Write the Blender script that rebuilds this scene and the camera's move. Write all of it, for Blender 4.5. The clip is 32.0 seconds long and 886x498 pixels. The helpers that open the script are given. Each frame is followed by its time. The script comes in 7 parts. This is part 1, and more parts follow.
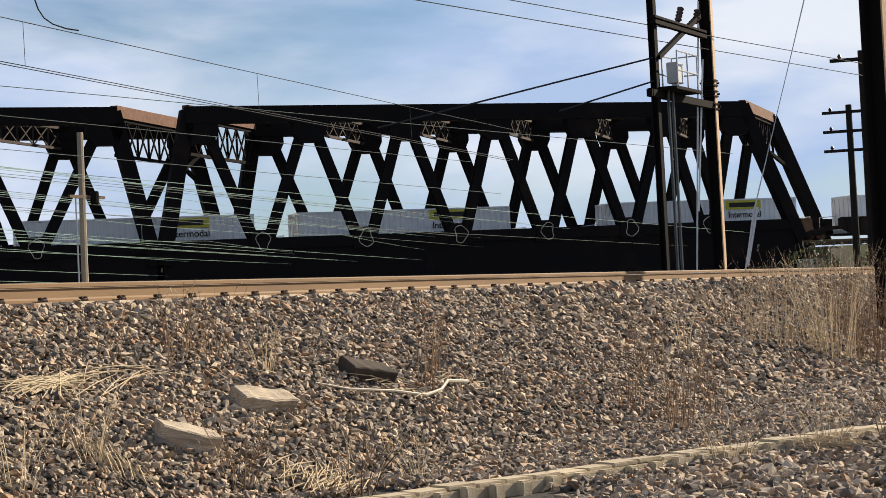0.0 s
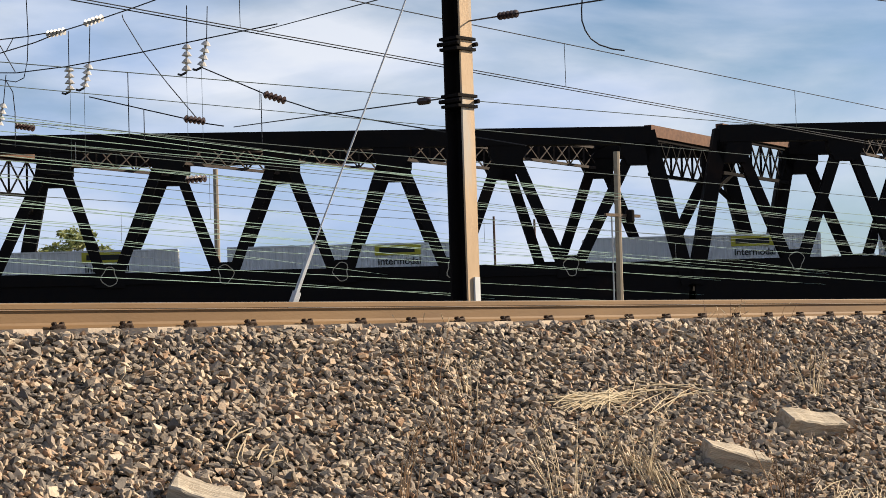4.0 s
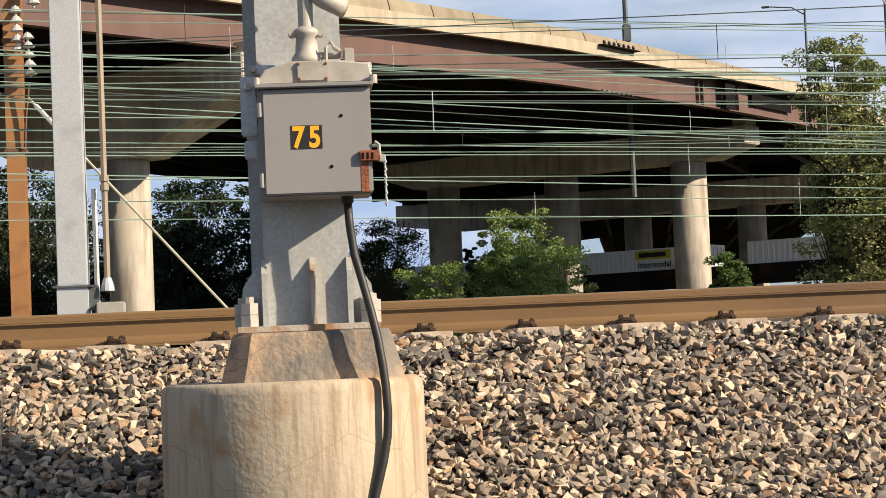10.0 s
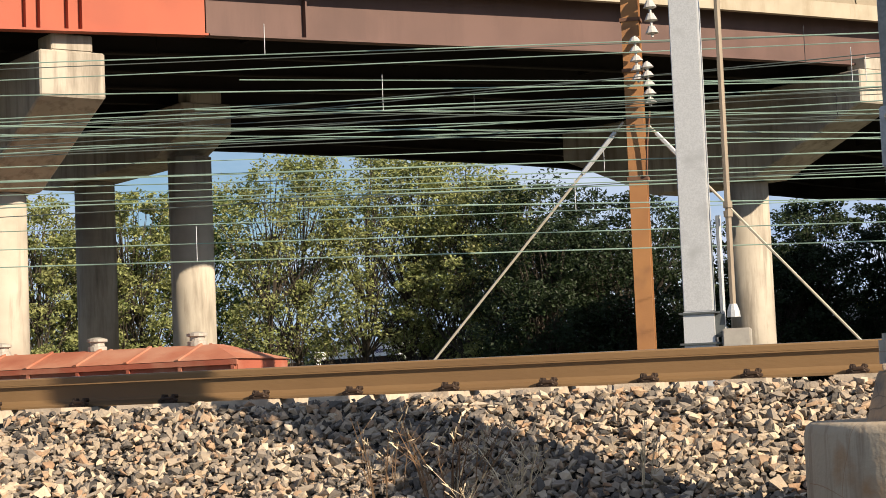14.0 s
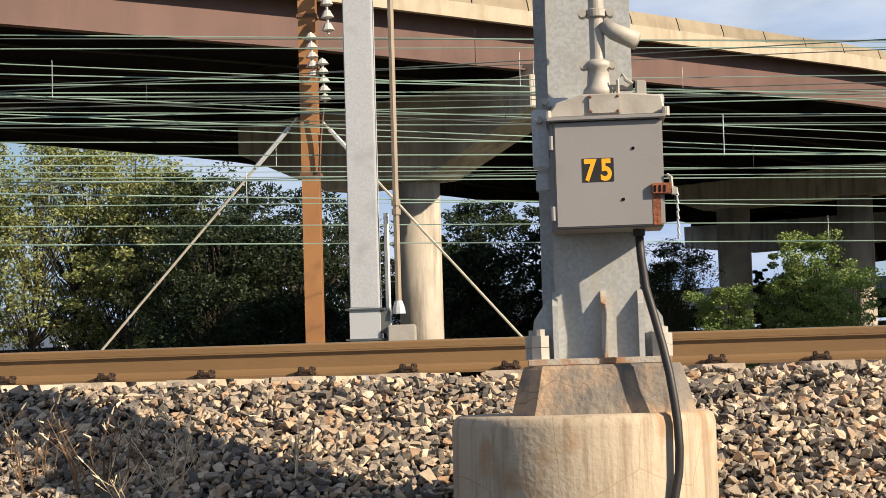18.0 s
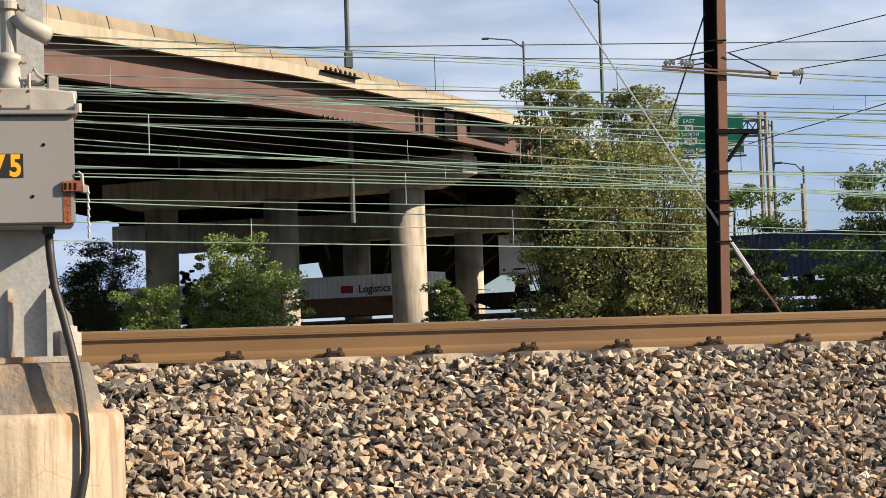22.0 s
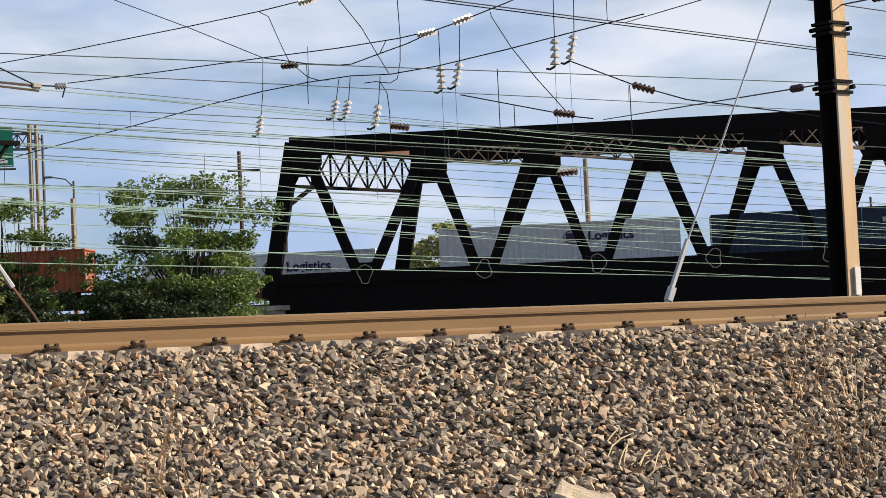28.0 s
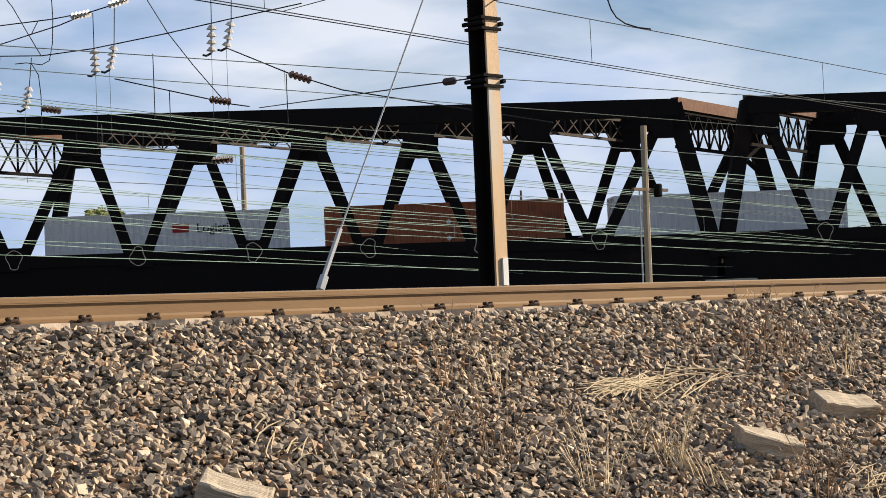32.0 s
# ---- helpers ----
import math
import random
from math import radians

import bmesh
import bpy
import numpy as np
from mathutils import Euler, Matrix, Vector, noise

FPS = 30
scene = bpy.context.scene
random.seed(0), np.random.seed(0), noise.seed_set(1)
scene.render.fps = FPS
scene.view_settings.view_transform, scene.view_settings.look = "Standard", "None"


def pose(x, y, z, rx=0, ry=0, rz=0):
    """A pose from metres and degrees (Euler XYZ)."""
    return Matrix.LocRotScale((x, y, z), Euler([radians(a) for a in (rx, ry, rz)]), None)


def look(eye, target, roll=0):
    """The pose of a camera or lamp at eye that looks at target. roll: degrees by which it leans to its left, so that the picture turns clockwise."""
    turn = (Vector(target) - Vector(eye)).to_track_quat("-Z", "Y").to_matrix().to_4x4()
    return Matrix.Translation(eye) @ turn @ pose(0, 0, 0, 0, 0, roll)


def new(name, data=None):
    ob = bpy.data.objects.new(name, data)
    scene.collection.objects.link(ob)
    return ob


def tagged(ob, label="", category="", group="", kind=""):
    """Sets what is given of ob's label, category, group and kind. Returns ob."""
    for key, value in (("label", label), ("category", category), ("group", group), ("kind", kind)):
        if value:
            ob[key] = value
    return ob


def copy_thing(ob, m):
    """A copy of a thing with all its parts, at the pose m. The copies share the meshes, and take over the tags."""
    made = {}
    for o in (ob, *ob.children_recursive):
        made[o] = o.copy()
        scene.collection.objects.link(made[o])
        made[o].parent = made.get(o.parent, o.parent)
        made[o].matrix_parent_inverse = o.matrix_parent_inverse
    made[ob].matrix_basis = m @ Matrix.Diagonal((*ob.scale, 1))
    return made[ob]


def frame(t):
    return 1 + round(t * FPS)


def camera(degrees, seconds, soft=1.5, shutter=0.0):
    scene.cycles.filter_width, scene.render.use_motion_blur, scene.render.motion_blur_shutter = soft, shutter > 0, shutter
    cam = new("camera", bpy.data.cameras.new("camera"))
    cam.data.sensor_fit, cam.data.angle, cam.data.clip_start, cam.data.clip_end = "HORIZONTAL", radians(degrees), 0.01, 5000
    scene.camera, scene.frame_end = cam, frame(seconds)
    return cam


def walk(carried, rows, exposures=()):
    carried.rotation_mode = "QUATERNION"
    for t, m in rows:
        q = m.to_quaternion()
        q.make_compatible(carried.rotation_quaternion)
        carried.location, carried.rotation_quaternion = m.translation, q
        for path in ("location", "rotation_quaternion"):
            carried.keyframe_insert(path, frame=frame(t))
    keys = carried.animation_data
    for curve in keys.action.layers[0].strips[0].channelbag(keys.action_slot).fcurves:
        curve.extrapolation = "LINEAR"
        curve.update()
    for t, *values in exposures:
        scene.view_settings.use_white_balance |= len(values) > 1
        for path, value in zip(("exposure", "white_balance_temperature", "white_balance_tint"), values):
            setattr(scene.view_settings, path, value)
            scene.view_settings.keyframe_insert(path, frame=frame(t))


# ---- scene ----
cam = camera(26.42, 32.0, soft=0.7)


def aim(x, y, z, yaw, pitch, roll):
    """Eye and turn: yaw to the right of +y, pitch up, roll as look() takes it, in degrees."""
    a, b = radians(yaw), radians(pitch)
    way = Vector((math.sin(a) * math.cos(b), math.cos(a) * math.cos(b), math.sin(b)))
    return look((x, y, z), Vector((x, y, z)) + way * 10, roll)


walk(cam, [
    (0, aim(0.103, -0.289, -0.121, 62.528, 1.761, -2.990)),
    (0.5, aim(0.137, -0.250, -0.121, 58.502, 1.793, -3.099)),
    (1, aim(0.127, -0.211, -0.121, 54.719, 1.948, -3.094)),
    (1.5, aim(0.113, -0.168, -0.116, 51.664, 2.055, -2.872)),
    (2, aim(0.105, -0.138, -0.110, 49.300, 2.158, -2.691)),
    (2.5, aim(0.106, -0.124, -0.105, 47.636, 2.281, -2.551)),
    (3, aim(0.102, -0.110, -0.106, 46.659, 2.451, -2.272)),
    (3.5, aim(0.101, -0.107, -0.106, 46.343, 2.686, -2.007)),
    (4, aim(0.102, -0.106, -0.107, 46.570, 2.995, -1.782)),
    (4.5, aim(0.105, -0.109, -0.107, 47.278, 3.388, -1.641)),
    (5, aim(0.106, -0.115, -0.106, 47.558, 3.775, -1.592)),
    (5.5, aim(0.101, -0.124, -0.104, 46.503, 4.065, -1.647)),
    (6, aim(0.092, -0.134, -0.100, 44.476, 4.276, -1.756)),
    (6.5, aim(0.072, -0.153, -0.101, 40.519, 4.395, -1.843)),
    (7, aim(0.056, -0.108, -0.097, 35.266, 4.305, -1.730)),
    (7.5, aim(0.038, -0.041, -0.094, 29.339, 4.050, -1.592)),
    (8, aim(0.025, 0.011, -0.080, 23.386, 3.658, -1.584)),
    (8.5, aim(0.009, 0.044, -0.056, 17.814, 3.238, -1.780)),
    (9, aim(-0.015, 0.033, -0.036, 13.076, 3.000, -2.184)),
    (9.5, aim(-0.032, 0.047, -0.018, 8.664, 2.944, -2.342)),
    (10, aim(-0.042, 0.064, -0.001, 4.880, 3.049, -2.470)),
    (10.5, aim(-0.049, 0.039, 0.017, 1.605, 3.249, -2.477)),
    (11, aim(-0.061, 0.047, 0.032, -1.337, 3.446, -2.491)),
    (11.5, aim(-0.075, 0.049, 0.043, -4.053, 3.664, -2.332)),
    (12, aim(-0.091, 0.055, 0.053, -6.339, 3.787, -2.211)),
    (12.5, aim(-0.106, 0.057, 0.057, -8.626, 4.000, -2.101)),
    (13, aim(-0.116, 0.067, 0.065, -10.638, 4.193, -2.167)),
    (13.5, aim(-0.125, 0.085, 0.070, -12.363, 4.354, -2.347)),
    (14, aim(-0.138, 0.111, 0.071, -13.693, 4.478, -2.420)),
    (14.5, aim(-0.138, 0.118, 0.070, -14.536, 4.544, -2.432)),
    (15, aim(-0.140, 0.120, 0.071, -15.193, 4.603, -2.370)),
    (15.5, aim(-0.140, 0.114, 0.074, -15.288, 4.627, -2.221)),
    (16, aim(-0.134, 0.102, 0.075, -14.537, 4.589, -2.067)),
    (16.5, aim(-0.117, 0.089, 0.070, -12.656, 4.462, -1.994)),
    (17, aim(-0.092, 0.076, 0.061, -10.117, 4.282, -1.990)),
    (17.5, aim(-0.069, 0.078, 0.056, -7.166, 4.109, -1.939)),
    (18, aim(-0.055, 0.083, 0.056, -3.821, 3.977, -1.733)),
    (18.5, aim(-0.049, 0.061, 0.053, -0.635, 3.994, -1.614)),
    (19, aim(-0.041, 0.071, 0.055, 2.077, 4.044, -1.574)),
    (19.5, aim(-0.030, 0.085, 0.056, 4.425, 4.047, -1.571)),
    (20, aim(-0.020, 0.088, 0.056, 6.496, 3.973, -1.596)),
    (20.5, aim(-0.007, 0.082, 0.056, 8.243, 3.826, -1.684)),
    (21, aim(0.003, 0.084, 0.053, 10.026, 3.674, -1.795)),
    (21.5, aim(0.012, 0.084, 0.051, 11.761, 3.537, -1.809)),
    (22, aim(0.020, 0.071, 0.050, 13.418, 3.450, -1.885)),
    (22.5, aim(0.030, 0.065, 0.048, 14.963, 3.422, -2.023)),
    (23, aim(0.037, 0.061, 0.051, 16.289, 3.446, -2.144)),
    (23.5, aim(0.031, 0.043, 0.047, 17.537, 3.565, -2.267)),
    (24, aim(0.028, 0.032, 0.049, 18.683, 3.724, -2.504)),
    (24.5, aim(0.028, 0.032, 0.049, 19.882, 3.882, -2.691)),
    (25, aim(0.034, 0.027, 0.047, 21.242, 4.012, -2.818)),
    (25.5, aim(0.048, 0.014, 0.041, 22.936, 4.071, -2.853)),
    (26, aim(0.064, -0.002, 0.034, 24.980, 4.031, -2.838)),
    (26.5, aim(0.075, -0.017, 0.027, 27.389, 3.868, -2.813)),
    (27, aim(0.081, -0.031, 0.021, 29.987, 3.634, -2.797)),
    (27.5, aim(0.094, -0.047, 0.020, 32.643, 3.332, -2.778)),
    (28, aim(0.113, -0.053, 0.010, 35.305, 3.031, -2.714)),
    (28.5, aim(0.123, -0.057, 0.005, 37.842, 2.769, -2.647)),
    (29, aim(0.135, -0.054, 0.001, 39.979, 2.610, -2.505)),
    (29.5, aim(0.147, -0.039, 0.004, 41.854, 2.546, -2.410)),
    (30, aim(0.155, -0.042, 0.001, 43.247, 2.557, -2.425)),
    (30.5, aim(0.161, -0.039, -0.002, 44.233, 2.546, -2.423)),
    (31, aim(0.158, -0.035, 0.003, 44.875, 2.457, -2.417)),
    (31.5, aim(0.165, -0.036, 0.001, 45.280, 2.356, -2.446)),
    (32, aim(0.168, -0.050, -0.004, 45.700, 2.235, -2.449)),
])

# ---- world and sun ----
SUN = Vector((0.89, -0.47, 0.53)).normalized()
world = bpy.data.worlds.new("world")
scene.world = world
world.use_nodes = True
wn, wl = world.node_tree.nodes, world.node_tree.links
wn.clear()
sky = wn.new("ShaderNodeTexSky")
sky.sky_type, sky.sun_disc = "NISHITA", False
sky.air_density, sky.dust_density, sky.ozone_density = 1.0, 0.35, 4.5
sky.sun_elevation = math.asin(SUN.z)
sky.sun_rotation = math.atan2(SUN.x, SUN.y)
coord = wn.new("ShaderNodeTexCoord")
stretch = wn.new("ShaderNodeMapping")
stretch.inputs["Scale"].default_value = (2.6, 2.6, 8.5)
stretch.inputs["Rotation"].default_value = (0.0, 0.05, 0.2)
cloud = wn.new("ShaderNodeTexNoise")
cloud.inputs["Scale"].default_value, cloud.inputs["Detail"].default_value, cloud.inputs["Roughness"].default_value = 1.5, 9.0, 0.52
cloud.inputs["Distortion"].default_value = 0.35
cover = wn.new("ShaderNodeValToRGB")
cover.color_ramp.elements[0].position, cover.color_ramp.elements[1].position = 0.3, 0.56
tone = wn.new("ShaderNodeTexNoise")
tone.inputs["Scale"].default_value, tone.inputs["Detail"].default_value = 2.3, 6.0
shade = wn.new("ShaderNodeValToRGB")
shade.color_ramp.elements[0].position, shade.color_ramp.elements[1].position = 0.38, 0.66
shade.color_ramp.elements[0].color, shade.color_ramp.elements[1].color = (4.7, 6.1, 8.8, 1), (8.7, 9.15, 10.1, 1)
blend = wn.new("ShaderNodeMix")
blend.data_type = "RGBA"
back = wn.new("ShaderNodeBackground")
back.inputs["Strength"].default_value = 0.058
wout = wn.new("ShaderNodeOutputWorld")
wl.new(coord.outputs["Generated"], stretch.inputs["Vector"])
wl.new(stretch.outputs["Vector"], cloud.inputs["Vector"])
wl.new(stretch.outputs["Vector"], tone.inputs["Vector"])
wl.new(cloud.outputs["Fac"], cover.inputs["Fac"])
aloft = wn.new("ShaderNodeSeparateXYZ")
thin = wn.new("ShaderNodeMapRange")
thin.inputs["From Min"].default_value, thin.inputs["From Max"].default_value = 0.14, 0.42
thin.inputs["To Min"].default_value, thin.inputs["To Max"].default_value = 1.0, 0.3
wl.new(coord.outputs["Generated"], aloft.inputs["Vector"])
wl.new(aloft.outputs["Z"], thin.inputs["Value"])
lift_tone = wn.new("ShaderNodeMath")
lift_tone.operation = "MULTIPLY_ADD"
lift_tone.inputs[1].default_value = 0.9
base_tone = wn.new("ShaderNodeMath")
base_tone.operation = "SUBTRACT"
base_tone.inputs[1].default_value = 0.11
wl.new(tone.outputs["Fac"], base_tone.inputs[0])
wl.new(aloft.outputs["Z"], lift_tone.inputs[0])
wl.new(base_tone.outputs["Value"], lift_tone.inputs[2])
wl.new(lift_tone.outputs["Value"], shade.inputs["Fac"])
amount = wn.new("ShaderNodeMath")
amount.operation = "MULTIPLY"
wl.new(cover.outputs["Color"], amount.inputs[0])
wl.new(thin.outputs["Result"], amount.inputs[1])
wl.new(amount.outputs["Value"], blend.inputs["Factor"])
wl.new(sky.outputs["Color"], blend.inputs["A"])
wl.new(shade.outputs["Color"], blend.inputs["B"])
wl.new(blend.outputs["Result"], back.inputs["Color"])
wl.new(back.outputs["Background"], wout.inputs["Surface"])

sun_data = bpy.data.lights.new("sun", "SUN")
sun_data.energy, sun_data.angle, sun_data.color = 5.0, radians(0.6), (1.0, 0.84, 0.64)
sun = new("sun", sun_data)
sun.matrix_world = look(SUN * 50, (0, 0, 0))
scene.view_settings.exposure = 0.7

# ---- materials ----
def surface(name, base, other=None, rough=0.8, metal=0.0, scale=4.0, detail=6.0, mix=(0.35, 0.7), bump=0.25, bump_scale=60.0,
            stain=None, stain_scale=0.6, stain_range=(0.55, 0.75), random=0.0, island=0.0, spec=0.4, stretch=(1, 1, 1), crack=None, streak=None):
    """A painted or raw surface: two tones in a noise, a larger stain, fine relief, and some change from piece to piece."""
    m = bpy.data.materials.new(name)
    m.use_nodes = True
    n, l = m.node_tree.nodes, m.node_tree.links
    bsdf = n["Principled BSDF"]
    bsdf.inputs["Roughness"].default_value, bsdf.inputs["Metallic"].default_value = rough, metal
    bsdf.inputs["Specular IOR Level"].default_value = spec
    c = n.new("ShaderNodeTexCoord")
    mp = n.new("ShaderNodeMapping")
    mp.inputs["Scale"].default_value = stretch
    l.new(c.outputs["Object"], mp.inputs["Vector"])
    t = n.new("ShaderNodeTexNoise")
    t.inputs["Scale"].default_value, t.inputs["Detail"].default_value = scale, detail
    l.new(mp.outputs["Vector"], t.inputs["Vector"])
    ramp = n.new("ShaderNodeMapRange")
    ramp.inputs["From Min"].default_value, ramp.inputs["From Max"].default_value = mix
    l.new(t.outputs["Fac"], ramp.inputs["Value"])
    mx = n.new("ShaderNodeMix")
    mx.data_type = "RGBA"
    mx.inputs["A"].default_value = (*base, 1)
    mx.inputs["B"].default_value = (*(other or [v * 0.78 for v in base]), 1)
    l.new(ramp.outputs["Result"], mx.inputs["Factor"])
    out = mx.outputs["Result"]
    if stain:
        t2 = n.new("ShaderNodeTexNoise")
        t2.inputs["Scale"].default_value, t2.inputs["Detail"].default_value = stain_scale, 8.0
        l.new(mp.outputs["Vector"], t2.inputs["Vector"])
        r2 = n.new("ShaderNodeMapRange")
        r2.inputs["From Min"].default_value, r2.inputs["From Max"].default_value = stain_range
        l.new(t2.outputs["Fac"], r2.inputs["Value"])
        m2 = n.new("ShaderNodeMix")
        m2.data_type = "RGBA"
        m2.inputs["B"].default_value = (*stain, 1)
        l.new(r2.outputs["Result"], m2.inputs["Factor"])
        l.new(out, m2.inputs["A"])
        out = m2.outputs["Result"]
    if streak:
        # rain marks drawn out along the vertical
        sm = n.new("ShaderNodeMapping")
        sm.inputs["Scale"].default_value = streak[0]
        l.new(c.outputs["Object"], sm.inputs["Vector"])
        t5 = n.new("ShaderNodeTexNoise")
        t5.inputs["Scale"].default_value, t5.inputs["Detail"].default_value, t5.inputs["Roughness"].default_value = 1.0, 7.0, 0.65
        l.new(sm.outputs["Vector"], t5.inputs["Vector"])
        r5 = n.new("ShaderNodeMapRange")
        r5.inputs["From Min"].default_value, r5.inputs["From Max"].default_value, r5.inputs["To Max"].default_value = 0.48, 0.68, 0.85
        l.new(t5.outputs["Fac"], r5.inputs["Value"])
        m5 = n.new("ShaderNodeMix")
        m5.data_type = "RGBA"
        m5.inputs["B"].default_value = (*streak[1], 1)
        l.new(r5.outputs["Result"], m5.inputs["Factor"])
        l.new(out, m5.inputs["A"])
        out = m5.outputs["Result"]
    if crack:
        # thin broken cracks
        wob = n.new("ShaderNodeTexNoise")
        wob.inputs["Scale"].default_value, wob.inputs["Detail"].default_value = crack[0] * 1.5, 6.0
        l.new(c.outputs["Object"], wob.inputs["Vector"])
        add = n.new("ShaderNodeVectorMath")
        add.operation = "MULTIPLY_ADD"
        add.inputs[1].default_value = (0.05, 0.05, 0.05)
        l.new(wob.outputs["Color"], add.inputs[0])
        l.new(c.outputs["Object"], add.inputs[2])
        vor = n.new("ShaderNodeTexVoronoi")
        vor.feature = "DISTANCE_TO_EDGE"
        vor.inputs["Scale"].default_value = crack[0]
        l.new(add.outputs["Vector"], vor.inputs["Vector"])
        r6 = n.new("ShaderNodeMapRange")
        r6.inputs["From Min"].default_value, r6.inputs["From Max"].default_value = 0.0, crack[1]
        r6.inputs["To Min"].default_value, r6.inputs["To Max"].default_value = 1.5, 0.0
        l.new(vor.outputs["Distance"], r6.inputs["Value"])
        broken = n.new("ShaderNodeMath")
        broken.operation = "MULTIPLY"
        l.new(r6.outputs["Result"], broken.inputs[0])
        l.new(t.outputs["Fac"], broken.inputs[1])
        m6 = n.new("ShaderNodeMix")
        m6.data_type = "RGBA"
        m6.inputs["B"].default_value = (*crack[2], 1)
        l.new(broken.outputs["Value"], m6.inputs["Factor"])
        l.new(out, m6.inputs["A"])
        out = m6.outputs["Result"]
    if random or island:
        info = n.new("ShaderNodeObjectInfo" if random else "ShaderNodeNewGeometry")
        r3 = n.new("ShaderNodeMapRange")
        k = random or island
        r3.inputs["To Min"].default_value, r3.inputs["To Max"].default_value = 1 - k, 1 + k
        l.new(info.outputs["Random" if random else "Random Per Island"], r3.inputs["Value"])
        hs = n.new("ShaderNodeHueSaturation")
        l.new(r3.outputs["Result"], hs.inputs["Value"])
        l.new(out, hs.inputs["Color"])
        out = hs.outputs["Color"]
    l.new(out, bsdf.inputs["Base Color"])
    if bump:
        b = n.new("ShaderNodeBump")
        b.inputs["Strength"].default_value, b.inputs["Distance"].default_value = bump, 0.02
        t3 = n.new("ShaderNodeTexNoise")
        t3.inputs["Scale"].default_value, t3.inputs["Detail"].default_value = bump_scale, 4.0
        l.new(mp.outputs["Vector"], t3.inputs["Vector"])
        l.new(t3.outputs["Fac"], b.inputs["Height"])
        l.new(b.outputs["Normal"], bsdf.inputs["Normal"])
    return m



def foliage(name, base, other):
    """Leaves: a matt face that also lets some light through."""
    m = surface(name, base, other, 0.55, 0, 0.6, island=0.45, bump=0)
    n, l = m.node_tree.nodes, m.node_tree.links
    thru = n.new("ShaderNodeBsdfTranslucent")
    mixer = n.new("ShaderNodeMixShader")
    mixer.inputs["Fac"].default_value = 0.35
    l.new(n["Hue/Saturation/Value"].outputs["Color"], thru.inputs["Color"])
    l.new(n["Principled BSDF"].outputs["BSDF"], mixer.inputs[1])
    l.new(thru.outputs["BSDF"], mixer.inputs[2])
    l.new(mixer.outputs["Shader"], n["Material Output"].inputs["Surface"])
    return m


M = {}
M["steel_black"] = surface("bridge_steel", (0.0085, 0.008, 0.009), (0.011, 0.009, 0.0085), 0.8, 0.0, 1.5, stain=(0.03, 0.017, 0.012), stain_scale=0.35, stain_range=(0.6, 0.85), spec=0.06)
M["lacing"] = surface("lacing_steel", (0.02, 0.015, 0.013), (0.045, 0.026, 0.018), 0.8, 0, 3)
M["steel_rust"] = surface("rusty_steel", (0.17, 0.085, 0.05), (0.10, 0.05, 0.032), 0.85, 0.0, 3.0)
M["rail_side"] = surface("rail_rust", (0.205, 0.122, 0.053), (0.168, 0.098, 0.043), 0.7, 0.0, 2.5, stain=(0.13, 0.075, 0.04), stain_scale=1.2, stretch=(0.4, 1, 1), bump=0.1)
M["rail_top"] = surface("rail_running_face", (0.55, 0.53, 0.5), (0.42, 0.38, 0.33), 0.3, 0.9, 3.0, stretch=(0.2, 1, 1), bump=0.05)
M["clip"] = surface("clip_steel", (0.03, 0.02, 0.015), (0.055, 0.032, 0.02), 0.7, 0.3, 20)
M["tie"] = surface("tie_concrete", (0.58, 0.48, 0.37), (0.46, 0.37, 0.28), 0.9, 0, 12, stain=(0.25, 0.2, 0.15), stain_scale=3, random=0.15)
# Near-black so that the gaps between the stones look shaded.
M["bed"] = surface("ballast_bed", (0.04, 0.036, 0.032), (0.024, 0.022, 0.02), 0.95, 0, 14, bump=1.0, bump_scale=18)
M["ground"] = surface("cinder_ground", (0.14, 0.122, 0.098), (0.09, 0.09, 0.06), 0.95, 0, 0.8, stain=(0.07, 0.08, 0.035), stain_scale=0.08, stain_range=(0.45, 0.6), bump=0.8, bump_scale=8)
M["concrete"] = surface("pier_concrete", (0.48, 0.43, 0.355), (0.41, 0.365, 0.3), 0.9, 0, 1.2, stain=(0.25, 0.215, 0.175), stain_scale=0.35, stain_range=(0.5, 0.72), streak=((2.2, 2.2, 0.25), (0.2, 0.17, 0.135)))
M["parapet"] = surface("parapet_concrete", (0.29, 0.243, 0.172), (0.245, 0.203, 0.145), 0.9, 0, 1.5, stain=(0.22, 0.185, 0.135), stain_scale=0.5, random=0.08, streak=((1.6, 1.6, 0.4), (0.2, 0.165, 0.115)))
M["deck_edge"] = surface("deck_edge_concrete", (0.43, 0.375, 0.285), (0.37, 0.32, 0.24), 0.9, 0, 1.5, stain=(0.34, 0.28, 0.2), stain_scale=0.6, streak=((1.6, 1.6, 0.4), (0.3, 0.245, 0.17)))
M["girder_brown"] = surface("girder_brown_paint", (0.135, 0.078, 0.066), (0.115, 0.066, 0.056), 0.7, 0, 0.6, stain=(0.09, 0.052, 0.044), stain_scale=0.3, streak=((1.0, 1.0, 0.15), (0.10, 0.058, 0.05)))
M["girder_red"] = surface("girder_primer_red", (0.40, 0.10, 0.055), (0.34, 0.085, 0.05), 0.7, 0, 0.6)
# Base set near-black to hold the shade under the deck.
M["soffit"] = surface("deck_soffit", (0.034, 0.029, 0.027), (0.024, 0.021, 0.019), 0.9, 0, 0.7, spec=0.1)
M["white_box"] = surface("container_white", (0.86, 0.865, 0.87), (0.8, 0.805, 0.81), 0.55, 0, 0.8, stain=(0.55, 0.55, 0.54), stain_scale=0.7, stain_range=(0.64, 0.9), bump=0.05)
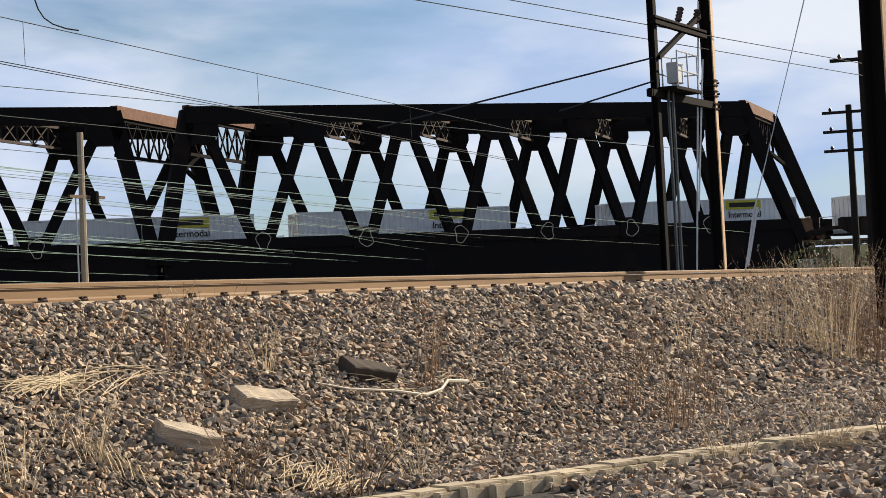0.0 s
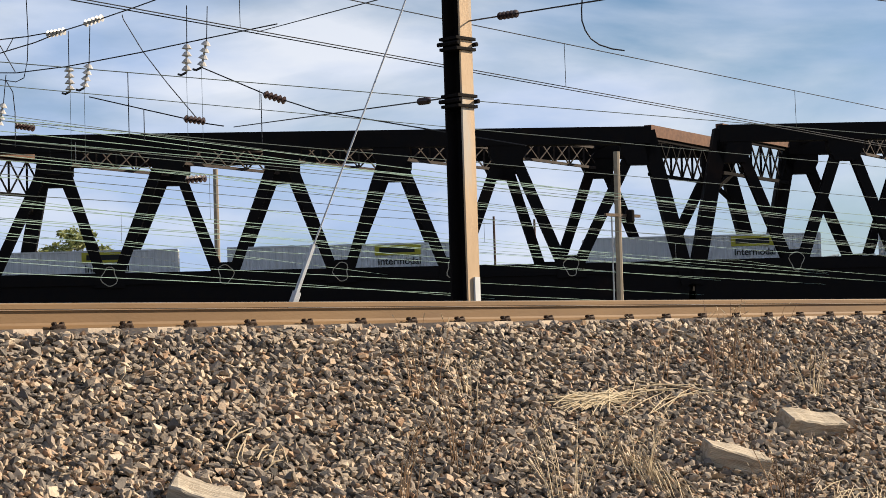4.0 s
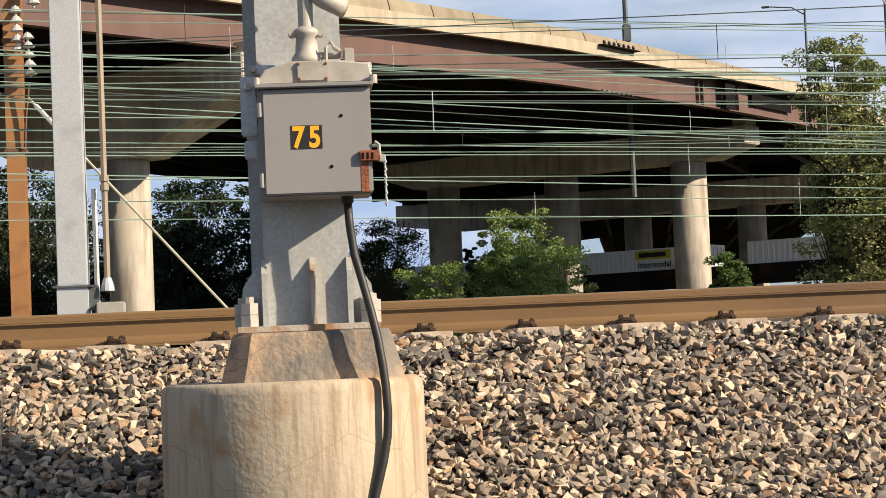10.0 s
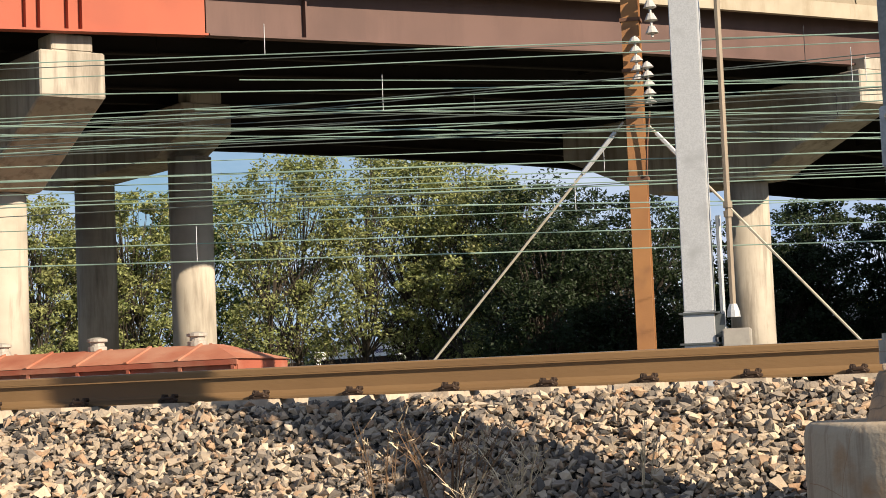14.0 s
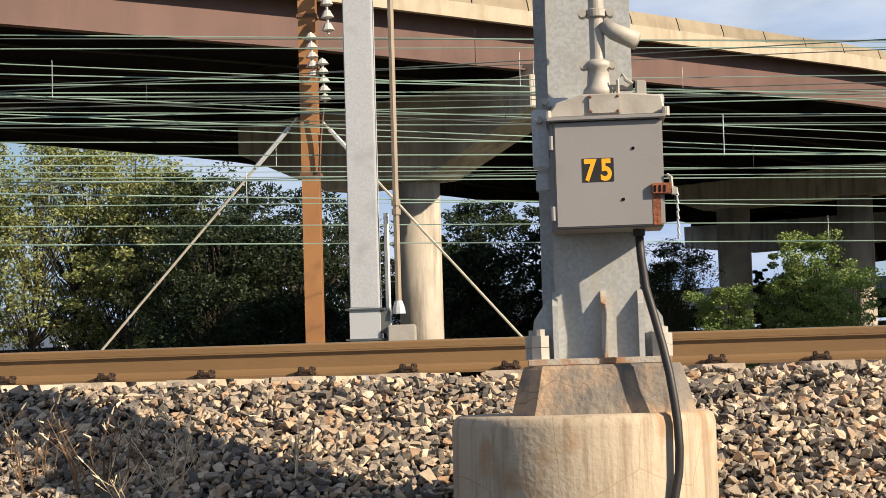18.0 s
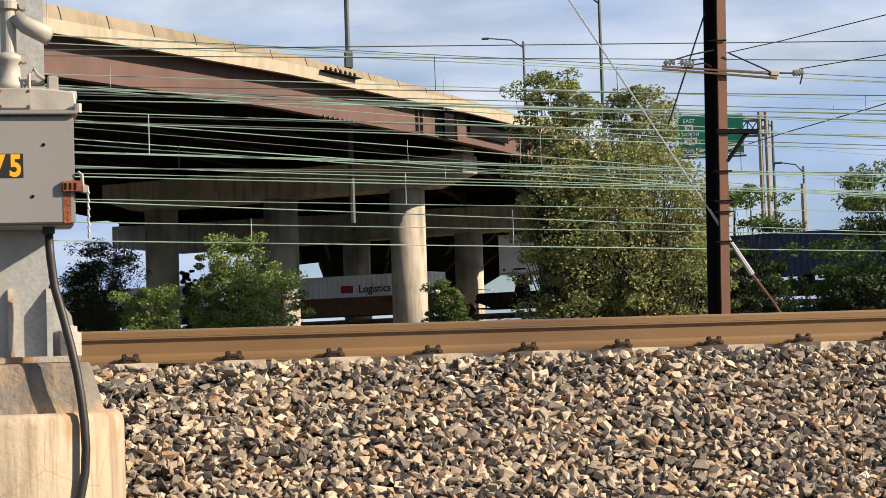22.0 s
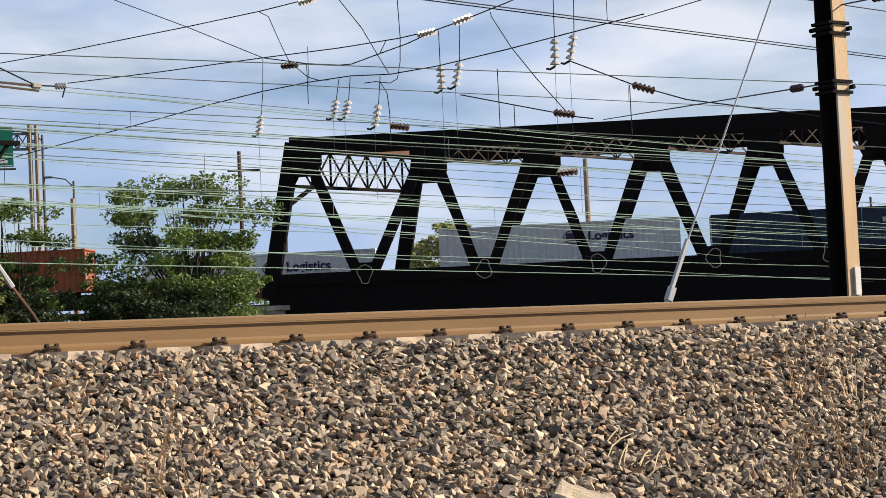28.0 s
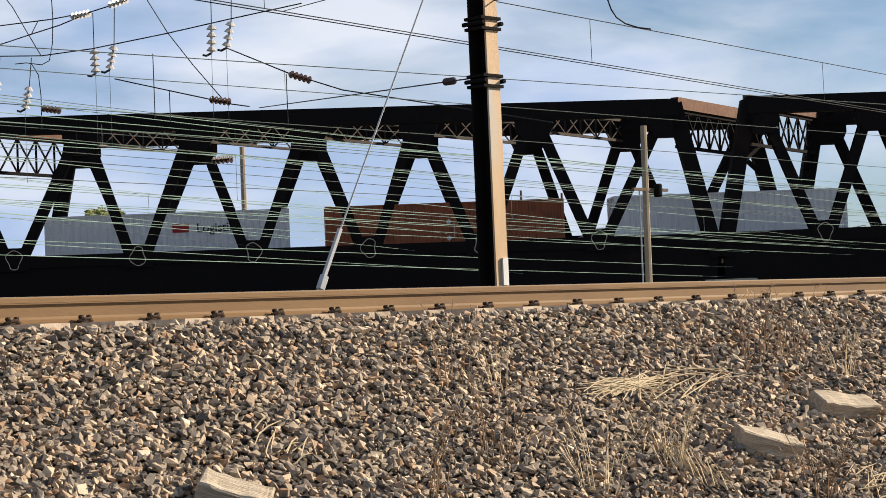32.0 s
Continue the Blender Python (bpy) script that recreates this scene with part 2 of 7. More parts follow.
M["blue_box"] = surface("container_blue", (0.02, 0.04, 0.085), (0.016, 0.032, 0.07), 0.5, 0, 0.8, bump=0.05)
M["orange_box"] = surface("container_orange", (0.36, 0.10, 0.035), (0.29, 0.08, 0.03), 0.55, 0, 0.8, stain=(0.2, 0.065, 0.03), stain_scale=0.8, bump=0.05)
M["red_box"] = surface("container_red", (0.23, 0.035, 0.025), (0.18, 0.03, 0.022), 0.55, 0, 0.8, bump=0.05)
M["grey_box"] = surface("container_grey", (0.36, 0.40, 0.43), (0.31, 0.345, 0.37), 0.55, 0, 0.8, bump=0.05)
M["yellow_sign"] = surface("label_yellow", (0.62, 0.56, 0.06), (0.55, 0.49, 0.05), 0.6, 0, 2, bump=0)
M["black_paint"] = surface("black_paint", (0.012, 0.012, 0.013), (0.02, 0.019, 0.018), 0.6, 0, 5, bump=0.05)
M["purple_paint"] = surface("letter_purple", (0.05, 0.03, 0.12), None, 0.6, 0, 5, bump=0)
M["letter_red"] = surface("letter_red", (0.45, 0.02, 0.03), None, 0.6, 0, 5, bump=0)
M["car_black"] = surface("car_frame_black", (0.016, 0.014, 0.013), (0.022, 0.017, 0.014), 0.8, 0, 2.0, stain=(0.05, 0.026, 0.016), stain_scale=0.7, spec=0.1)
M["car_brown"] = surface("car_frame_brown", (0.19, 0.095, 0.045), (0.14, 0.07, 0.036), 0.75, 0, 2.0, stain=(0.08, 0.045, 0.03), stain_scale=0.7)
M["galv"] = surface("galvanised_steel", (0.53, 0.545, 0.56), (0.45, 0.465, 0.48), 0.5, 0.12, 60, mix=(0.4, 0.62), stain=(0.40, 0.41, 0.42), stain_scale=3.0, bump=0.05)
M["galv_dull"] = surface("dull_galvanised_steel", (0.44, 0.455, 0.45), (0.36, 0.375, 0.375), 0.55, 0.1, 55, mix=(0.42, 0.6), stain=(0.33, 0.33, 0.315), stain_scale=6.0, stain_range=(0.52, 0.7), bump=0.04, streak=((14, 14, 1.2), (0.40, 0.37, 0.31)))
M["pole_orange"] = surface("rust_brown_pole", (0.38, 0.185, 0.07), (0.32, 0.15, 0.06), 0.75, 0, 1.5, stain=(0.22, 0.11, 0.055), stain_scale=1.4)
M["pole_dark"] = surface("weathered_pole", (0.115, 0.065, 0.045), (0.075, 0.043, 0.033), 0.8, 0, 1.5, stretch=(3, 3, 0.4), stain=(0.045, 0.03, 0.025), stain_scale=1.0)
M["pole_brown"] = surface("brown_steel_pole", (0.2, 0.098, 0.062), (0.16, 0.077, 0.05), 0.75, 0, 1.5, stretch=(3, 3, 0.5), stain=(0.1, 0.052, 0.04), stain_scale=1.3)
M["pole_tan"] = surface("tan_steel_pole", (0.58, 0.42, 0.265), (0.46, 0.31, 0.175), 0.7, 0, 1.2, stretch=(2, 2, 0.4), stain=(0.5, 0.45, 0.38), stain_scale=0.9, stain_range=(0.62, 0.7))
M["wood_pole"] = surface("timber_pole", (0.16, 0.11, 0.075), (0.10, 0.07, 0.05), 0.9, 0, 2.0, stretch=(6, 6, 0.4))
M["wire"] = surface("wire_bronze", (0.38, 0.54, 0.45), (0.18, 0.26, 0.215), 0.4, 0.35, 0.35, bump=0)
M["wire_grey"] = surface("wire_grey", (0.13, 0.16, 0.145), (0.09, 0.11, 0.1), 0.45, 0.3, 3, bump=0)
M["wire_dark"] = surface("wire_dark", (0.03, 0.03, 0.033), None, 0.6, 0.3, 3, bump=0)
M["porcelain"] = surface("insulator_porcelain", (0.55, 0.53, 0.5), (0.4, 0.38, 0.36), 0.25, 0, 10, bump=0)
M["insul_brown"] = surface("insulator_brown", (0.05, 0.03, 0.03), None, 0.3, 0, 10, bump=0)
M["leaf"] = foliage("leaf_green", (0.085, 0.15, 0.036), (0.155, 0.215, 0.058))
M["leaf_yellow"] = foliage("leaf_yellowing", (0.2, 0.24, 0.08), (0.33, 0.33, 0.13))
M["leaf_fresh"] = foliage("leaf_fresh_green", (0.17, 0.26, 0.07), (0.27, 0.34, 0.11))
# Darkened to stand for shade on trees by the overpass; scrub shares it.
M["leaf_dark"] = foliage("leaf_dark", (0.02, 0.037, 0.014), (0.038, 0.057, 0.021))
M["bark"] = surface("bark", (0.075, 0.06, 0.045), (0.045, 0.036, 0.028), 0.95, 0, 6)
M["straw"] = surface("dry_straw", (0.6, 0.5, 0.34), (0.42, 0.33, 0.21), 0.85, 0, 3, island=0.35, bump=0)
M["stem_brown"] = surface("dry_stem", (0.21, 0.13, 0.07), (0.14, 0.085, 0.05), 0.9, 0, 3, island=0.3, bump=0)
M["sign_green"] = surface("sign_green", (0.0, 0.17, 0.105), (0.0, 0.145, 0.09), 0.5, 0, 1, bump=0)
M["sign_white"] = surface("sign_white", (0.75, 0.76, 0.75), None, 0.5, 0, 1, bump=0)
M["galv_dark"] = surface("dull_grey_steel", (0.10, 0.115, 0.12), (0.08, 0.09, 0.095), 0.6, 0.2, 2)
M["straw_paint"] = surface("pale_guy_rod", (0.5, 0.46, 0.38), (0.42, 0.38, 0.3), 0.6, 0, 4, bump=0)
M["conduit"] = surface("tan_conduit", (0.33, 0.27, 0.2), (0.27, 0.22, 0.165), 0.6, 0.1, 3, bump=0.05)
M["drum"] = surface("drum_concrete", (0.48, 0.40, 0.295), (0.41, 0.335, 0.24), 0.9, 0, 2.2, stain=(0.36, 0.2, 0.09), stain_scale=3.4, stain_range=(0.58, 0.74), bump=0.2, bump_scale=40, streak=((22, 22, 1.4), (0.27, 0.2, 0.135)), crack=(2.2, 0.006, (0.3, 0.17, 0.09)))
M["plinth"] = surface("plinth_concrete", (0.25, 0.215, 0.175), (0.16, 0.14, 0.12), 0.9, 0, 4.5, stain=(0.46, 0.31, 0.19), stain_scale=3.6, stain_range=(0.46, 0.62), bump=0.5, bump_scale=30, streak=((8, 8, 2.0), (0.11, 0.105, 0.1)), crack=(5.0, 0.014, (0.14, 0.11, 0.085)))
M["cabinet"] = surface("cabinet_grey", (0.275, 0.262, 0.255), (0.25, 0.238, 0.232), 0.55, 0, 1.5, stain=(0.22, 0.2, 0.185), stain_scale=3, bump=0.03)
M["casting"] = surface("cast_housing", (0.44, 0.41, 0.36), (0.36, 0.33, 0.29), 0.6, 0.1, 9, stain=(0.28, 0.25, 0.21), stain_scale=6, bump=0.06)
M["fin"] = surface("rust_streaked_fin", (0.42, 0.38, 0.32), (0.34, 0.19, 0.10), 0.75, 0, 9, mix=(0.42, 0.6), bump=0.2)
M["rust"] = surface("bright_rust", (0.30, 0.10, 0.045), (0.20, 0.065, 0.035), 0.85, 0, 18, bump=0.4)
M["rubber"] = surface("cable_rubber", (0.022, 0.02, 0.02), (0.035, 0.032, 0.03), 0.5, 0, 8, bump=0.05)
M["digit"] = surface("digit_yellow", (0.85, 0.42, 0.02), (0.8, 0.38, 0.02), 0.5, 0, 8, bump=0)
M["hopper"] = surface("hopper_red", (0.36, 0.10, 0.06), (0.30, 0.085, 0.05), 0.75, 0, 1.2, stain=(0.42, 0.2, 0.13), stain_scale=0.7, stain_range=(0.5, 0.7))
M["hopper_roof"] = surface("hopper_roof", (0.43, 0.17, 0.10), (0.34, 0.11, 0.065), 0.8, 0, 1.0, stain=(0.5, 0.27, 0.18), stain_scale=0.6, stain_range=(0.45, 0.7))
M["old_wood"] = surface("weathered_timber", (0.55, 0.475, 0.365), (0.3, 0.235, 0.165), 0.95, 0, 3.0, stretch=(1, 9, 9), bump=0.8, bump_scale=12)
M["kerb"] = surface("trough_concrete", (0.52, 0.44, 0.31), (0.42, 0.35, 0.24), 0.9, 0, 6, stain=(0.28, 0.22, 0.15), stain_scale=2.5, random=0.12)

# ---- mesh helpers ----
def part(name, bm, material, parent=None, label="", smooth=False):
    """Links a bmesh as one mesh object, under a thing if there is one."""
    me = bpy.data.meshes.new(name)
    bm.to_mesh(me)
    bm.free()
    if material:
        me.materials.append(material)
    if smooth:
        me.polygons.foreach_set("use_smooth", [True] * len(me.polygons))
    ob = new(name, me)
    if parent:
        ob.parent = parent
    if label:
        ob["label"] = label
    return ob


def thing(name, label, category, m=None, group=""):
    ob = new(name)
    ob.empty_display_size = 0.2
    if m is not None:
        ob.matrix_world = m
    return tagged(ob, label, category, group)


def add_box(bm, lo, hi, bevel=0.0):
    vs = [bm.verts.new((x, y, z)) for x in (lo[0], hi[0]) for y in (lo[1], hi[1]) for z in (lo[2], hi[2])]
    fs = [bm.faces.new([vs[i] for i in q]) for q in ((0, 1, 3, 2), (4, 6, 7, 5), (0, 4, 5, 1), (2, 3, 7, 6), (0, 2, 6, 4), (1, 5, 7, 3))]
    if bevel:
        bmesh.ops.bevel(bm, geom=list({e for f in fs for e in f.edges}), offset=bevel, segments=2, affect="EDGES")
    return bm


def box(lo, hi, bevel=0.0):
    return add_box(bmesh.new(), lo, hi, bevel)


def add_prism(bm, outline, a, b, axis=0):
    """An outline of (p, q) pairs drawn out from a to b along the axis."""
    def at(p, q, d):
        return ((d, p, q), (p, d, q), (p, q, d))[axis]
    r1 = [bm.verts.new(at(p, q, a)) for p, q in outline]
    r2 = [bm.verts.new(at(p, q, b)) for p, q in outline]
    n = len(outline)
    for i in range(n):
        bm.faces.new((r1[i], r1[(i + 1) % n], r2[(i + 1) % n], r2[i]))
    bm.faces.new(r1[::-1])
    bm.faces.new(r2)
    return bm


def prism(outline, a, b, axis=0):
    bm = add_prism(bmesh.new(), outline, a, b, axis)
    bmesh.ops.recalc_face_normals(bm, faces=bm.faces)
    return bm


def add_beam(bm, p, q, w, h, up=(0, 0, 1)):
    """A bar of width w (sideways) and height h (along up) from p to q."""
    p, q = Vector(p), Vector(q)
    d = (q - p).normalized()
    s = d.cross(Vector(up))
    s = s.normalized() if s.length > 1e-4 else Vector((1, 0, 0))
    v = s.cross(d)
    vs = [bm.verts.new(c + s * (i * w / 2) + v * (j * h / 2)) for c in (p, q) for i, j in ((-1, -1), (1, -1), (1, 1), (-1, 1))]
    for f in ((3, 2, 1, 0), (4, 5, 6, 7), (0, 1, 5, 4), (1, 2, 6, 5), (2, 3, 7, 6), (3, 0, 4, 7)):
        bm.faces.new([vs[i] for i in f])
    return bm


def beam(p, q, w, h, up=(0, 0, 1)):
    return add_beam(bmesh.new(), p, q, w, h, up)


def add_tube(bm, points, radii, sides=8, caps=True):
    """A round bar along the points; one radius for all, or one for each."""
    points = [Vector(p) for p in points]
    if not isinstance(radii, (list, tuple)):
        radii = [radii] * len(points)
    rings = []
    for i, p in enumerate(points):
        d = (points[min(i + 1, len(points) - 1)] - points[max(i - 1, 0)]).normalized()
        s = d.cross(Vector((0.13, 0.31, 1)) if abs(d.z) < 0.9 else Vector((1, 0.1, 0))).normalized()
        v = s.cross(d)
        rings.append([bm.verts.new(p + (s * math.cos(k * math.tau / sides) + v * math.sin(k * math.tau / sides)) * radii[i]) for k in range(sides)])
    for a, b in zip(rings, rings[1:]):
        for k in range(sides):
            bm.faces.new((a[k], a[(k + 1) % sides], b[(k + 1) % sides], b[k]))
    if caps:
        bm.faces.new(rings[0][::-1])
        bm.faces.new(rings[-1])
    return bm


def tube(points, radii, sides=8, caps=True):
    return add_tube(bmesh.new(), points, radii, sides, caps)


def lathe_z(profile, sides=24, centre=(0, 0, 0)):
    bm = bmesh.new()
    c = Vector(centre)
    rings = [[bm.verts.new(c + Vector((r * math.cos(k * math.tau / sides), r * math.sin(k * math.tau / sides), z))) for k in range(sides)] for r, z in profile]
    for a, b in zip(rings, rings[1:]):
        for k in range(sides):
            bm.faces.new((a[k], a[(k + 1) % sides], b[(k + 1) % sides], b[k]))
    bm.faces.new(rings[0][::-1])
    bm.faces.new(rings[-1])
    return bm


def raw_mesh(name, verts, loops, starts, material, smooth=False):
    """A large mesh straight from arrays: corners, corner numbers face by face, and where each face starts."""
    me = bpy.data.meshes.new(name)
    me.vertices.add(len(verts))
    me.vertices.foreach_set("co", np.asarray(verts, np.float32).ravel())
    me.loops.add(len(loops))
    me.loops.foreach_set("vertex_index", np.asarray(loops, np.int32))
    me.polygons.add(len(starts))
    me.polygons.foreach_set("loop_start", np.asarray(starts, np.int32))
    me.update(calc_edges=True)
    me.materials.append(material)
    return me


# The freight line runs along U, N points away from the near tracks.
AZ = radians(40.8)
U, N = Vector((math.cos(AZ), -math.sin(AZ), 0)), Vector((math.sin(AZ), math.cos(AZ), 0))


def un(u, n, z=0.0):
    return U * u + N * n + Vector((0, 0, z))


def line_pose(u, n, z=0.0):
    return Matrix.Translation(un(u, n, z)) @ pose(0, 0, 0, 0, 0, -40.8)

# ---- ground ----
RAIL_Y, RAIL_BASE, RAIL_H = 11.14, 0.105, 0.19
SHOULDER, SLOPE = 10.40, 0.5


def bed_height(y):
    """The ballast across the near track, from the toe of the slope to the far edge."""
    if y < 7.35:
        return -1.49 + 0.01 * (y - 7.35)
    if y < SHOULDER:
        return SLOPE * (y - 10.33)
    if y < 15.0:
        return 0.06
    if y < 20.0:
        return -3.055 * (y - 15.0) / 5.0
    return -3.055


def build_ground():
    ys = [-3000, -300, -40, -6, 2, 5, 7.35, 8.0, 8.8, 9.6, SHOULDER, 10.8, 13, 15, 17.5, 20, 42, 60, 90, 140, 300, 900, 4000]
    xs = [-4000, -900, -200, -60, -20, -10, -5, 0, 5, 10, 15, 20, 30, 45, 70, 110, 200, 600, 1500, 4000]
    bm = bmesh.new()
    grid = [[bm.verts.new((x, y, bed_height(y) - 0.07)) for x in xs] for y in ys]
    for a, b in zip(grid, grid[1:]):
        for i in range(len(xs) - 1):
            bm.faces.new((a[i], a[i + 1], b[i + 1], b[i]))
    g = tagged(part("ground", bm, M["ground"]), "dark cinder and weed ground round the tracks", "ground", kind="structure")
    return g


build_ground()


def build_gap_shade():
    """A near-black sheet under the stones; its colour stands for shade in the gaps."""
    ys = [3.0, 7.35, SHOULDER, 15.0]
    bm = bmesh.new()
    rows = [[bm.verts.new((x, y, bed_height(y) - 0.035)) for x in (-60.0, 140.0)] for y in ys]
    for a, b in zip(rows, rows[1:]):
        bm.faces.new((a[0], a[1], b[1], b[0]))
    return tagged(part("ballast_bed", bm, M["bed"]), "near-black sheet under the ballast stones, coloured for the shade in their gaps", "track bed", kind="structure")


build_gap_shade()


def stone_shapes(count, seed):
    """Broken stones: the hulls of eight strewn corners, as corner and triangle arrays."""
    rng = np.random.default_rng(seed)
    shapes = []
    for k in range(count):
        bm = bmesh.new()
        corners = np.array([(a, b, c) for a in (-1, 1) for b in (-1, 1) for c in (-1, 1)], float)
        pts = corners * rng.uniform(0.2, 1.05, (8, 3)) + rng.normal(0, 0.2, (8, 3))
        for p in pts:
            bm.verts.new(p)
        hull = bmesh.ops.convex_hull(bm, input=bm.verts)
        bmesh.ops.delete(bm, geom=[v for v in bm.verts if not v.link_faces], context="VERTS")
        bm.verts.index_update()
        bmesh.ops.recalc_face_normals(bm, faces=bm.faces)
        shapes.append((np.array([v.co for v in bm.verts]), np.array([[v.index for v in f.verts] for f in bm.faces])))
        bm.free()
    return shapes


STONES = stone_shapes(28, 9)


def ballast(name, x0, x1, y0, y1, size, gap, seed):
    """Crushed stone: broken pieces lying close together on the slope, in one mesh."""
    rng = np.random.default_rng(seed)
    gx, gy = np.meshgrid(np.arange(x0, x1, gap), np.arange(y0, y1, gap * 0.92))
    count = gx.size
    x, y = gx.ravel() + rng.uniform(-0.5, 0.5, count) * gap, gy.ravel() + rng.uniform(-0.5, 0.5, count) * gap
    knots = [-5, 7.35, SHOULDER, 33]
    h = np.interp(y, knots, [bed_height(k) for k in knots])
    half = size * np.exp(np.clip(rng.normal(0.0, 0.24, (count, 1)), -0.5, 0.5)) * rng.uniform(0.75, 1.25, (count, 3)) * (0.62, 0.46, 0.34)
    # any turn about the upright, some tilt, then laid on the slope
    yaw, tilt, way = rng.uniform(0, math.tau, count), np.abs(rng.normal(0, 0.6, count)), rng.uniform(0, math.tau, count)
    lean = np.where((y > 7.35) & (y < SHOULDER), math.atan(SLOPE), 0.0)
    def about(axis, a):
        c, d, o, i = np.cos(a), np.sin(a), np.zeros(count), np.ones(count)
        rows = ([i, o, o], [o, c, -d], [o, d, c]) if axis == 0 else ([c, -d, o], [d, c, o], [o, o, i])
        return np.stack([np.stack(r, -1) for r in rows], 1)
    rot = about(0, lean) @ about(2, way) @ about(0, tilt) @ about(2, yaw)
    place = np.stack([x, y, h + rng.uniform(-0.95, 0.7, count) * size - np.clip((y - 10.36) / 0.1, 0, 1) * 0.028 - np.clip((y - 10.74) / 0.16, 0, 1) * 0.05], -1)
    kind = rng.integers(0, len(STONES), count)
    verts, loops, base = [], [], 0
    for k, (v, f) in enumerate(STONES):
        own = np.nonzero(kind == k)[0]
        if not len(own):
            continue
        w = np.einsum("nij,nkj->nki", rot[own], v[None] * half[own][:, None, :]) + place[own][:, None, :]
        verts.append(w.reshape(-1, 3))
        loops.append((f.ravel()[None] + len(v) * np.arange(len(own))[:, None] + base).ravel())
        base += len(v) * len(own)
    loops = np.concatenate(loops)
    me = raw_mesh(name, np.concatenate(verts), loops, np.arange(0, len(loops), 3), M["stone"])
    me.shade_flat()
    return tagged(new(name, me), "loose grey and tan crushed stone ballast beside the rail", "ballast", kind="stuff")


def stone_material():
    m = surface("ballast_stone", (0.25, 0.225, 0.195), (0.18, 0.165, 0.15), 0.9, 0, 30, bump=0.3, bump_scale=90, island=0.0)
    n, l = m.node_tree.nodes, m.node_tree.links
    geo = n.new("ShaderNodeNewGeometry")
    ramp = n.new("ShaderNodeValToRGB")
    ramp.color_ramp.interpolation = "LINEAR"
    stops = [(0.0, (0.045, 0.041, 0.037)), (0.14, (0.115, 0.1, 0.085)), (0.34, (0.205, 0.17, 0.135)), (0.52, (0.27, 0.218, 0.163)), (0.68, (0.35, 0.28, 0.2)), (0.78, (0.44, 0.36, 0.265)), (0.84, (0.24, 0.15, 0.092)), (0.92, (0.34, 0.235, 0.15)), (1.0, (0.55, 0.455, 0.34))]
    el = ramp.color_ramp.elements
    while len(el) < len(stops):
        el.new(0.5)
    for e, (p, c) in zip(el, stops):
        e.position, e.color = p, (*c, 1)
    mul = n.new("ShaderNodeMix")
    mul.data_type, mul.blend_type = "RGBA", "MULTIPLY"
    mul.inputs["Factor"].default_value = 1.0
    noise_out = n["Noise Texture"].outputs["Fac"]
    lift = n.new("ShaderNodeMapRange")
    lift.inputs["To Min"].default_value, lift.inputs["To Max"].default_value = 0.88, 1.72
    l.new(noise_out, lift.inputs["Value"])
    l.new(geo.outputs["Random Per Island"], ramp.inputs["Fac"])
    l.new(ramp.outputs["Color"], mul.inputs["A"])
    l.new(lift.outputs["Result"], mul.inputs["B"])
    l.new(mul.outputs["Result"], n["Principled BSDF"].inputs["Base Color"])
    return m


M["stone"] = stone_material()
for spot in ((-5.3, 7.0, 8.5, 10.4, 0.042, 0.0295, 1), (7.0, 13.0, 7.1, 10.4, 0.044, 0.0375, 2), (13.0, 22.0, 5.2, 10.4, 0.05, 0.0455, 3), (22.0, 46.0, 4.6, 11.05, 0.074, 0.067, 4),
             (8.5, 22.0, 3.0, 5.2, 0.058, 0.052, 5), (-5.3, 22.0, 10.4, 11.06, 0.042, 0.03, 6)):
    ballast("ballast", *spot)

# ---- near track ----
RAIL = [(-0.075, 0), (0.075, 0), (0.075, 0.012), (0.02, 0.032), (0.0085, 0.05), (0.0085, 0.139), (0.037, 0.15), (0.037, 0.18), (0.028, 0.19),
        (-0.028, 0.19), (-0.037, 0.18), (-0.037, 0.15), (-0.0085, 0.139), (-0.0085, 0.05), (-0.02, 0.032), (-0.075, 0.012)]


def build_rail(y, z, x0, x1, label):
    rail = thing("rail", label, "rail", pose(0, y, z), "rails of the near track")
    bm = prism([(p, q) for p, q in RAIL if q < 0.14], x0, x1, 0)
    part("web_and_foot", bm, M["rail_side"], rail)
    bm = prism([(p, q + 0.0) for p, q in [(0.0085, 0.147), (0.037, 0.148), (0.037, 0.18), (0.028, 0.19), (-0.028, 0.19), (-0.037, 0.18), (-0.037, 0.148), (-0.0085, 0.147)]], x0, x1, 0)
    part("head", bm, M["rail_side"], rail)
    part("running_face", box((x0, -0.024, 0.1895), (x1, 0.03, 0.1915)), M["rail_top"], rail, "polished steel running face")
    return rail


build_rail(RAIL_Y, RAIL_BASE, -60, 140, "rust-brown steel rail on concrete ties")
build_rail(RAIL_Y + 1.5, RAIL_BASE, -60, 140, "rust-brown steel rail on concrete ties")


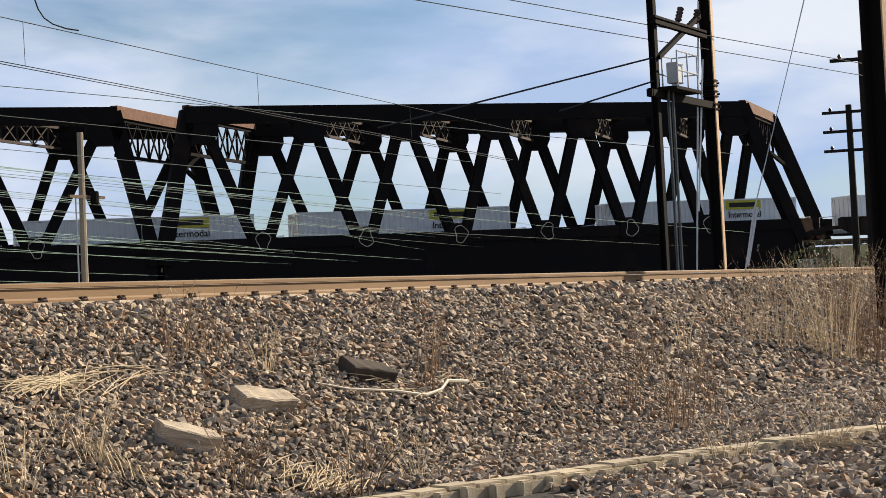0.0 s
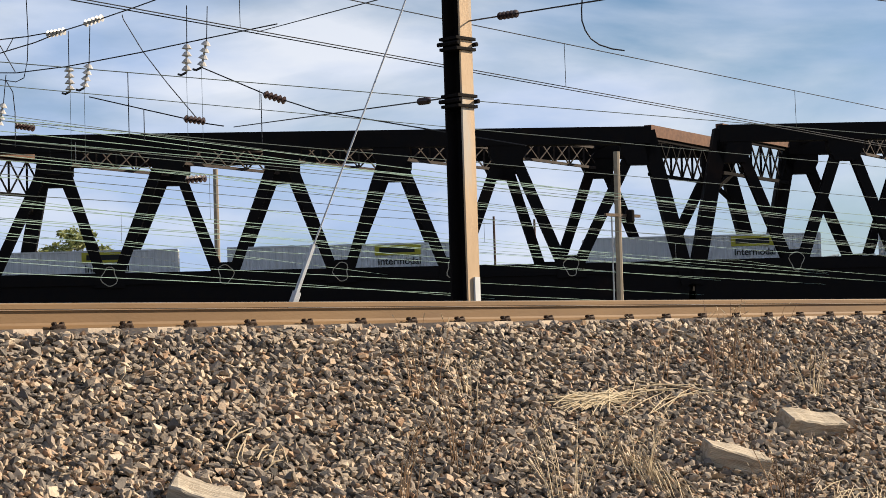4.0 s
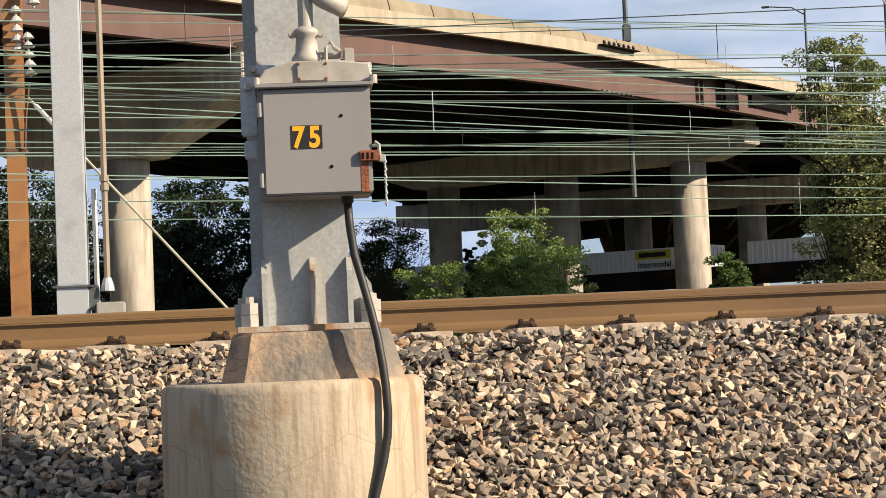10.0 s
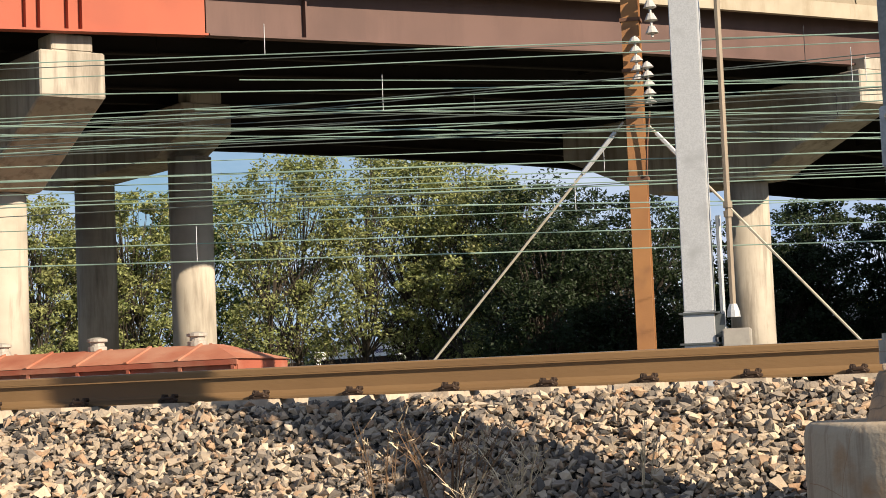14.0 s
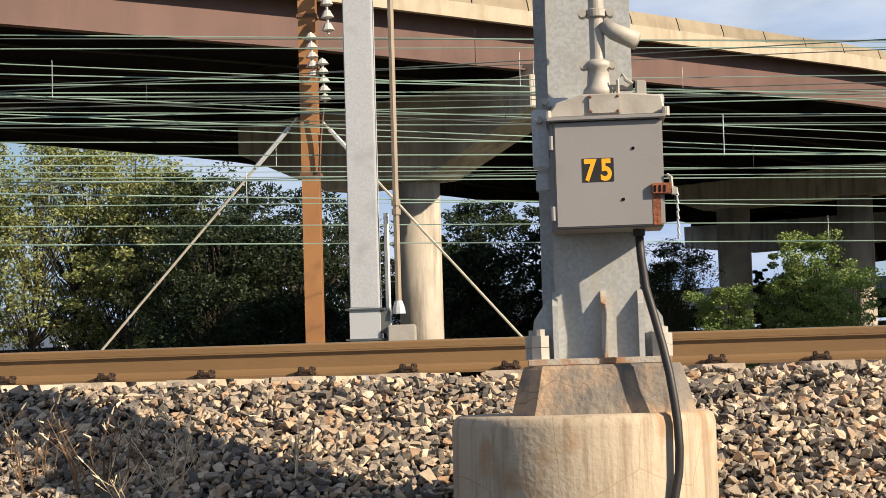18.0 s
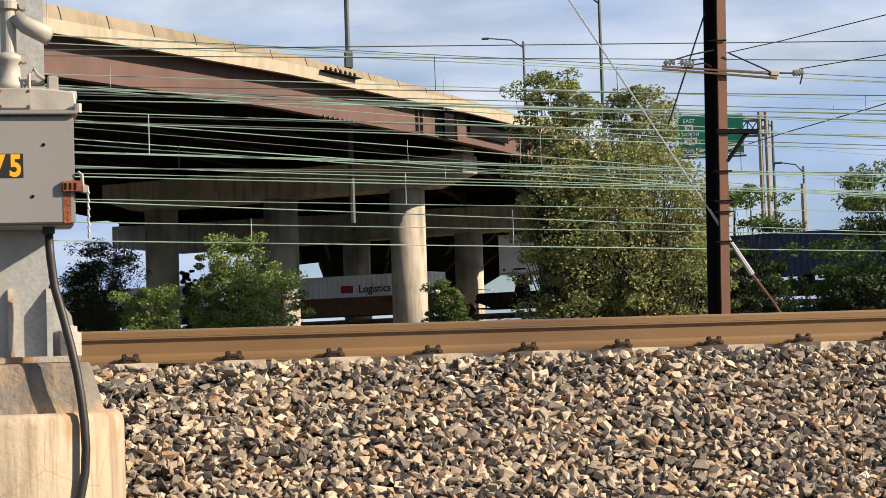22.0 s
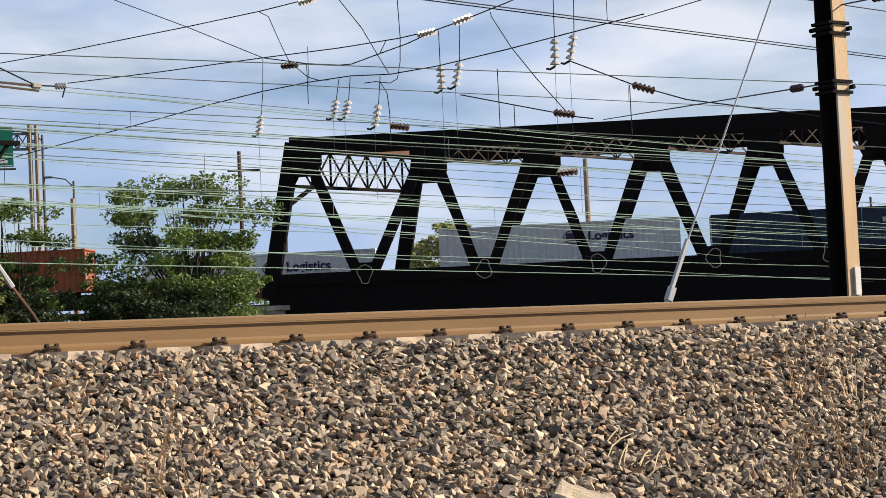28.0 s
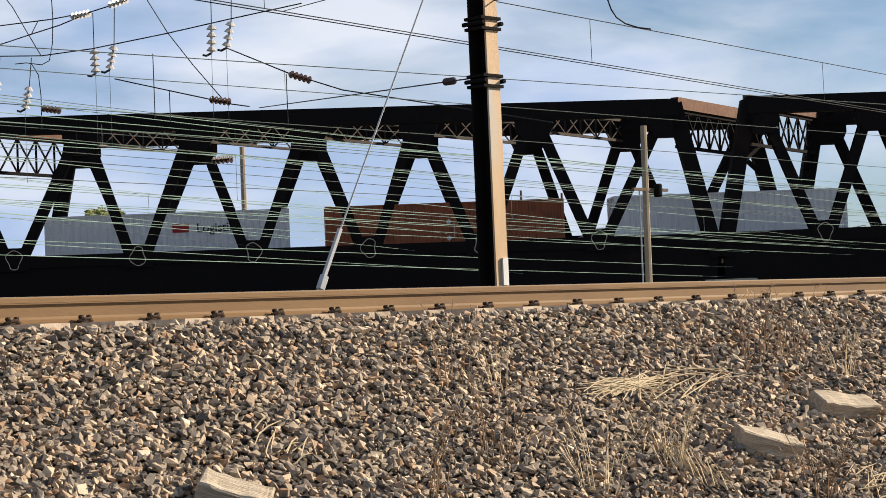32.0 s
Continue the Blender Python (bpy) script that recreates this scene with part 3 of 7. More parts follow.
def build_tie(m):
    tie = thing("tie", "weathered concrete railway tie bedded in ballast", "tie", m, "ties of the near track")
    part("body", prism([(-0.14, -0.2), (0.14, -0.2), (0.115, 0.0), (-0.115, 0.0)], -0.62, 1.98, 1), M["tie"], tie)
    for side in (-1, 1):
        bm = bmesh.new()
        y = side * 0.105
        add_box(bm, (-0.05, y - 0.024, 0.0), (0.05, y + 0.02, 0.024))
        for sx in (-0.032, 0.034):
            add_tube(bm, [(sx, y + 0.02 * side, 0.012), (sx + 0.004, y + 0.008 * side, 0.046), (sx + 0.012, y - 0.026 * side, 0.042)], 0.0155, 6)
        add_tube(bm, [(-0.06, y + 0.008 * side, 0.014), (-0.02, y + 0.024 * side, 0.03), (0.03, y + 0.022 * side, 0.032), (0.062, y + 0.004 * side, 0.014)], 0.011, 6)
        part("clip", bm, M["clip"], tie, "dark spring rail clip")
    part("pad", box((-0.08, -0.09, 0.0005), (0.08, 0.09, 0.004)), M["clip"], tie)
    return tie


def tie_x(k):
    """Where the ties lie along the track."""
    return 2.546 + 0.594 * k


first_tie = build_tie(pose(tie_x(-20), RAIL_Y, RAIL_BASE - 0.003))
for k in range(-19, 90):
    copy_thing(first_tie, pose(tie_x(k), RAIL_Y, RAIL_BASE - 0.003, 0, 0, random.uniform(-0.6, 0.6)))

# ---- truss bridge ----
Z_TOP, Z_CHORD, Z_LOW, Z_DECK = 13.45, 12.15, 4.75, 2.77


def lattice(parent, key, p, q, height, bays, size=0.1):
    """A light laced panel between two parallel bars below the line p-q."""
    p, q, d = Vector(p), Vector(q), Vector((0, 0, -height))
    mat = M[key]
    part("lacing_chord", beam(p, q, size * 1.6, size * 1.6), mat, parent)
    part("lacing_chord", beam(p + d, q + d, size * 1.6, size * 1.6), mat, parent)
    for k in range(bays):
        a, b = p.lerp(q, k / bays), p.lerp(q, (k + 1) / bays)
        part("lacing_bar", beam(a, b + d, size * 0.7, size * 0.7), mat, parent)
        part("lacing_bar", beam(a + d, b, size * 0.7, size * 0.7), mat, parent)
        part("lacing_post", beam(b, b + d, size, size), mat, parent)


def build_truss(parent, u0, u1, foot0, foot1, tops, n, shift, lows=()):
    """One side of the bridge: chords, inclined end posts, zigzag webs, gussets."""
    panels = len(tops) - 1
    top = lambda k: tops[k]
    s = Vector((shift, n, 0))
    P = lambda u, z: s + Vector((u, 0, z))
    part("top_chord", beam(P(u0 - 0.1, Z_TOP - 0.55), P(u1 + 0.1, Z_TOP - 0.55), 0.9, 1.1), M["steel_black"], parent)
    bm = beam(P(foot0, Z_LOW - 0.35), P(foot1, Z_LOW - 0.35), 0.7, 0.75)
    part("bottom_chord", bm, M["steel_black"], parent)
    for a, b in ((u0 + 0.1, foot0), (u1 - 0.1, foot1)):
        bm = bmesh.new()
        add_beam(bm, P(a, Z_TOP - 0.3), P(b, Z_LOW - 1.5), 0.8, 0.95, (1, 0, 0))
        part("end_post", bm, M["steel_black"], parent)
    for k in range(panels):
        ua, ub = top(k), top(k + 1)
        low = lows[k] if lows else (ua + ub) / 2
        for u, side in ((ua, 1), (ub, -1)):
            bm = bmesh.new()
            for off in (-0.24, 0.24):
                add_beam(bm, P(u + 0.42 * side, Z_CHORD - 0.25) + Vector((0, off, 0)), P(low - 0.55 * side, Z_LOW) + Vector((0, off, 0)), 0.1, 0.64, (1, 0, 0))
            part("web_member", bm, M["steel_black"], parent)
        bm = prism([(low - 0.95, Z_LOW - 0.9), (low + 0.95, Z_LOW - 0.9), (low + 0.75, Z_LOW + 0.55), (low - 0.75, Z_LOW + 0.55)], n - 0.4, n + 0.4, 1)
        bmesh.ops.translate(bm, verts=bm.verts, vec=(shift, 0, 0))
        part("gusset", bm, M["steel_black"], parent)
        if shift == 0.0:
            turn = 1.3 * k
            loop = [(low + (0.45 + 0.12 * math.sin(3 * a * 0.35 + turn)) * math.cos(a * 0.35 + turn), n - 0.42, Z_LOW - 0.2 + 0.6 * math.sin(a * 0.35 + turn)) for a in range(19)]
            part("chalk_loop", tube(loop, 0.03, 4), M["straw_paint"], parent, "loop scrawled in pale yellow chalk")
    for k in range(panels + 1):
        u = top(k)
        bm = prism([(u - 1.15, Z_CHORD + 0.3), (u + 1.15, Z_CHORD + 0.3), (u + 1.15, Z_CHORD - 0.35), (u + 0.75, Z_CHORD - 1.15), (u - 0.75, Z_CHORD - 1.15), (u - 1.15, Z_CHORD - 0.35)], n - 0.4, n + 0.4, 1)
        bmesh.ops.translate(bm, verts=bm.verts, vec=(shift, 0, 0))
        part("gusset", bm, M["steel_black"], parent)


def build_span(u0, u1, foot0, foot1, tops, skew, label, extra=0.0, lows=(), lift=0.23, slope=0.0, far=None, far_lows=None):
    span = thing("truss_bridge", label, "bridge", line_pose(25.8, 0, lift) @ pose(0, 0, 0, 0, slope, 0) @ Matrix.Translation((-25.8, 0, 0)), "spans of the truss bridge")
    n0, n1 = 119.0, 128.2
    panels = len(tops) - 1
    far, far_lows = far or [u + skew for u in tops], far_lows or [u + skew for u in lows]
    build_truss(span, u0, u1, foot0, foot1, tops, n0, 0.0, lows)
    build_truss(span, u0, u1 + extra, foot0, foot1 + extra, [u - skew for u in far], n1, skew, [u - skew for u in far_lows])
    # portals at both ends and sway frames between the trusses
    for u, foot in ((u0, foot0), (u1, foot1)):
        a, b = Vector((u, n0, Z_TOP - 0.25)), Vector((u + skew + (extra if u == u1 else 0.0), n1, Z_TOP - 0.25))
        part("portal_strut", beam(a, b, 0.5, 0.75), M["steel_rust"], span, "rust-streaked portal strut")
        lattice(span, "steel_black", a - Vector((0, 0, 0.5)), b - Vector((0, 0, 0.5)), 2.3, 7, size=0.13)
        for p, q in ((a, b), (b, a)):
            d = (q - p).normalized()
            part("knee_brace", beam(p + Vector(((foot - u) * 0.42, 0, -4.3)), p + d * 1.7 + Vector((0, 0, -2.8)), 0.25, 0.25), M["steel_black"], span)
    for k in range(1, panels):
        u = tops[k]
        lattice(span, "lacing", (u, n0, Z_TOP - 0.35), (far[k], n1, Z_TOP - 0.35), 1.4, 6, size=0.11)
    bm = bmesh.new()
    for k in range(panels):
        ua, ub = tops[k], tops[k + 1]
        add_beam(bm, (ua, n0, Z_TOP - 0.3), (far[k + 1], n1, Z_TOP - 0.3), 0.22, 0.22)
        add_beam(bm, (ub, n0, Z_TOP - 0.3), (far[k], n1, Z_TOP - 0.3), 0.22, 0.22)
    part("top_lateral", bm, M["steel_black"], span)
    for n, sh in ((n0 - 0.1, 0.0), (n1 + 0.1, skew)):
        part("floor_girder", beam((foot0 + sh, n, 2.75), (foot1 + sh, n, 2.75), 0.3, 2.7), M["steel_black"], span)
    part("floor", prism([(foot0, n0 - 0.2), (foot1, n0 - 0.2), (foot1 + skew, n1 + 0.2), (foot0 + skew, n1 + 0.2)], Z_DECK, Z_DECK + 0.35, 2), M["steel_black"], span)
    for k in range(panels * 2 + 1):
        u = foot0 + 0.5 + (foot1 - foot0 - 1.0) * k / (panels * 2)
        part("floor_beam", beam((u, n0, Z_DECK - 0.35), (u + skew, n1, Z_DECK - 0.35), 0.3, 1.3), M["steel_black"], span)
    return span


build_span(-20.8, 25.6, -22.6, 27.9, (-20.1, -12.05, -5.05, 2.05, 9.0, 16.4, 24.9), 7.15, "black riveted steel through-truss railway bridge with rust streaks", lows=(-16.35, -8.75, -1.6, 5.65, 12.75, 20.3), slope=0.27,
           far=(-12.9, -5.1, 2.3, 9.9, 17.25, 24.0, 32.4), far_lows=(-9.1, -1.5, 6.0, 13.5, 20.4, 27.7))
build_span(30.35, 71.75, 28.35, 76.0, (31.2, 38.6, 45.4, 52.0, 58.6, 65.2, 71.0), 7.2, "black riveted steel through-truss railway bridge with rust streaks", 0.9, (35.0, 42.15, 48.95, 55.5, 62.0, 68.3))


def build_bridge_pier(u, w, name, label, top=2.0):
    p = thing(name, label, "bridge pier", line_pose(u, 119, 0))
    part("shaft", prism([(-w / 2, -1.2), (w / 2, -1.2), (w / 2 + 6.7, 10.4), (-w / 2 + 6.7, 10.4)], -3.2, top - 0.3, 2), M["concrete"], p)
    part("bearing_seat", prism([(-w / 2 - 0.2, -1.4), (w / 2 + 0.2, -1.4), (w / 2 + 6.9, 10.6), (-w / 2 + 6.5, 10.6)], top - 0.3, top, 2), M["concrete"], p)
    return p


build_bridge_pier(-22.9, 1.6, "bridge_abutment", "pale concrete abutment under the truss end", 3.25)
build_bridge_pier(28.3, 2.6, "bridge_pier", "pale concrete pier between the two truss spans")
build_bridge_pier(76.5, 3.0, "bridge_abutment", "pale concrete abutment under the truss end")


def build_embankment(u0, u1):
    bm = prism([(110.5, -3.1), (138.5, -3.1), (132.0, 2.85), (117.0, 2.85)], u0, u1, 0)
    ob = part("embankment", bm, M["ground"])
    ob.matrix_world = line_pose(0, 0)
    return tagged(ob, "weedy railway embankment carrying the freight line", "embankment", kind="structure")


build_embankment(-420, -23.5)
build_embankment(77.0, 420)
for n in (122.6, 124.1):
    r = part("freight_rail", box((-420, n - 0.04, 3.32), (420, n + 0.04, 3.5)), M["rail_side"])
    r.matrix_world = line_pose(0, 0)
    tagged(r, "rusty rail of the freight line", "rail", "rails of the freight line")
bm = bmesh.new()
for k in range(1050):
    add_box(bm, (-420 + 0.8 * k, 122.0, 3.12), (-419.77 + 0.8 * k, 124.7, 3.32))
o = part("freight_ties", bm, M["wood_pole"])
o.matrix_world = line_pose(0, 0)
tagged(o, "dark timber ties under the freight line", "ties", kind="stuff")

# ---- highway overpass ----
FASCIA, EDGE_U = -46.0, -82.0


def deck_z(n):
    """Underside of the fascia girder along the road."""
    return float(np.interp(n, (-30, 20, 25, 31, 40, 51, 60, 73, 90, 103, 131, 230), (7.8, 10.15, 10.4, 10.62, 11.02, 11.35, 11.62, 11.97, 12.07, 12.07, 12.1, 11.9)))


def bend(n):
    """The road curves off beyond the freight line."""
    return -0.0048 * (min(n, 150.0) - 90) ** 2 - 0.58 * max(0.0, n - 150.0) if n > 90 else 0.0


def rail_z(n):
    """The parapet sinks a little against the girder towards the far end."""
    return deck_z(n) + float(np.interp(n, (50, 80, 95, 150), (0.0, -0.2, -0.42, -0.45)))


def edge_u(n):
    """The far edge of the deck: the road widens beyond the second pier, then a ramp splits off."""
    return float(np.interp(n, (-30, 38, 60, 95, 122, 145, 152, 191, 192), (-70.0, -71.0, -75.5, -90.0, -92.0, -92.0, -77.0, -77.0, -84.0)))


def ribbon(outline, n0, n1, step=4.0, z=deck_z):
    """An outline of (u, height over the girder's underside) drawn along the road."""
    bm = bmesh.new()
    count = max(1, round((n1 - n0) / step))
    rings = []
    for k in range(count + 1):
        n = n0 + (n1 - n0) * k / count
        wide = edge_u(n) - EDGE_U
        rise = float(np.interp(n, (85, 112, 140, 160), (0.0, 1.0, 1.0, 0.3)))
        across = [min(1.0, max(0.0, (FASCIA - 0.5 - p) / 35.5)) for p, q in outline]
        rings.append([bm.verts.new((p + bend(n) + wide * f, n, z(n) + rise * f + q)) for (p, q), f in zip(outline, across)])
    for a, b in zip(rings, rings[1:]):
        for i in range(len(outline)):
            j = (i + 1) % len(outline)
            bm.faces.new((a[i], a[j], b[j], b[i]))
    bm.faces.new(rings[0][::-1])
    bm.faces.new(rings[-1])
    bmesh.ops.recalc_face_normals(bm, faces=bm.faces)
    return bm


def girder_outline(u, depth):
    return [(u - 0.22, 0), (u + 0.22, 0), (u + 0.22, 0.06), (u + 0.02, 0.06), (u + 0.02, depth - 0.05), (u + 0.22, depth - 0.05), (u + 0.22, depth), (u - 0.22, depth), (u - 0.22, depth - 0.05), (u - 0.02, depth - 0.05), (u - 0.02, 0.06), (u - 0.22, 0.06)]


overpass = thing("highway_overpass", "long concrete and brown steel girder highway overpass", "overpass", line_pose(0, 0))
# Inner girders, and all beyond n 152, take the shade colour instead of paint.
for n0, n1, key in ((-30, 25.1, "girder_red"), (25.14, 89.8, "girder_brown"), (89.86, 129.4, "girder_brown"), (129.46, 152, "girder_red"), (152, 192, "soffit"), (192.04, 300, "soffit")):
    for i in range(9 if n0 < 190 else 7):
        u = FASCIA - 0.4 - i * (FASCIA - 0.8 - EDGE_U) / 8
        part("girder", ribbon(girder_outline(u, 1.75), n0, n1), M[key if i == 0 else "soffit"], overpass, "girder coloured near-black to stand for shade" if i or key == "soffit" else "red-primed girder" if key == "girder_red" else "brown painted girder")
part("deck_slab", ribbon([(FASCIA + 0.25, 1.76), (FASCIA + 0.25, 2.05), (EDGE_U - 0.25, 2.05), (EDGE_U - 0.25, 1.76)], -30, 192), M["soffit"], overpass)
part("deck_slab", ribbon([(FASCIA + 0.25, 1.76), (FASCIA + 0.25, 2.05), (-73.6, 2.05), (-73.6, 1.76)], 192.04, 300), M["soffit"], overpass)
for k in range(-9, 50):
    n = k * 3.0
    part("parapet_panel", ribbon([(FASCIA + 0.03, 2.055), (FASCIA + 0.38, 2.055), (FASCIA + 0.32, 2.35), (FASCIA + 0.2, 2.7), (FASCIA + 0.03, 2.7)], n + 0.035, n + 2.965, 3, rail_z), M["parapet"], overpass)
part("deck_edge", ribbon([(FASCIA + 0.255, 1.5), (FASCIA + 0.5, 1.5), (FASCIA + 0.5, 2.05), (FASCIA + 0.255, 2.05)], -30, 152), M["deck_edge"], overpass)
part("far_parapet", ribbon([(EDGE_U, 2.055), (EDGE_U, 3.0), (EDGE_U - 0.3, 3.0), (EDGE_U - 0.3, 2.055)], -30, 152), M["parapet"], overpass)
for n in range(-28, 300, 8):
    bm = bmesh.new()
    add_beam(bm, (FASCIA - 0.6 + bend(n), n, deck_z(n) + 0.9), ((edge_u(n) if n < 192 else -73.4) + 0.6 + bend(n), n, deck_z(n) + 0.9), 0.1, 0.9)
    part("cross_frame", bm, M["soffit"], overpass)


# the expansion joint in the fascia, with its splice plates and water stain
part("joint_gap", ribbon([(FASCIA + 0.0, 0.0), (FASCIA + 0.16, 0.0), (FASCIA + 0.16, 1.6), (FASCIA + 0.0, 1.6)], 89.2, 90.3, 1.1), M["steel_black"], overpass, "dark gap at the expansion joint")
for n in (86.9, 87.4, 91.4):
    part("stiffener", ribbon([(FASCIA - 0.38, 0.06), (FASCIA - 0.2, 0.06), (FASCIA - 0.2, 1.7), (FASCIA - 0.38, 1.7)], n, n + 0.06, 0.06), M["girder_brown"], overpass)
part("water_stain", ribbon([(FASCIA - 0.19, 0.5), (FASCIA - 0.172, 0.5), (FASCIA - 0.172, 1.69), (FASCIA - 0.19, 1.69)], 93.0, 98.5, 1.8), M["steel_black"], overpass, "dark water stain on the girder")
for n in (19.7, 20.1, 20.9, 21.3, 28.3):
    part("stiffener", ribbon([(FASCIA - 0.38, 0.06), (FASCIA - 0.2, 0.06), (FASCIA - 0.2, 1.7), (FASCIA - 0.38, 1.7)], n, n + 0.05, 0.05), M["girder_red" if n < 25.1 else "girder_brown"], overpass)


def build_pier(n, columns, cap0, cap1, radius, label, arm=2.3, depth=2.0, end=0.75, lift=(0.0, 0.0), ground=-3.2):
    """Round columns under a cap beam with tapered ends; lift raises the cap's two ends for a banked road."""
    pier = thing("overpass_pier", label, "bridge pier", line_pose(0, n), "piers of the overpass")
    z = deck_z(n) - 0.25
    low = z - depth
    bm = prism([(cap0, z + lift[0]), (cap1, z + lift[1]), (cap1, z + lift[1] - end), (cap1 - arm, low), (cap0 + arm, low), (cap0, z + lift[0] - end)], -0.95, 0.95, 1)
    bmesh.ops.bevel(bm, geom=bm.edges[:], offset=0.05, segments=1, affect="EDGES")
    part("cap_beam", bm, M["concrete"], pier)
    for u in columns:
        part("column", lathe_z([(radius, ground), (radius, low - 0.02)], 32, (u, 0, 0)), M["concrete"], pier, smooth=True)
    for i in range(9):
        u = FASCIA - 0.4 - i * (FASCIA - 0.8 - EDGE_U) / 8 + bend(n)
        if cap0 < u < cap1:
            zz = z + lift[0] + (lift[1] - lift[0]) * (u - cap0) / (cap1 - cap0)
            part("bearing", box((u - 0.25, -0.3, zz - 0.05), (u + 0.25, 0.3, zz + 0.26)), M["steel_black"], pier)
    part("end_block", box((cap1 - 0.9, -0.6, z + lift[1]), (cap1 - 0.02, 0.6, z + lift[1] + 0.45), 0.03), M["concrete"], pier)
    return pier


build_pier(97, (-52.5, -61.25, -70.1), -74.0, -48.3, 1.04, "grey concrete pier of three round columns and a cap beam", depth=1.6, end=1.05, lift=(0.2, 0.15))
build_pier(131, (-57.5, -65.6, -75.65, -84.0), -99.2, -55.5, 1.1, "grey concrete pier of round columns in the overpass's shade", arm=6.0, depth=1.85, end=1.8, lift=(0.75, 0.0))
build_pier(52, (-52.65,), -62.6, -45.7, 0.85, "sunlit tan concrete pier with one round column and a hammerhead cap", arm=5.6, depth=3.3, end=1.2)
build_pier(21.2, (-51.95,), -58.5, -46.65, 0.77, "sunlit tan concrete pier with one round column and a hammerhead cap", arm=4.4, depth=3.5, end=1.24, lift=(-0.2, -0.2))
build_pier(30.5, (-57.75, -65.4), -70, -56.4, 0.75, "shaded tan concrete pier of two round columns under the deck", arm=2.0, depth=1.7, end=1.0)

# road lamps and the sign gantry along the overpass and the ramp behind it
def build_road_lamp(x, y, z0, z1, reach, turn):
    lamp = thing("street_lamp", "slender grey highway lamp post with a curved arm", "street lamp", pose(x, y, z0, 0, 0, turn), "highway lamps")
    h = z1 - z0
    part("post", tube([(0, 0, 0), (0, 0, h)], [0.16, 0.09], 8), M["galv_dark"], lamp)
    if reach:
        part("arm", tube([(0, 0, h - 0.5), (-reach * 0.35, 0, h + 0.15), (-reach, 0, h + 0.35)], 0.05, 6), M["galv_dark"], lamp)
        part("lamp_head", box((-reach - 0.55, -0.14, h + 0.26), (-reach + 0.1, 0.14, h + 0.42), 0.05), M["galv_dark"], lamp)
    return lamp



# ---- freight train ----
SPEED, TRACK_N, RAIL_TOP = 10.02, 123.35, 3.5
MOVING = []


def corrugated(bm, x0, x1, y, z0, z1, depth, pitch):
    """A ribbed steel side between two x, in one face strip."""
    n = max(2, int(round((x1 - x0) / pitch)))
    pts = []
    for k in range(n):
        a = x0 + (x1 - x0) * k / n
        w = (x1 - x0) / n
        pts += [(a, 0), (a + w * 0.35, 0), (a + w * 0.5, depth), (a + w * 0.85, depth)]
    pts.append((x1, 0))
    lo = [bm.verts.new((p, y + q, z0)) for p, q in pts]
    hi = [bm.verts.new((p, y + q, z1)) for p, q in pts]
    for i in range(len(pts) - 1):
        bm.faces.new((lo[i], lo[i + 1], hi[i + 1], hi[i]))


def build_container(car, length, height, z, key):
    """A box container: ribbed sides, smooth rails and corner posts, doors at one end, roof."""
    half, w = length / 2, 1.295
    body = bmesh.new()
    corrugated(body, -half + 0.18, half - 0.18, -w + 0.03, z + 0.16, z + height - 0.1, 0.045, 0.42)
    corrugated(body, -half + 0.18, half - 0.18, w - 0.075, z + 0.16, z + height - 0.1, 0.045, 0.42)
    add_box(body, (-half + 0.12, -w + 0.09, z + 0.1), (half - 0.12, w - 0.09, z + height - 0.06))
    box_part = part("container", body, M[key], car)
    bm = bmesh.new()
    for y in (-w, w - 0.1):
        add_box(bm, (-half, y, z), (half, y + 0.1, z + 0.16))
        add_box(bm, (-half, y, z + height - 0.1), (half, y + 0.1, z + height))
        for x in (-half, half - 0.18):
            add_box(bm, (x, y, z + 0.16), (x + 0.18, y + 0.1, z + height - 0.1))
    for x in (-half, half - 0.1):
        add_box(bm, (x, -w + 0.1, z), (x + 0.1, w - 0.1, z + 0.16))
        add_box(bm, (x, -w + 0.1, z + height - 0.1), (x + 0.1, w - 0.1, z + height))
    part("corner_frame", bm, M[key], box_part)
    for x in (-half + 0.05, half - 0.07):
        bm = bmesh.new()
        for y in (-0.9, -0.3, 0.3, 0.9):
            add_tube(bm, [(x, y, z + 0.2), (x, y, z + height - 0.15)], 0.025, 6)
        part("door_bar", bm, M["galv"], box_part)
    return box_part


def lettering(text, size, x, z, y, material, parent, name="lettering", bold=0.012):
    """Flat raised letters on the near side of a container."""
    cu = bpy.data.curves.new(name, "FONT")
    cu.body, cu.size, cu.extrude, cu.align_x = text, size, 0.002, "CENTER"
    cu.offset = size * bold
    tmp = bpy.data.objects.new(name, cu)
    me = bpy.data.meshes.new_from_object(tmp)
    bpy.data.objects.remove(tmp)
    me.materials.append(material)
    ob = new(name, me)
    ob.parent = parent
    ob.matrix_local = Matrix.Translation((x, y, z)) @ pose(0, 0, 0, 90, 0, 0)
    return ob


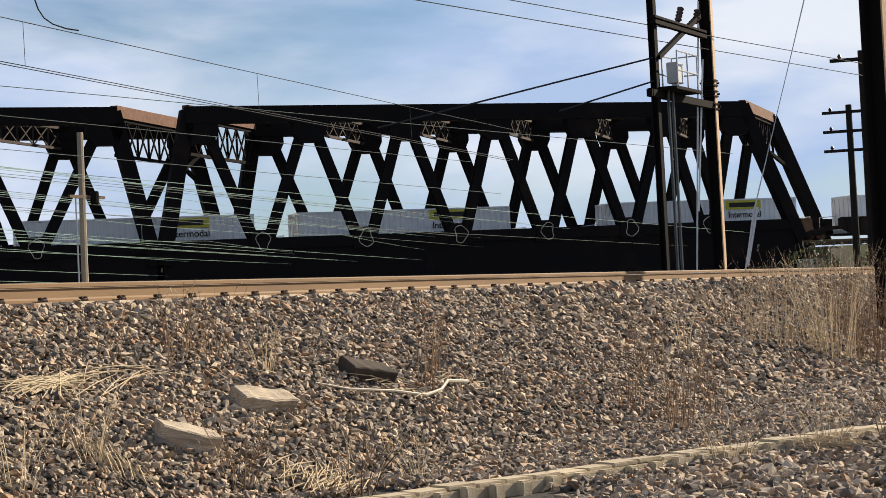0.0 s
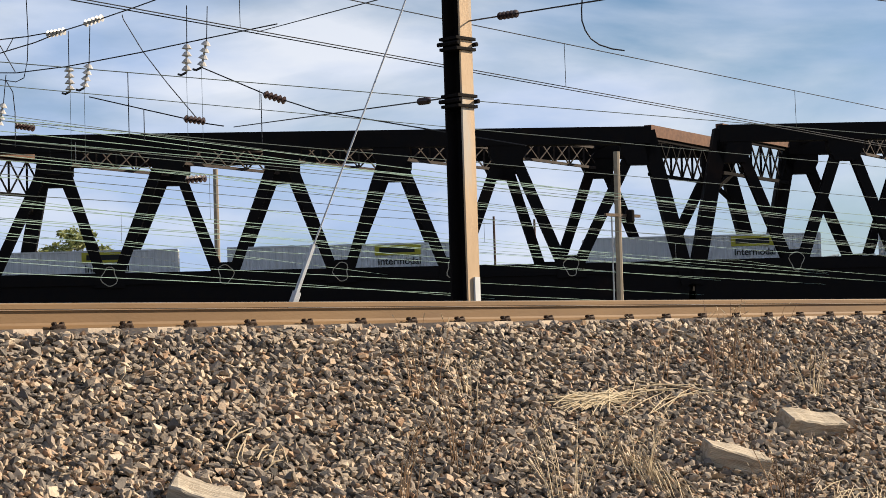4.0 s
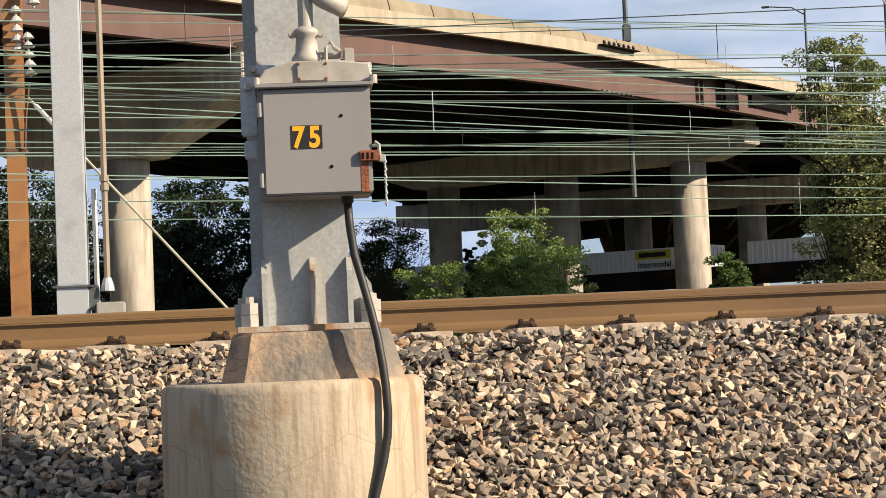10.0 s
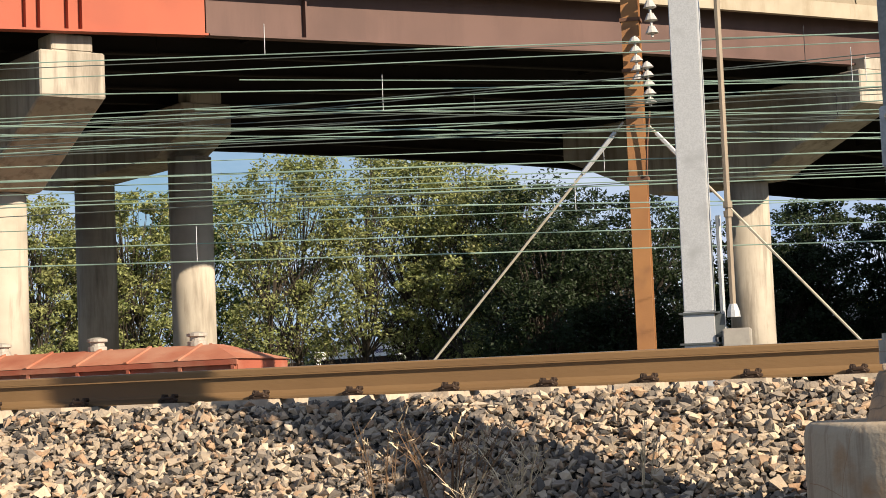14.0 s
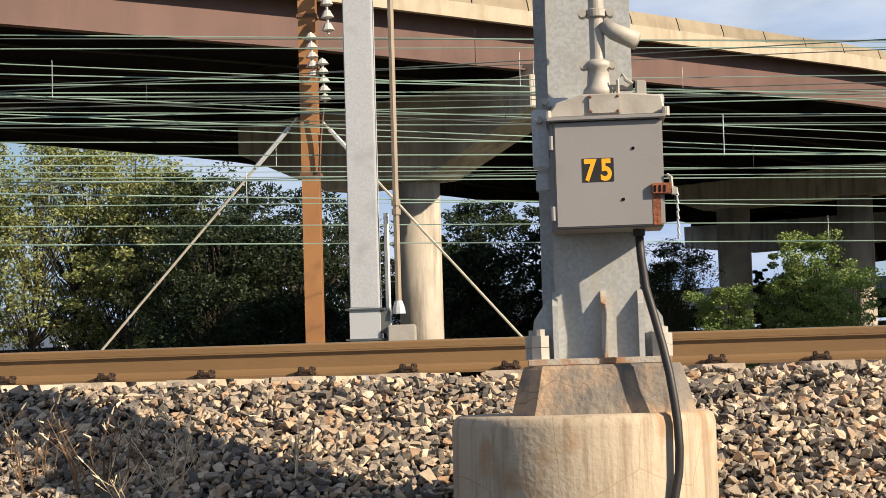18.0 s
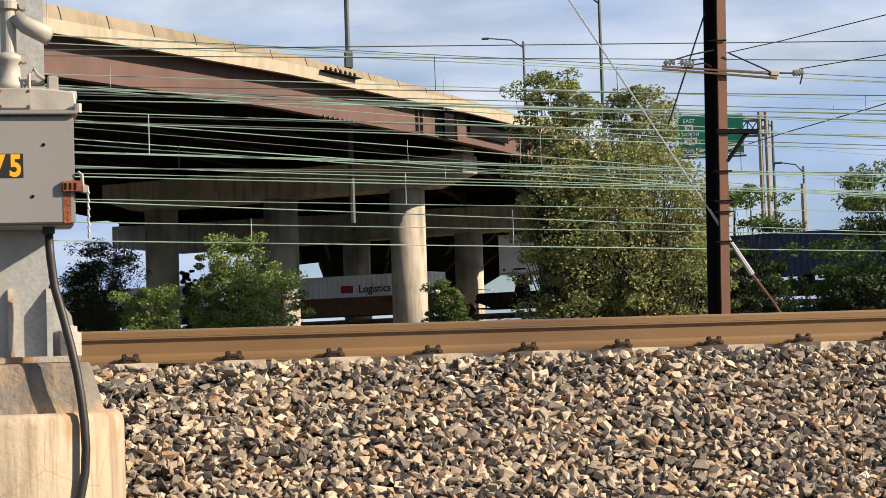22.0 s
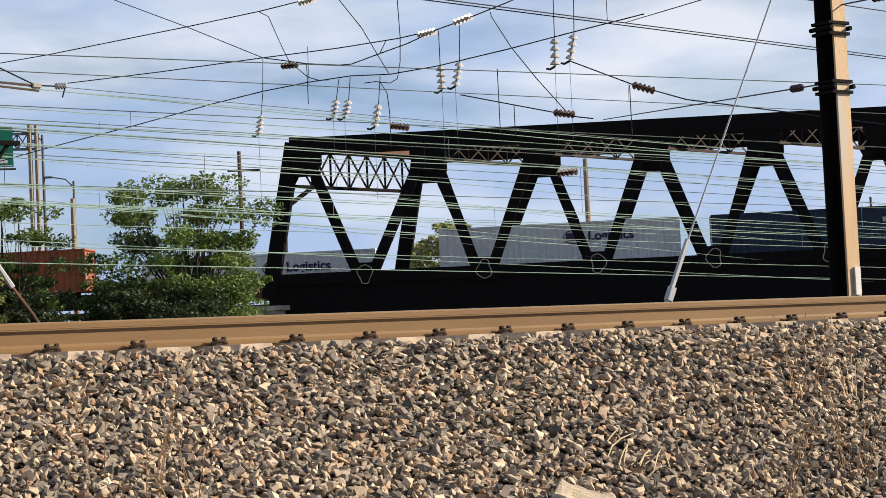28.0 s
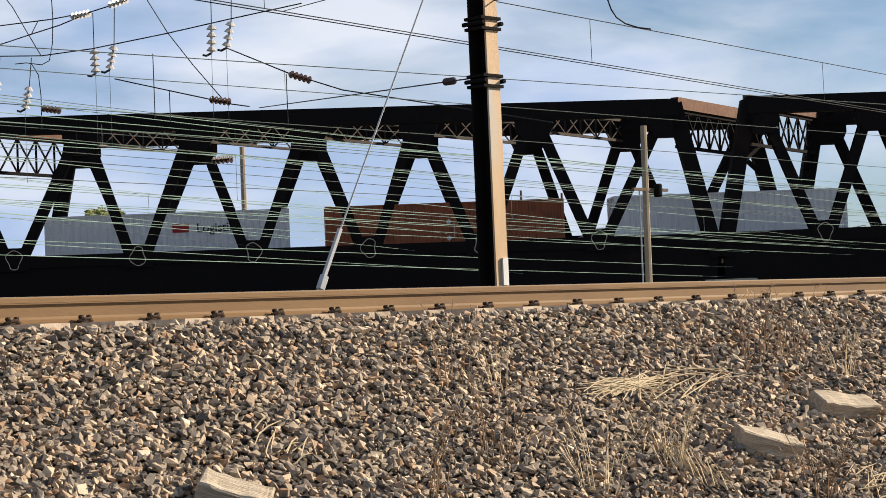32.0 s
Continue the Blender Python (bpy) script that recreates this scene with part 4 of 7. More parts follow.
def build_car(s, frame_key, sill, container_key, mark, base=0.41, length=15.6, height=2.87):
    """One platform of an articulated container car, with what it carries."""
    lab = {"white_box": "white", "blue_box": "dark blue", "orange_box": "orange-brown", "red_box": "red", "grey_box": "pale grey"}.get(container_key, "")
    car = thing("container_car", f"{'rusty brown' if frame_key == 'car_brown' else 'black'} container car loaded with a {lab} ribbed box container" if container_key != "trailer" else "black flat rail car carrying a white semi-trailer", "rail car",
                line_pose(s, TRACK_N), "cars of the freight train")
    h = 9.05
    low, top = RAIL_TOP + 0.28, RAIL_TOP + (min(sill, 1.2) + 0.45 if base < 1 else 1.2)
    for y in (-1.42, 1.36):
        bm = prism([(-h, low + 0.55), (-h + 1.4, low), (h - 1.4, low), (h, low + 0.55), (h, top - 0.12), (h - 0.3, top), (-h + 0.3, top), (-h, top - 0.12)], y, y + 0.06, 1)
        part("side_sill", bm, M[frame_key], car)
        bm = bmesh.new()
        for k in range(15):
            x = -h + 0.8 + k * (2 * h - 1.6) / 14
            yy = y - 0.05 if y < 0 else y + 0.06
            add_box(bm, (x - 0.04, yy, low + 0.1), (x + 0.04, yy + 0.05, top - 0.05))
        add_box(bm, (-h + 0.2, y - 0.07 if y < 0 else y + 0.06, top - 0.1), (h - 0.2, y if y < 0 else y + 0.13, top))
        part("side_ribbing", bm, M[frame_key], car)
    part("floor", box((-h, -1.36, low + 0.02), (h, 1.36, low + 0.12)), M["car_black"], car)
    for x in (-h - 0.15, h - 0.35):
        part("end_platform", box((x, -1.3, RAIL_TOP + 0.75), (x + 0.5, 1.3, RAIL_TOP + 1.0)), M[frame_key], car)
    # the truck between two platforms
    truck = part("truck", box((h - 0.65, -1.05, RAIL_TOP + 0.35), (h + 1.05, 1.05, RAIL_TOP + 0.7), 0.05), M["car_black"], car)
    for y in (-1.15, 1.0):
        part("side_frame", prism([(h - 1.0, RAIL_TOP + 0.4), (h + 1.4, RAIL_TOP + 0.4), (h + 1.1, RAIL_TOP + 0.75), (h + 0.2, RAIL_TOP + 0.85), (h - 0.7, RAIL_TOP + 0.75)], y, y + 0.15, 1), M["car_black"], truck)
    for x in (h - 0.68, h + 1.08):
        for y in (-0.78, 0.66):
            bm = lathe_z([(0.42, 0), (0.42, 0.03), (0.39, 0.03), (0.39, 0.12), (0.1, 0.14)], 18)
            bmesh.ops.rotate(bm, verts=bm.verts, matrix=Matrix.Rotation(radians(90), 3, "X"))
            bmesh.ops.translate(bm, verts=bm.verts, vec=(x, y + 0.12, RAIL_TOP + 0.42))
            part("wheel", bm, M["steel_rust"], truck)
    for x in (-h + 0.1, h - 0.1):
        bm = bmesh.new()
        for y in (-1.3, 1.3):
            add_tube(bm, [(x, y, RAIL_TOP + 1.0), (x, y, RAIL_TOP + 1.75)], 0.03, 5)
        add_tube(bm, [(x, -1.3, RAIL_TOP + 1.75), (x, 1.3, RAIL_TOP + 1.75)], 0.03, 5)
        part("handrail", bm, M["galv"], car)
    if container_key == "trailer":
        trailer = thing("semi_trailer", "smooth white semi-trailer riding on a flat rail car", "trailer", line_pose(s, TRACK_N))
        z = RAIL_TOP + 2.7
        body = part("body", box((-7.2, -1.29, z), (7.2, 1.29, z + 2.85), 0.04), M["white_box"], trailer)
        part("bottom_rail", box((-7.2, -1.31, z - 0.02), (7.2, -1.292, z + 0.14)), M["galv"], body)
        part("top_rail", box((-7.2, -1.31, z + 2.7), (7.2, -1.292, z + 2.86)), M["galv"], body)
        part("code_bar", box((-6.1, -1.2945, z + 0.3), (-5.1, -1.2905, z + 0.42)), M["black_paint"], body)
        part("mark", box((-6.9, -1.2945, z + 0.25), (-6.7, -1.2905, z + 0.45)), M["sign_green"], body)
        for x in (3.6, 4.9):
            for y in (-1.2, 0.7):
                bm = lathe_z([(0.5, 0), (0.5, 0.5), (0.2, 0.5)], 20)
                bmesh.ops.rotate(bm, verts=bm.verts, matrix=Matrix.Rotation(radians(90), 3, "X"))
                bmesh.ops.translate(bm, verts=bm.verts, vec=(x, y + 0.5, z - 1.28))
                part("wheel", bm, M["rubber"], trailer)
        part("axle_frame", box((3.0, -0.6, z - 0.9), (5.5, 0.6, z), 0.02), M["car_black"], trailer)
        for y in (-0.9, 0.9):
            part("landing_leg", box((-4.2, y - 0.08, z - 1.78), (-4.05, y + 0.08, z), 0.01), M["galv_dark"], trailer)
        part("hitch_stand", prism([(-6.6, z - 1.8), (-5.4, z - 1.8), (-5.8, z - 0.05), (-6.2, z - 0.05)], -0.4, 0.4, 1), M["car_black"], trailer)
        part("deck", box((-h, -1.36, RAIL_TOP + 0.75), (h, 1.36, RAIL_TOP + 0.92)), M["car_black"], car)
        MOVING.append((trailer, s))
    elif container_key:
        z = RAIL_TOP + base
        if base > 1:
            for x in (-6.5, -2.2, 2.2, 6.5):
                part("deck_beam", box((x - 0.2, -1.3, low + 0.12), (x + 0.2, 1.3, z - 0.002)), M[frame_key], car)
        body = build_container(car, length, height, z, container_key)
        y = -1.305
        if mark == "yellow":
            part("name_panel", box((1.7, y - 0.004, z + height - 0.78), (4.7, y + 0.004, z + height - 0.12)), M["yellow_sign"], body, "yellow name panel")
            part("name_bar", box((2.0, y - 0.012, z + height - 0.62), (4.3, y - 0.006, z + height - 0.28)), M["black_paint"], body)
            lettering("Intermodal", 0.64, 3.3, z + height - 1.38, y, M["black_paint"], body)
        elif mark == "purple":
            part("name_bar", box((0.45, y - 0.006, z + height - 1.18), (1.4, y + 0.004, z + height - 0.7)), M["purple_paint"], body)
            lettering("Logistics", 0.86, 3.35, z + height - 1.2, y, M["purple_paint"], body, bold=0.03)
            part("name_ring", tube([(0.92 + 0.62 * math.cos(a * 0.3), y - 0.004, z + height - 0.95 + 0.42 * math.sin(a * 0.3)) for a in range(2, 20)], 0.03, 4), M["black_paint"], body)
        elif mark == "red_name":
            part("name_bar", box((0.3, y - 0.006, z + height - 1.3), (1.35, y + 0.004, z + height - 0.75)), M["letter_red"], body)
            lettering("Logistics", 0.8, 3.2, z + height - 1.3, y, M["black_paint"], body)
        elif mark == "white_bar":
            part("name_bar", box((3.0, y - 0.006, z + height - 1.0), (4.6, y + 0.004, z + height - 0.7)), M["sign_white"], body)
        elif mark == "diamond":
            for zz in (0.35, 1.4):
                bm = prism([(0.2, z + zz), (0.4, z + zz + 0.2), (0.2, z + zz + 0.4), (0.0, z + zz + 0.2)], y - 0.006, y + 0.004, 1)
                part("placard", bm, M["sign_white"], body)
    MOVING.append((car, s))
    return car


WB, BK, BR = "white_box", "car_black", "car_brown"
LOW, HIGH = 0.41, 1.42
TRAIN = [(-87, BK, 1.6, WB, "yellow", LOW), (-68, BR, 1.6, WB, "yellow", LOW), (-48.5, BK, 1.6, WB, "purple", LOW), (-29, BK, 1.7, WB, "yellow", LOW), (-9.7, BK, 1.7, WB, "yellow", LOW), (9.0, BK, 1.75, WB, "yellow", LOW),
         (27.65, BK, 1.75, WB, "yellow", LOW), (46.4, BK, 1.75, WB, "yellow", LOW), (70.0, BR, 1.7, WB, "yellow", LOW), (90.4, BK, 1.7, WB, "yellow", LOW), (107.4, BK, 1.5, "grey_box", "", LOW), (126.3, BR, 1.35, WB, "purple", LOW),
         (148.2, BR, 1.35, WB, "red_name", LOW), (168.9, BK, 1.0, "trailer", "", LOW), (186.1, BK, 1.1, "blue_box", "white_bar", 1.6), (202.4, BK, 1.1, "red_box", "", 1.35), (219.8, BK, 1.2, WB, "purple", LOW + 0.3), (237.3, BK, 1.0, "orange_box", "", HIGH),
         (256.7, BR, 1.5, WB, "purple", LOW), (276.5, BK, 0.75, WB, "purple", HIGH), (294.1, BK, 0.9, "blue_box", "white_bar", HIGH), (313.6, BK, 0.8, WB, "red_name", HIGH), (331.5, BK, 0.75, "orange_box", "diamond", HIGH),
         (350.4, BK, 1.0, WB, "", HIGH), (370.2, BK, 0.9, "grey_box", "", HIGH), (389.2, BK, 0.9, WB, "purple", HIGH)]
for row in TRAIN:
    build_car(*row)


def motions():
    for car, s in MOVING:
        walk(car, [(t, line_pose(s - SPEED * t, TRACK_N)) for t in (0, 16, 32)])

# ---- poles, wires and the equipment on them ----
# The electrified main line lies lower and swings away from the near track: along W, at a distance P.
WAZ = radians(16.5)
W, PN = Vector((math.cos(WAZ), math.sin(WAZ), 0)), Vector((-math.sin(WAZ), math.cos(WAZ), 0))


def wp(w, p, z):
    return W * w + PN * p + Vector((0, 0, z))


def h_section(parent, x, y, z0, z1, wx, wy, key, dark=None, t=0.03):
    """A rolled H column: the flange towards the viewer, the web and the flange behind."""
    part("front_flange", box((x - wx / 2, y - wy / 2, z0), (x + wx / 2, y - wy / 2 + t, z1)), M[key], parent)
    part("rear_flange", box((x - wx / 2, y + wy / 2 - t, z0), (x + wx / 2, y + wy / 2, z1)), M[dark or key], parent)
    part("web", box((x - t / 2, y - wy / 2 + t, z0), (x + t / 2, y + wy / 2 - t, z1)), M[dark or key], parent)


def disc_string(parent, p, q, discs, radius, key, name="insulator"):
    """A chain of insulator discs from p to q on a thin rod."""
    p, q = Vector(p), Vector(q)
    bm = bmesh.new()
    add_tube(bm, [p, q], radius * 0.22, 6)
    d = (q - p) / discs
    for k in range(discs):
        c = p + d * (k + 0.5)
        add_tube(bm, [c - d * 0.36, c - d * 0.1, c + d * 0.2, c + d * 0.3], [radius * 0.45, radius * 0.7, radius, radius * 0.3], 10)
    return part(name, bm, M[key], parent)


def sagging(a, b, sag, n=14):
    a, b = Vector(a), Vector(b)
    return [a.lerp(b, k / n) - Vector((0, 0, sag * 4 * (k / n) * (1 - k / n))) for k in range(n + 1)]


# main-line catenary: contact wires, messengers and droppers
CATENARY = [(33.0, 3.22, 4.05), (25.2, 3.12, 3.95)]
HANG = 38.0
for i, (p, zc, zm) in enumerate(CATENARY):
    w0, w1 = -90.0, 190.0
    off = random.uniform(-0.25, 0.25)
    contact = [wp(w0, p + off, zc)] + [wp(w, p + off * math.cos(w / 30), zc) for w in range(-60, 190, 25)] + [wp(w1, p, zc)]
    ob = tagged(part("contact_wire", tube(contact, 0.0085, 5), M["wire"]), "green-weathered copper contact wire over the main line", "wire", "overhead wires")
    supports = [-90, -26, HANG, 102, 190]
    mess = []
    for a, b in zip(supports, supports[1:]):
        mess += sagging(wp(a, p, zm + 0.25), wp(b, p, zm + 0.25), 0.5, 12)[:-1]
    mess.append(wp(190, p, zm + 0.25))
    line = thing("messenger_wire", "green-weathered messenger wire with droppers", "wire", group="overhead wires")
    part("strand", tube(mess, 0.0075, 5), M["wire"], line)
    for k in range(-4, 14):
        w = -26 + k * 7.3 + random.uniform(-2.5, 2.5)
        span = next((j for j in range(4) if supports[j] <= w <= supports[j + 1]), 0)
        f = (w - supports[span]) / (supports[span + 1] - supports[span])
        top = zm + 0.25 - 0.5 * 4 * f * (1 - f)
        if top - zc > 0.15 and k % 2 == i % 2:
            part("dropper", tube([wp(w, p, zc), wp(w, p, top)], 0.008, 4), M["galv"], line)
# slanting wires that cross from track to track
for a, b in ((wp(-24, 25.0, 4.6), wp(42, 33.5, 3.3)), (wp(-30, 33.0, 4.9), wp(30, 25.0, 3.6)), (wp(-8, 27.0, 4.3), wp(60, 38.0, 3.4)), (wp(-40, 26, 3.9), wp(10, 35, 4.6))):
    tagged(part("pull_off_wire", tube(sagging(a, b, 0.15, 10), 0.009, 5), M["wire"]), "thin crossover wire between two tracks", "wire", "overhead wires")
# wires of the nearer line, a little askew to the near rail
def near_wire(turn, z, s0, s1, sag=0.0, p=24.0):
    a = radians(turn)
    n, d = Vector((math.sin(a), math.cos(a), 0)), Vector((math.cos(a), -math.sin(a), 0))
    return [n * p + d * (s0 + (s1 - s0) * k / 16) + Vector((0, 0, z - sag * 4 * (k / 16) * (1 - k / 16))) for k in range(17)]


def near_point(turn, z, az, p=24.0):
    return Vector((math.sin(radians(az)), math.cos(radians(az)), 0)) * (p / math.cos(radians(az - turn))) + Vector((0, 0, z))


# the wires of the main line: the way each faces, its height as a share of its distance, and its ends
SKY = [(5.9, 0.1708, -20, 60), (0.0, 0.1674, -20, 60), (-13.9, 0.1851, -30, 90), (-3.6, 0.152, -30, 70), (-9.3, 0.1525, -40, 110), (-9.3, 0.1498, -40, 110), (-13.4, 0.154, -40, 120), (-12.0, 0.1405, -40, 140), (-13.8, 0.1383, -40, 150),
       (-7.2, 0.1097, -40, 140), (-34.0, 0.161, 10, 150)]
LOW_WIRES = [(-15.7, 0.1868, -40, 90), (-13.0, 0.1799, -40, 100), (-22.7, 0.1671, -35, 110), (-14.2, 0.1565, -40, 150), (-14.2, 0.1545, -40, 150), (-6.4, 0.1455, -35, 60), (-20.6, 0.1188, -35, 170), (-16.6, 0.1116, -35, 170),
             (-16.6, 0.1098, -35, 170), (-20.6, 0.0868, -35, 190), (-22.8, 0.0776, -35, 190), (-10.3, 0.1612, -30, 80), (-28.6, 0.1752, 5, 140), (-31.2, 0.1602, 5, 150), (-17.4, 0.1236, -20, 170), (-28.8, 0.1061, 5, 170)]
for k, (turn, share, s0, s1) in enumerate(SKY + LOW_WIRES):
    p = 27.0 + (k * 5 % 13) * 0.5
    high = k < len(SKY)
    s1 = s1 if high else s1 * 2.6
    strand = near_wire(turn, share * p + 0.03, s0, s1, 0.0, p)
    line = thing("feeder_wire" if high else "contact_wire", "grey weathered feeder wire along the main line" if high else "green-weathered copper contact wire over the main line", "wire", group="overhead wires")
    part("strand", tube(strand, 0.0085 if high else 0.0095, 5), M["wire_grey" if high else "wire"], line)
    for j in range(3):
        az = turn + random.uniform(-6, 50)
        if s0 < p * math.tan(radians(az - turn)) < s1 and k % 2:
            foot = near_point(turn, share * p + 0.03, az, p)
            part("dropper", tube([foot, foot + Vector((0, 0, random.uniform(0.25, 0.75)))], 0.006, 4), M["wire_dark" if high else "galv"], line)
for turn, z, s0, s1 in ((-7.0, 7.05, -40, 75), (-8.3, 6.24, -40, 80), (-8.4, 6.2, -40, 80), (8.5, 6.96, 28, 150), (8.4, 6.6, 28, 150)):
    tagged(part("messenger_wire", tube(near_wire(turn, z, s0, s1), 0.0115, 5), M["wire_dark"]), "dark messenger wire beside the steel pole", "wire", "overhead wires")
for az in (31.5, 36.2, 40.83, 50.65, 57.47, 62.0):
    tagged(part("dropper", tube([near_point(-8.3, 6.24, az), near_point(-7.0, 7.05, az)], 0.007, 4), M["wire_dark"]), "thin hanger between two wires", "wire", "hangers")
JUMPER = [Vector((22 * math.sin(radians(a)), 22 * math.cos(radians(a)), 22 * math.tan(radians(e)))) for a, e in ((51.45, 10.2), (51.41, 9.79), (51.41, 9.45), (51.5, 9.16), (51.66, 8.9), (51.91, 8.71), (52.29, 8.57), (52.67, 8.5))]
tagged(part("jumper_wire", tube(JUMPER, 0.009, 5), M["wire_dark"]), "curved jumper loop between two wires", "wire")

# cross-span over the main line
span = thing("cross_span", "wire cross-span with jumper loops over the main line", "wire span")
CROSS = {"upper_wire": [(50, 9.7), (44.8, 9.6), (38.72, 9.59), (35.81, 9.61), (33.69, 9.68), (22, 10.6)],
         "middle_wire": [(43.94, 8.61), (39.97, 8.44), (35.77, 8.3), (32.96, 8.19), (30.89, 8.16), (29.57, 8.21), (28.73, 8.33), (27.38, 8.56), (20, 9.95)],
         "branch_wire": [(35.77, 8.3), (34.14, 7.92), (32.99, 7.73), (32.55, 7.7), (31.55, 7.85), (30.62, 7.98), (29.57, 8.21)],
         "lower_wire": [(48, 6.5), (44.56, 6.77), (41.01, 7.0), (37.71, 7.26), (35.83, 7.37), (34.13, 7.41), (32.6, 7.39), (31.24, 7.26), (29.62, 7.27), (27.36, 7.4), (25.39, 7.55), (23.36, 7.69)],
         "stay": [(42.5, 11.15), (41.41, 10.7), (38.72, 9.59), (35.77, 8.3), (35.83, 7.37)],
         "jumper": [(35.81, 9.58), (35.49, 9.41), (35.11, 8.65), (34.78, 8.05), (34.12, 7.55), (33.72, 7.41), (33.37, 7.38)],
         "long_jumper": [(32.88, 9.48), (32.13, 8.61), (31.68, 7.91), (31.27, 7.29)],
         "loop": [(30.87, 9.18), (30.83, 8.16), (30.87, 7.54), (30.99, 7.11), (31.25, 7.03), (31.73, 7.13), (32.12, 7.14)],
         "short_jumper": [(31.55, 7.85), (31.32, 8.16), (30.89, 8.16)],
         "tail": [(31.59, 7.11), (31.36, 6.78), (31.3, 6.25), (31.31, 5.36)],
         "pull_off": [(27.87, 8.4), (27.84, 8.28), (27.27, 7.42), (26.55, 6.55), (25.76, 5.68)],
         "steady_wire": [(28.94, 6.44), (27.19, 5.96), (26.01, 5.64), (25.44, 5.48), (24.95, 5.38)],
         "steady_wire_b": [(25.55, 6.86), (24.4, 6.34), (23.78, 6.06), (22.34, 5.53), (17, 4.3)]}
for name, pts in CROSS.items():
    part("wire" if "wire" in name else name.replace("long_", "").replace("short_", ""), tube([wp(HANG, p, z) for p, z in pts], 0.016 if "wire" in name else 0.013, 5), M["wire_dark"], span)
for p, top, q, a, r, b in ((35.83, 7.32, 35.93, 6.71, 36.05, 6.21), (33.01, 7.36, 33.14, 6.81, 33.27, 6.36), (32.61, 7.36, 32.7, 6.76, 32.87, 6.31), (31.57, 7.25, 31.67, 6.52, 31.84, 5.94),
                           (29.55, 8.17, 29.55, 7.26, 29.53, 6.63), (28.87, 8.22, 28.92, 7.28, 29.09, 6.68), (25.94, 8.42, 25.96, 7.48, 25.99, 6.78), (25.34, 8.33, 25.38, 7.5, 25.55, 6.86)):
    set_ = thing("suspension_insulator", "pale porcelain disc insulator hanging from the cross-span", "insulator", group="hanging insulators")
    part("hanger_rod", tube([wp(HANG, p, top), wp(HANG, q, a)], 0.012, 5), M["wire_dark"], set_)
    disc_string(set_, wp(HANG, q, a), wp(HANG, r, b), 4, 0.13, "porcelain", "disc_string")
    part("clamp", tube([wp(HANG, r, b), wp(HANG, r + 0.15, b - 0.05), wp(HANG, r + 0.25, b - 0.02)], 0.03, 5), M["wire_dark"], set_)
    part("tail_wire", tube([wp(HANG, r, b), wp(HANG, r, b - 1.9)], 0.007, 4), M["wire_grey"], set_)
for p, z, dz, key in ((25.8, 5.6, -0.12, "insul_brown"), (23.5, 5.95, -0.22, "insul_brown"), (31.0, 5.86, -0.12, "insul_brown"), (25.8, 4.16, 0.0, "insul_brown"), (34.8, 7.96, -0.04, "insul_brown"), (34.05, 9.62, 0.03, "porcelain"), (29.95, 8.16, 0.03, "porcelain"), (28.76, 8.34, 0.1, "porcelain")):
    ins = thing("strain_insulator", "ribbed strain insulator in line with a wire", "insulator", group="strain insulators")
    disc_string(ins, wp(HANG, p + 0.3, z - dz / 2), wp(HANG, p - 0.3, z + dz / 2), 5, 0.1, key, "disc_string")
# short hangers on the cross-span
for p, a, b in ((34.15, 7.92, 6.81), (27.74, 6.95, 5.35), (27.28, 5.97, 5.22), (23.87, 6.06, 4.86)):
    tagged(part("dropper", tube([wp(HANG, p, a), wp(HANG, p, b)], 0.012, 5), M["wire_dark"]), "thin hanger below the cross-span", "wire", "hangers")


def build_h_pole(x, y, z0, z1, wx, wy, key, label, bands=(), cover=0.06):
    pole = thing("steel_pole", label, "pole", group="steel line poles")
    # the flange towards the track; web and rear flange painted black for their shade
    # cover narrows the lit flange so the black shade colour shows beside it
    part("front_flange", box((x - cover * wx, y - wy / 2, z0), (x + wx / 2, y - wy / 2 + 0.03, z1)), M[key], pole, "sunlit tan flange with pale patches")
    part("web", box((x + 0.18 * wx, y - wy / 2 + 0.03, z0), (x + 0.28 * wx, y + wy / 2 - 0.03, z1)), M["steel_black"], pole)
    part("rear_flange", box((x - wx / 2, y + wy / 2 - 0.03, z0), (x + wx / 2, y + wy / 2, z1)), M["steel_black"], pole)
    for z in bands:
        bm = bmesh.new()
        for zz in (z, z - 0.14):
            add_box(bm, (x - wx / 2 - 0.04, y - wy / 2 - 0.03, zz - 0.02), (x + wx / 2 + 0.04, y + wy / 2 + 0.03, zz + 0.02))
        for sx in (-1, 1):
            add_tube(bm, [(x + sx * (wx / 2 + 0.03), y - wy / 2 - 0.06, z - 0.07), (x + sx * (wx / 2 + 0.03), y + wy / 2 + 0.06, z - 0.07)], 0.03, 6)
        part("clamp_band", bm, M["steel_black"], pole, "dark steel clamp band")
    return pole


m_pole = build_h_pole(18.58, 17.0, -0.9, 9.0, 0.3, 0.26, "pole_tan", "weathered tan steel H-section catenary pole with its shaded side coloured black", (4.02, 3.25), 0.27)
part("number_plate", box((18.6, 16.835, 0.46), (18.7, 16.866, 0.82)), M["sign_white"], m_pole, "white number plate")
a_pole = build_h_pole(49.85, 17.0, -0.9, 11.0, 0.33, 0.3, "pole_tan", "steel H-section pole with a sunlit edge and a shaded side coloured black", (5.75, 5.45, 5.1))
r_pole = build_h_pole(34.0, 8.3, -1.6, 9.0, 0.42, 0.36, "pole_tan", "steel H-section pole with a sunlit tan edge and a shaded side coloured black", ())
part("bracket", box((34.2, 8.1, 4.35), (35.4, 8.3, 4.6)), M["steel_black"], r_pole)
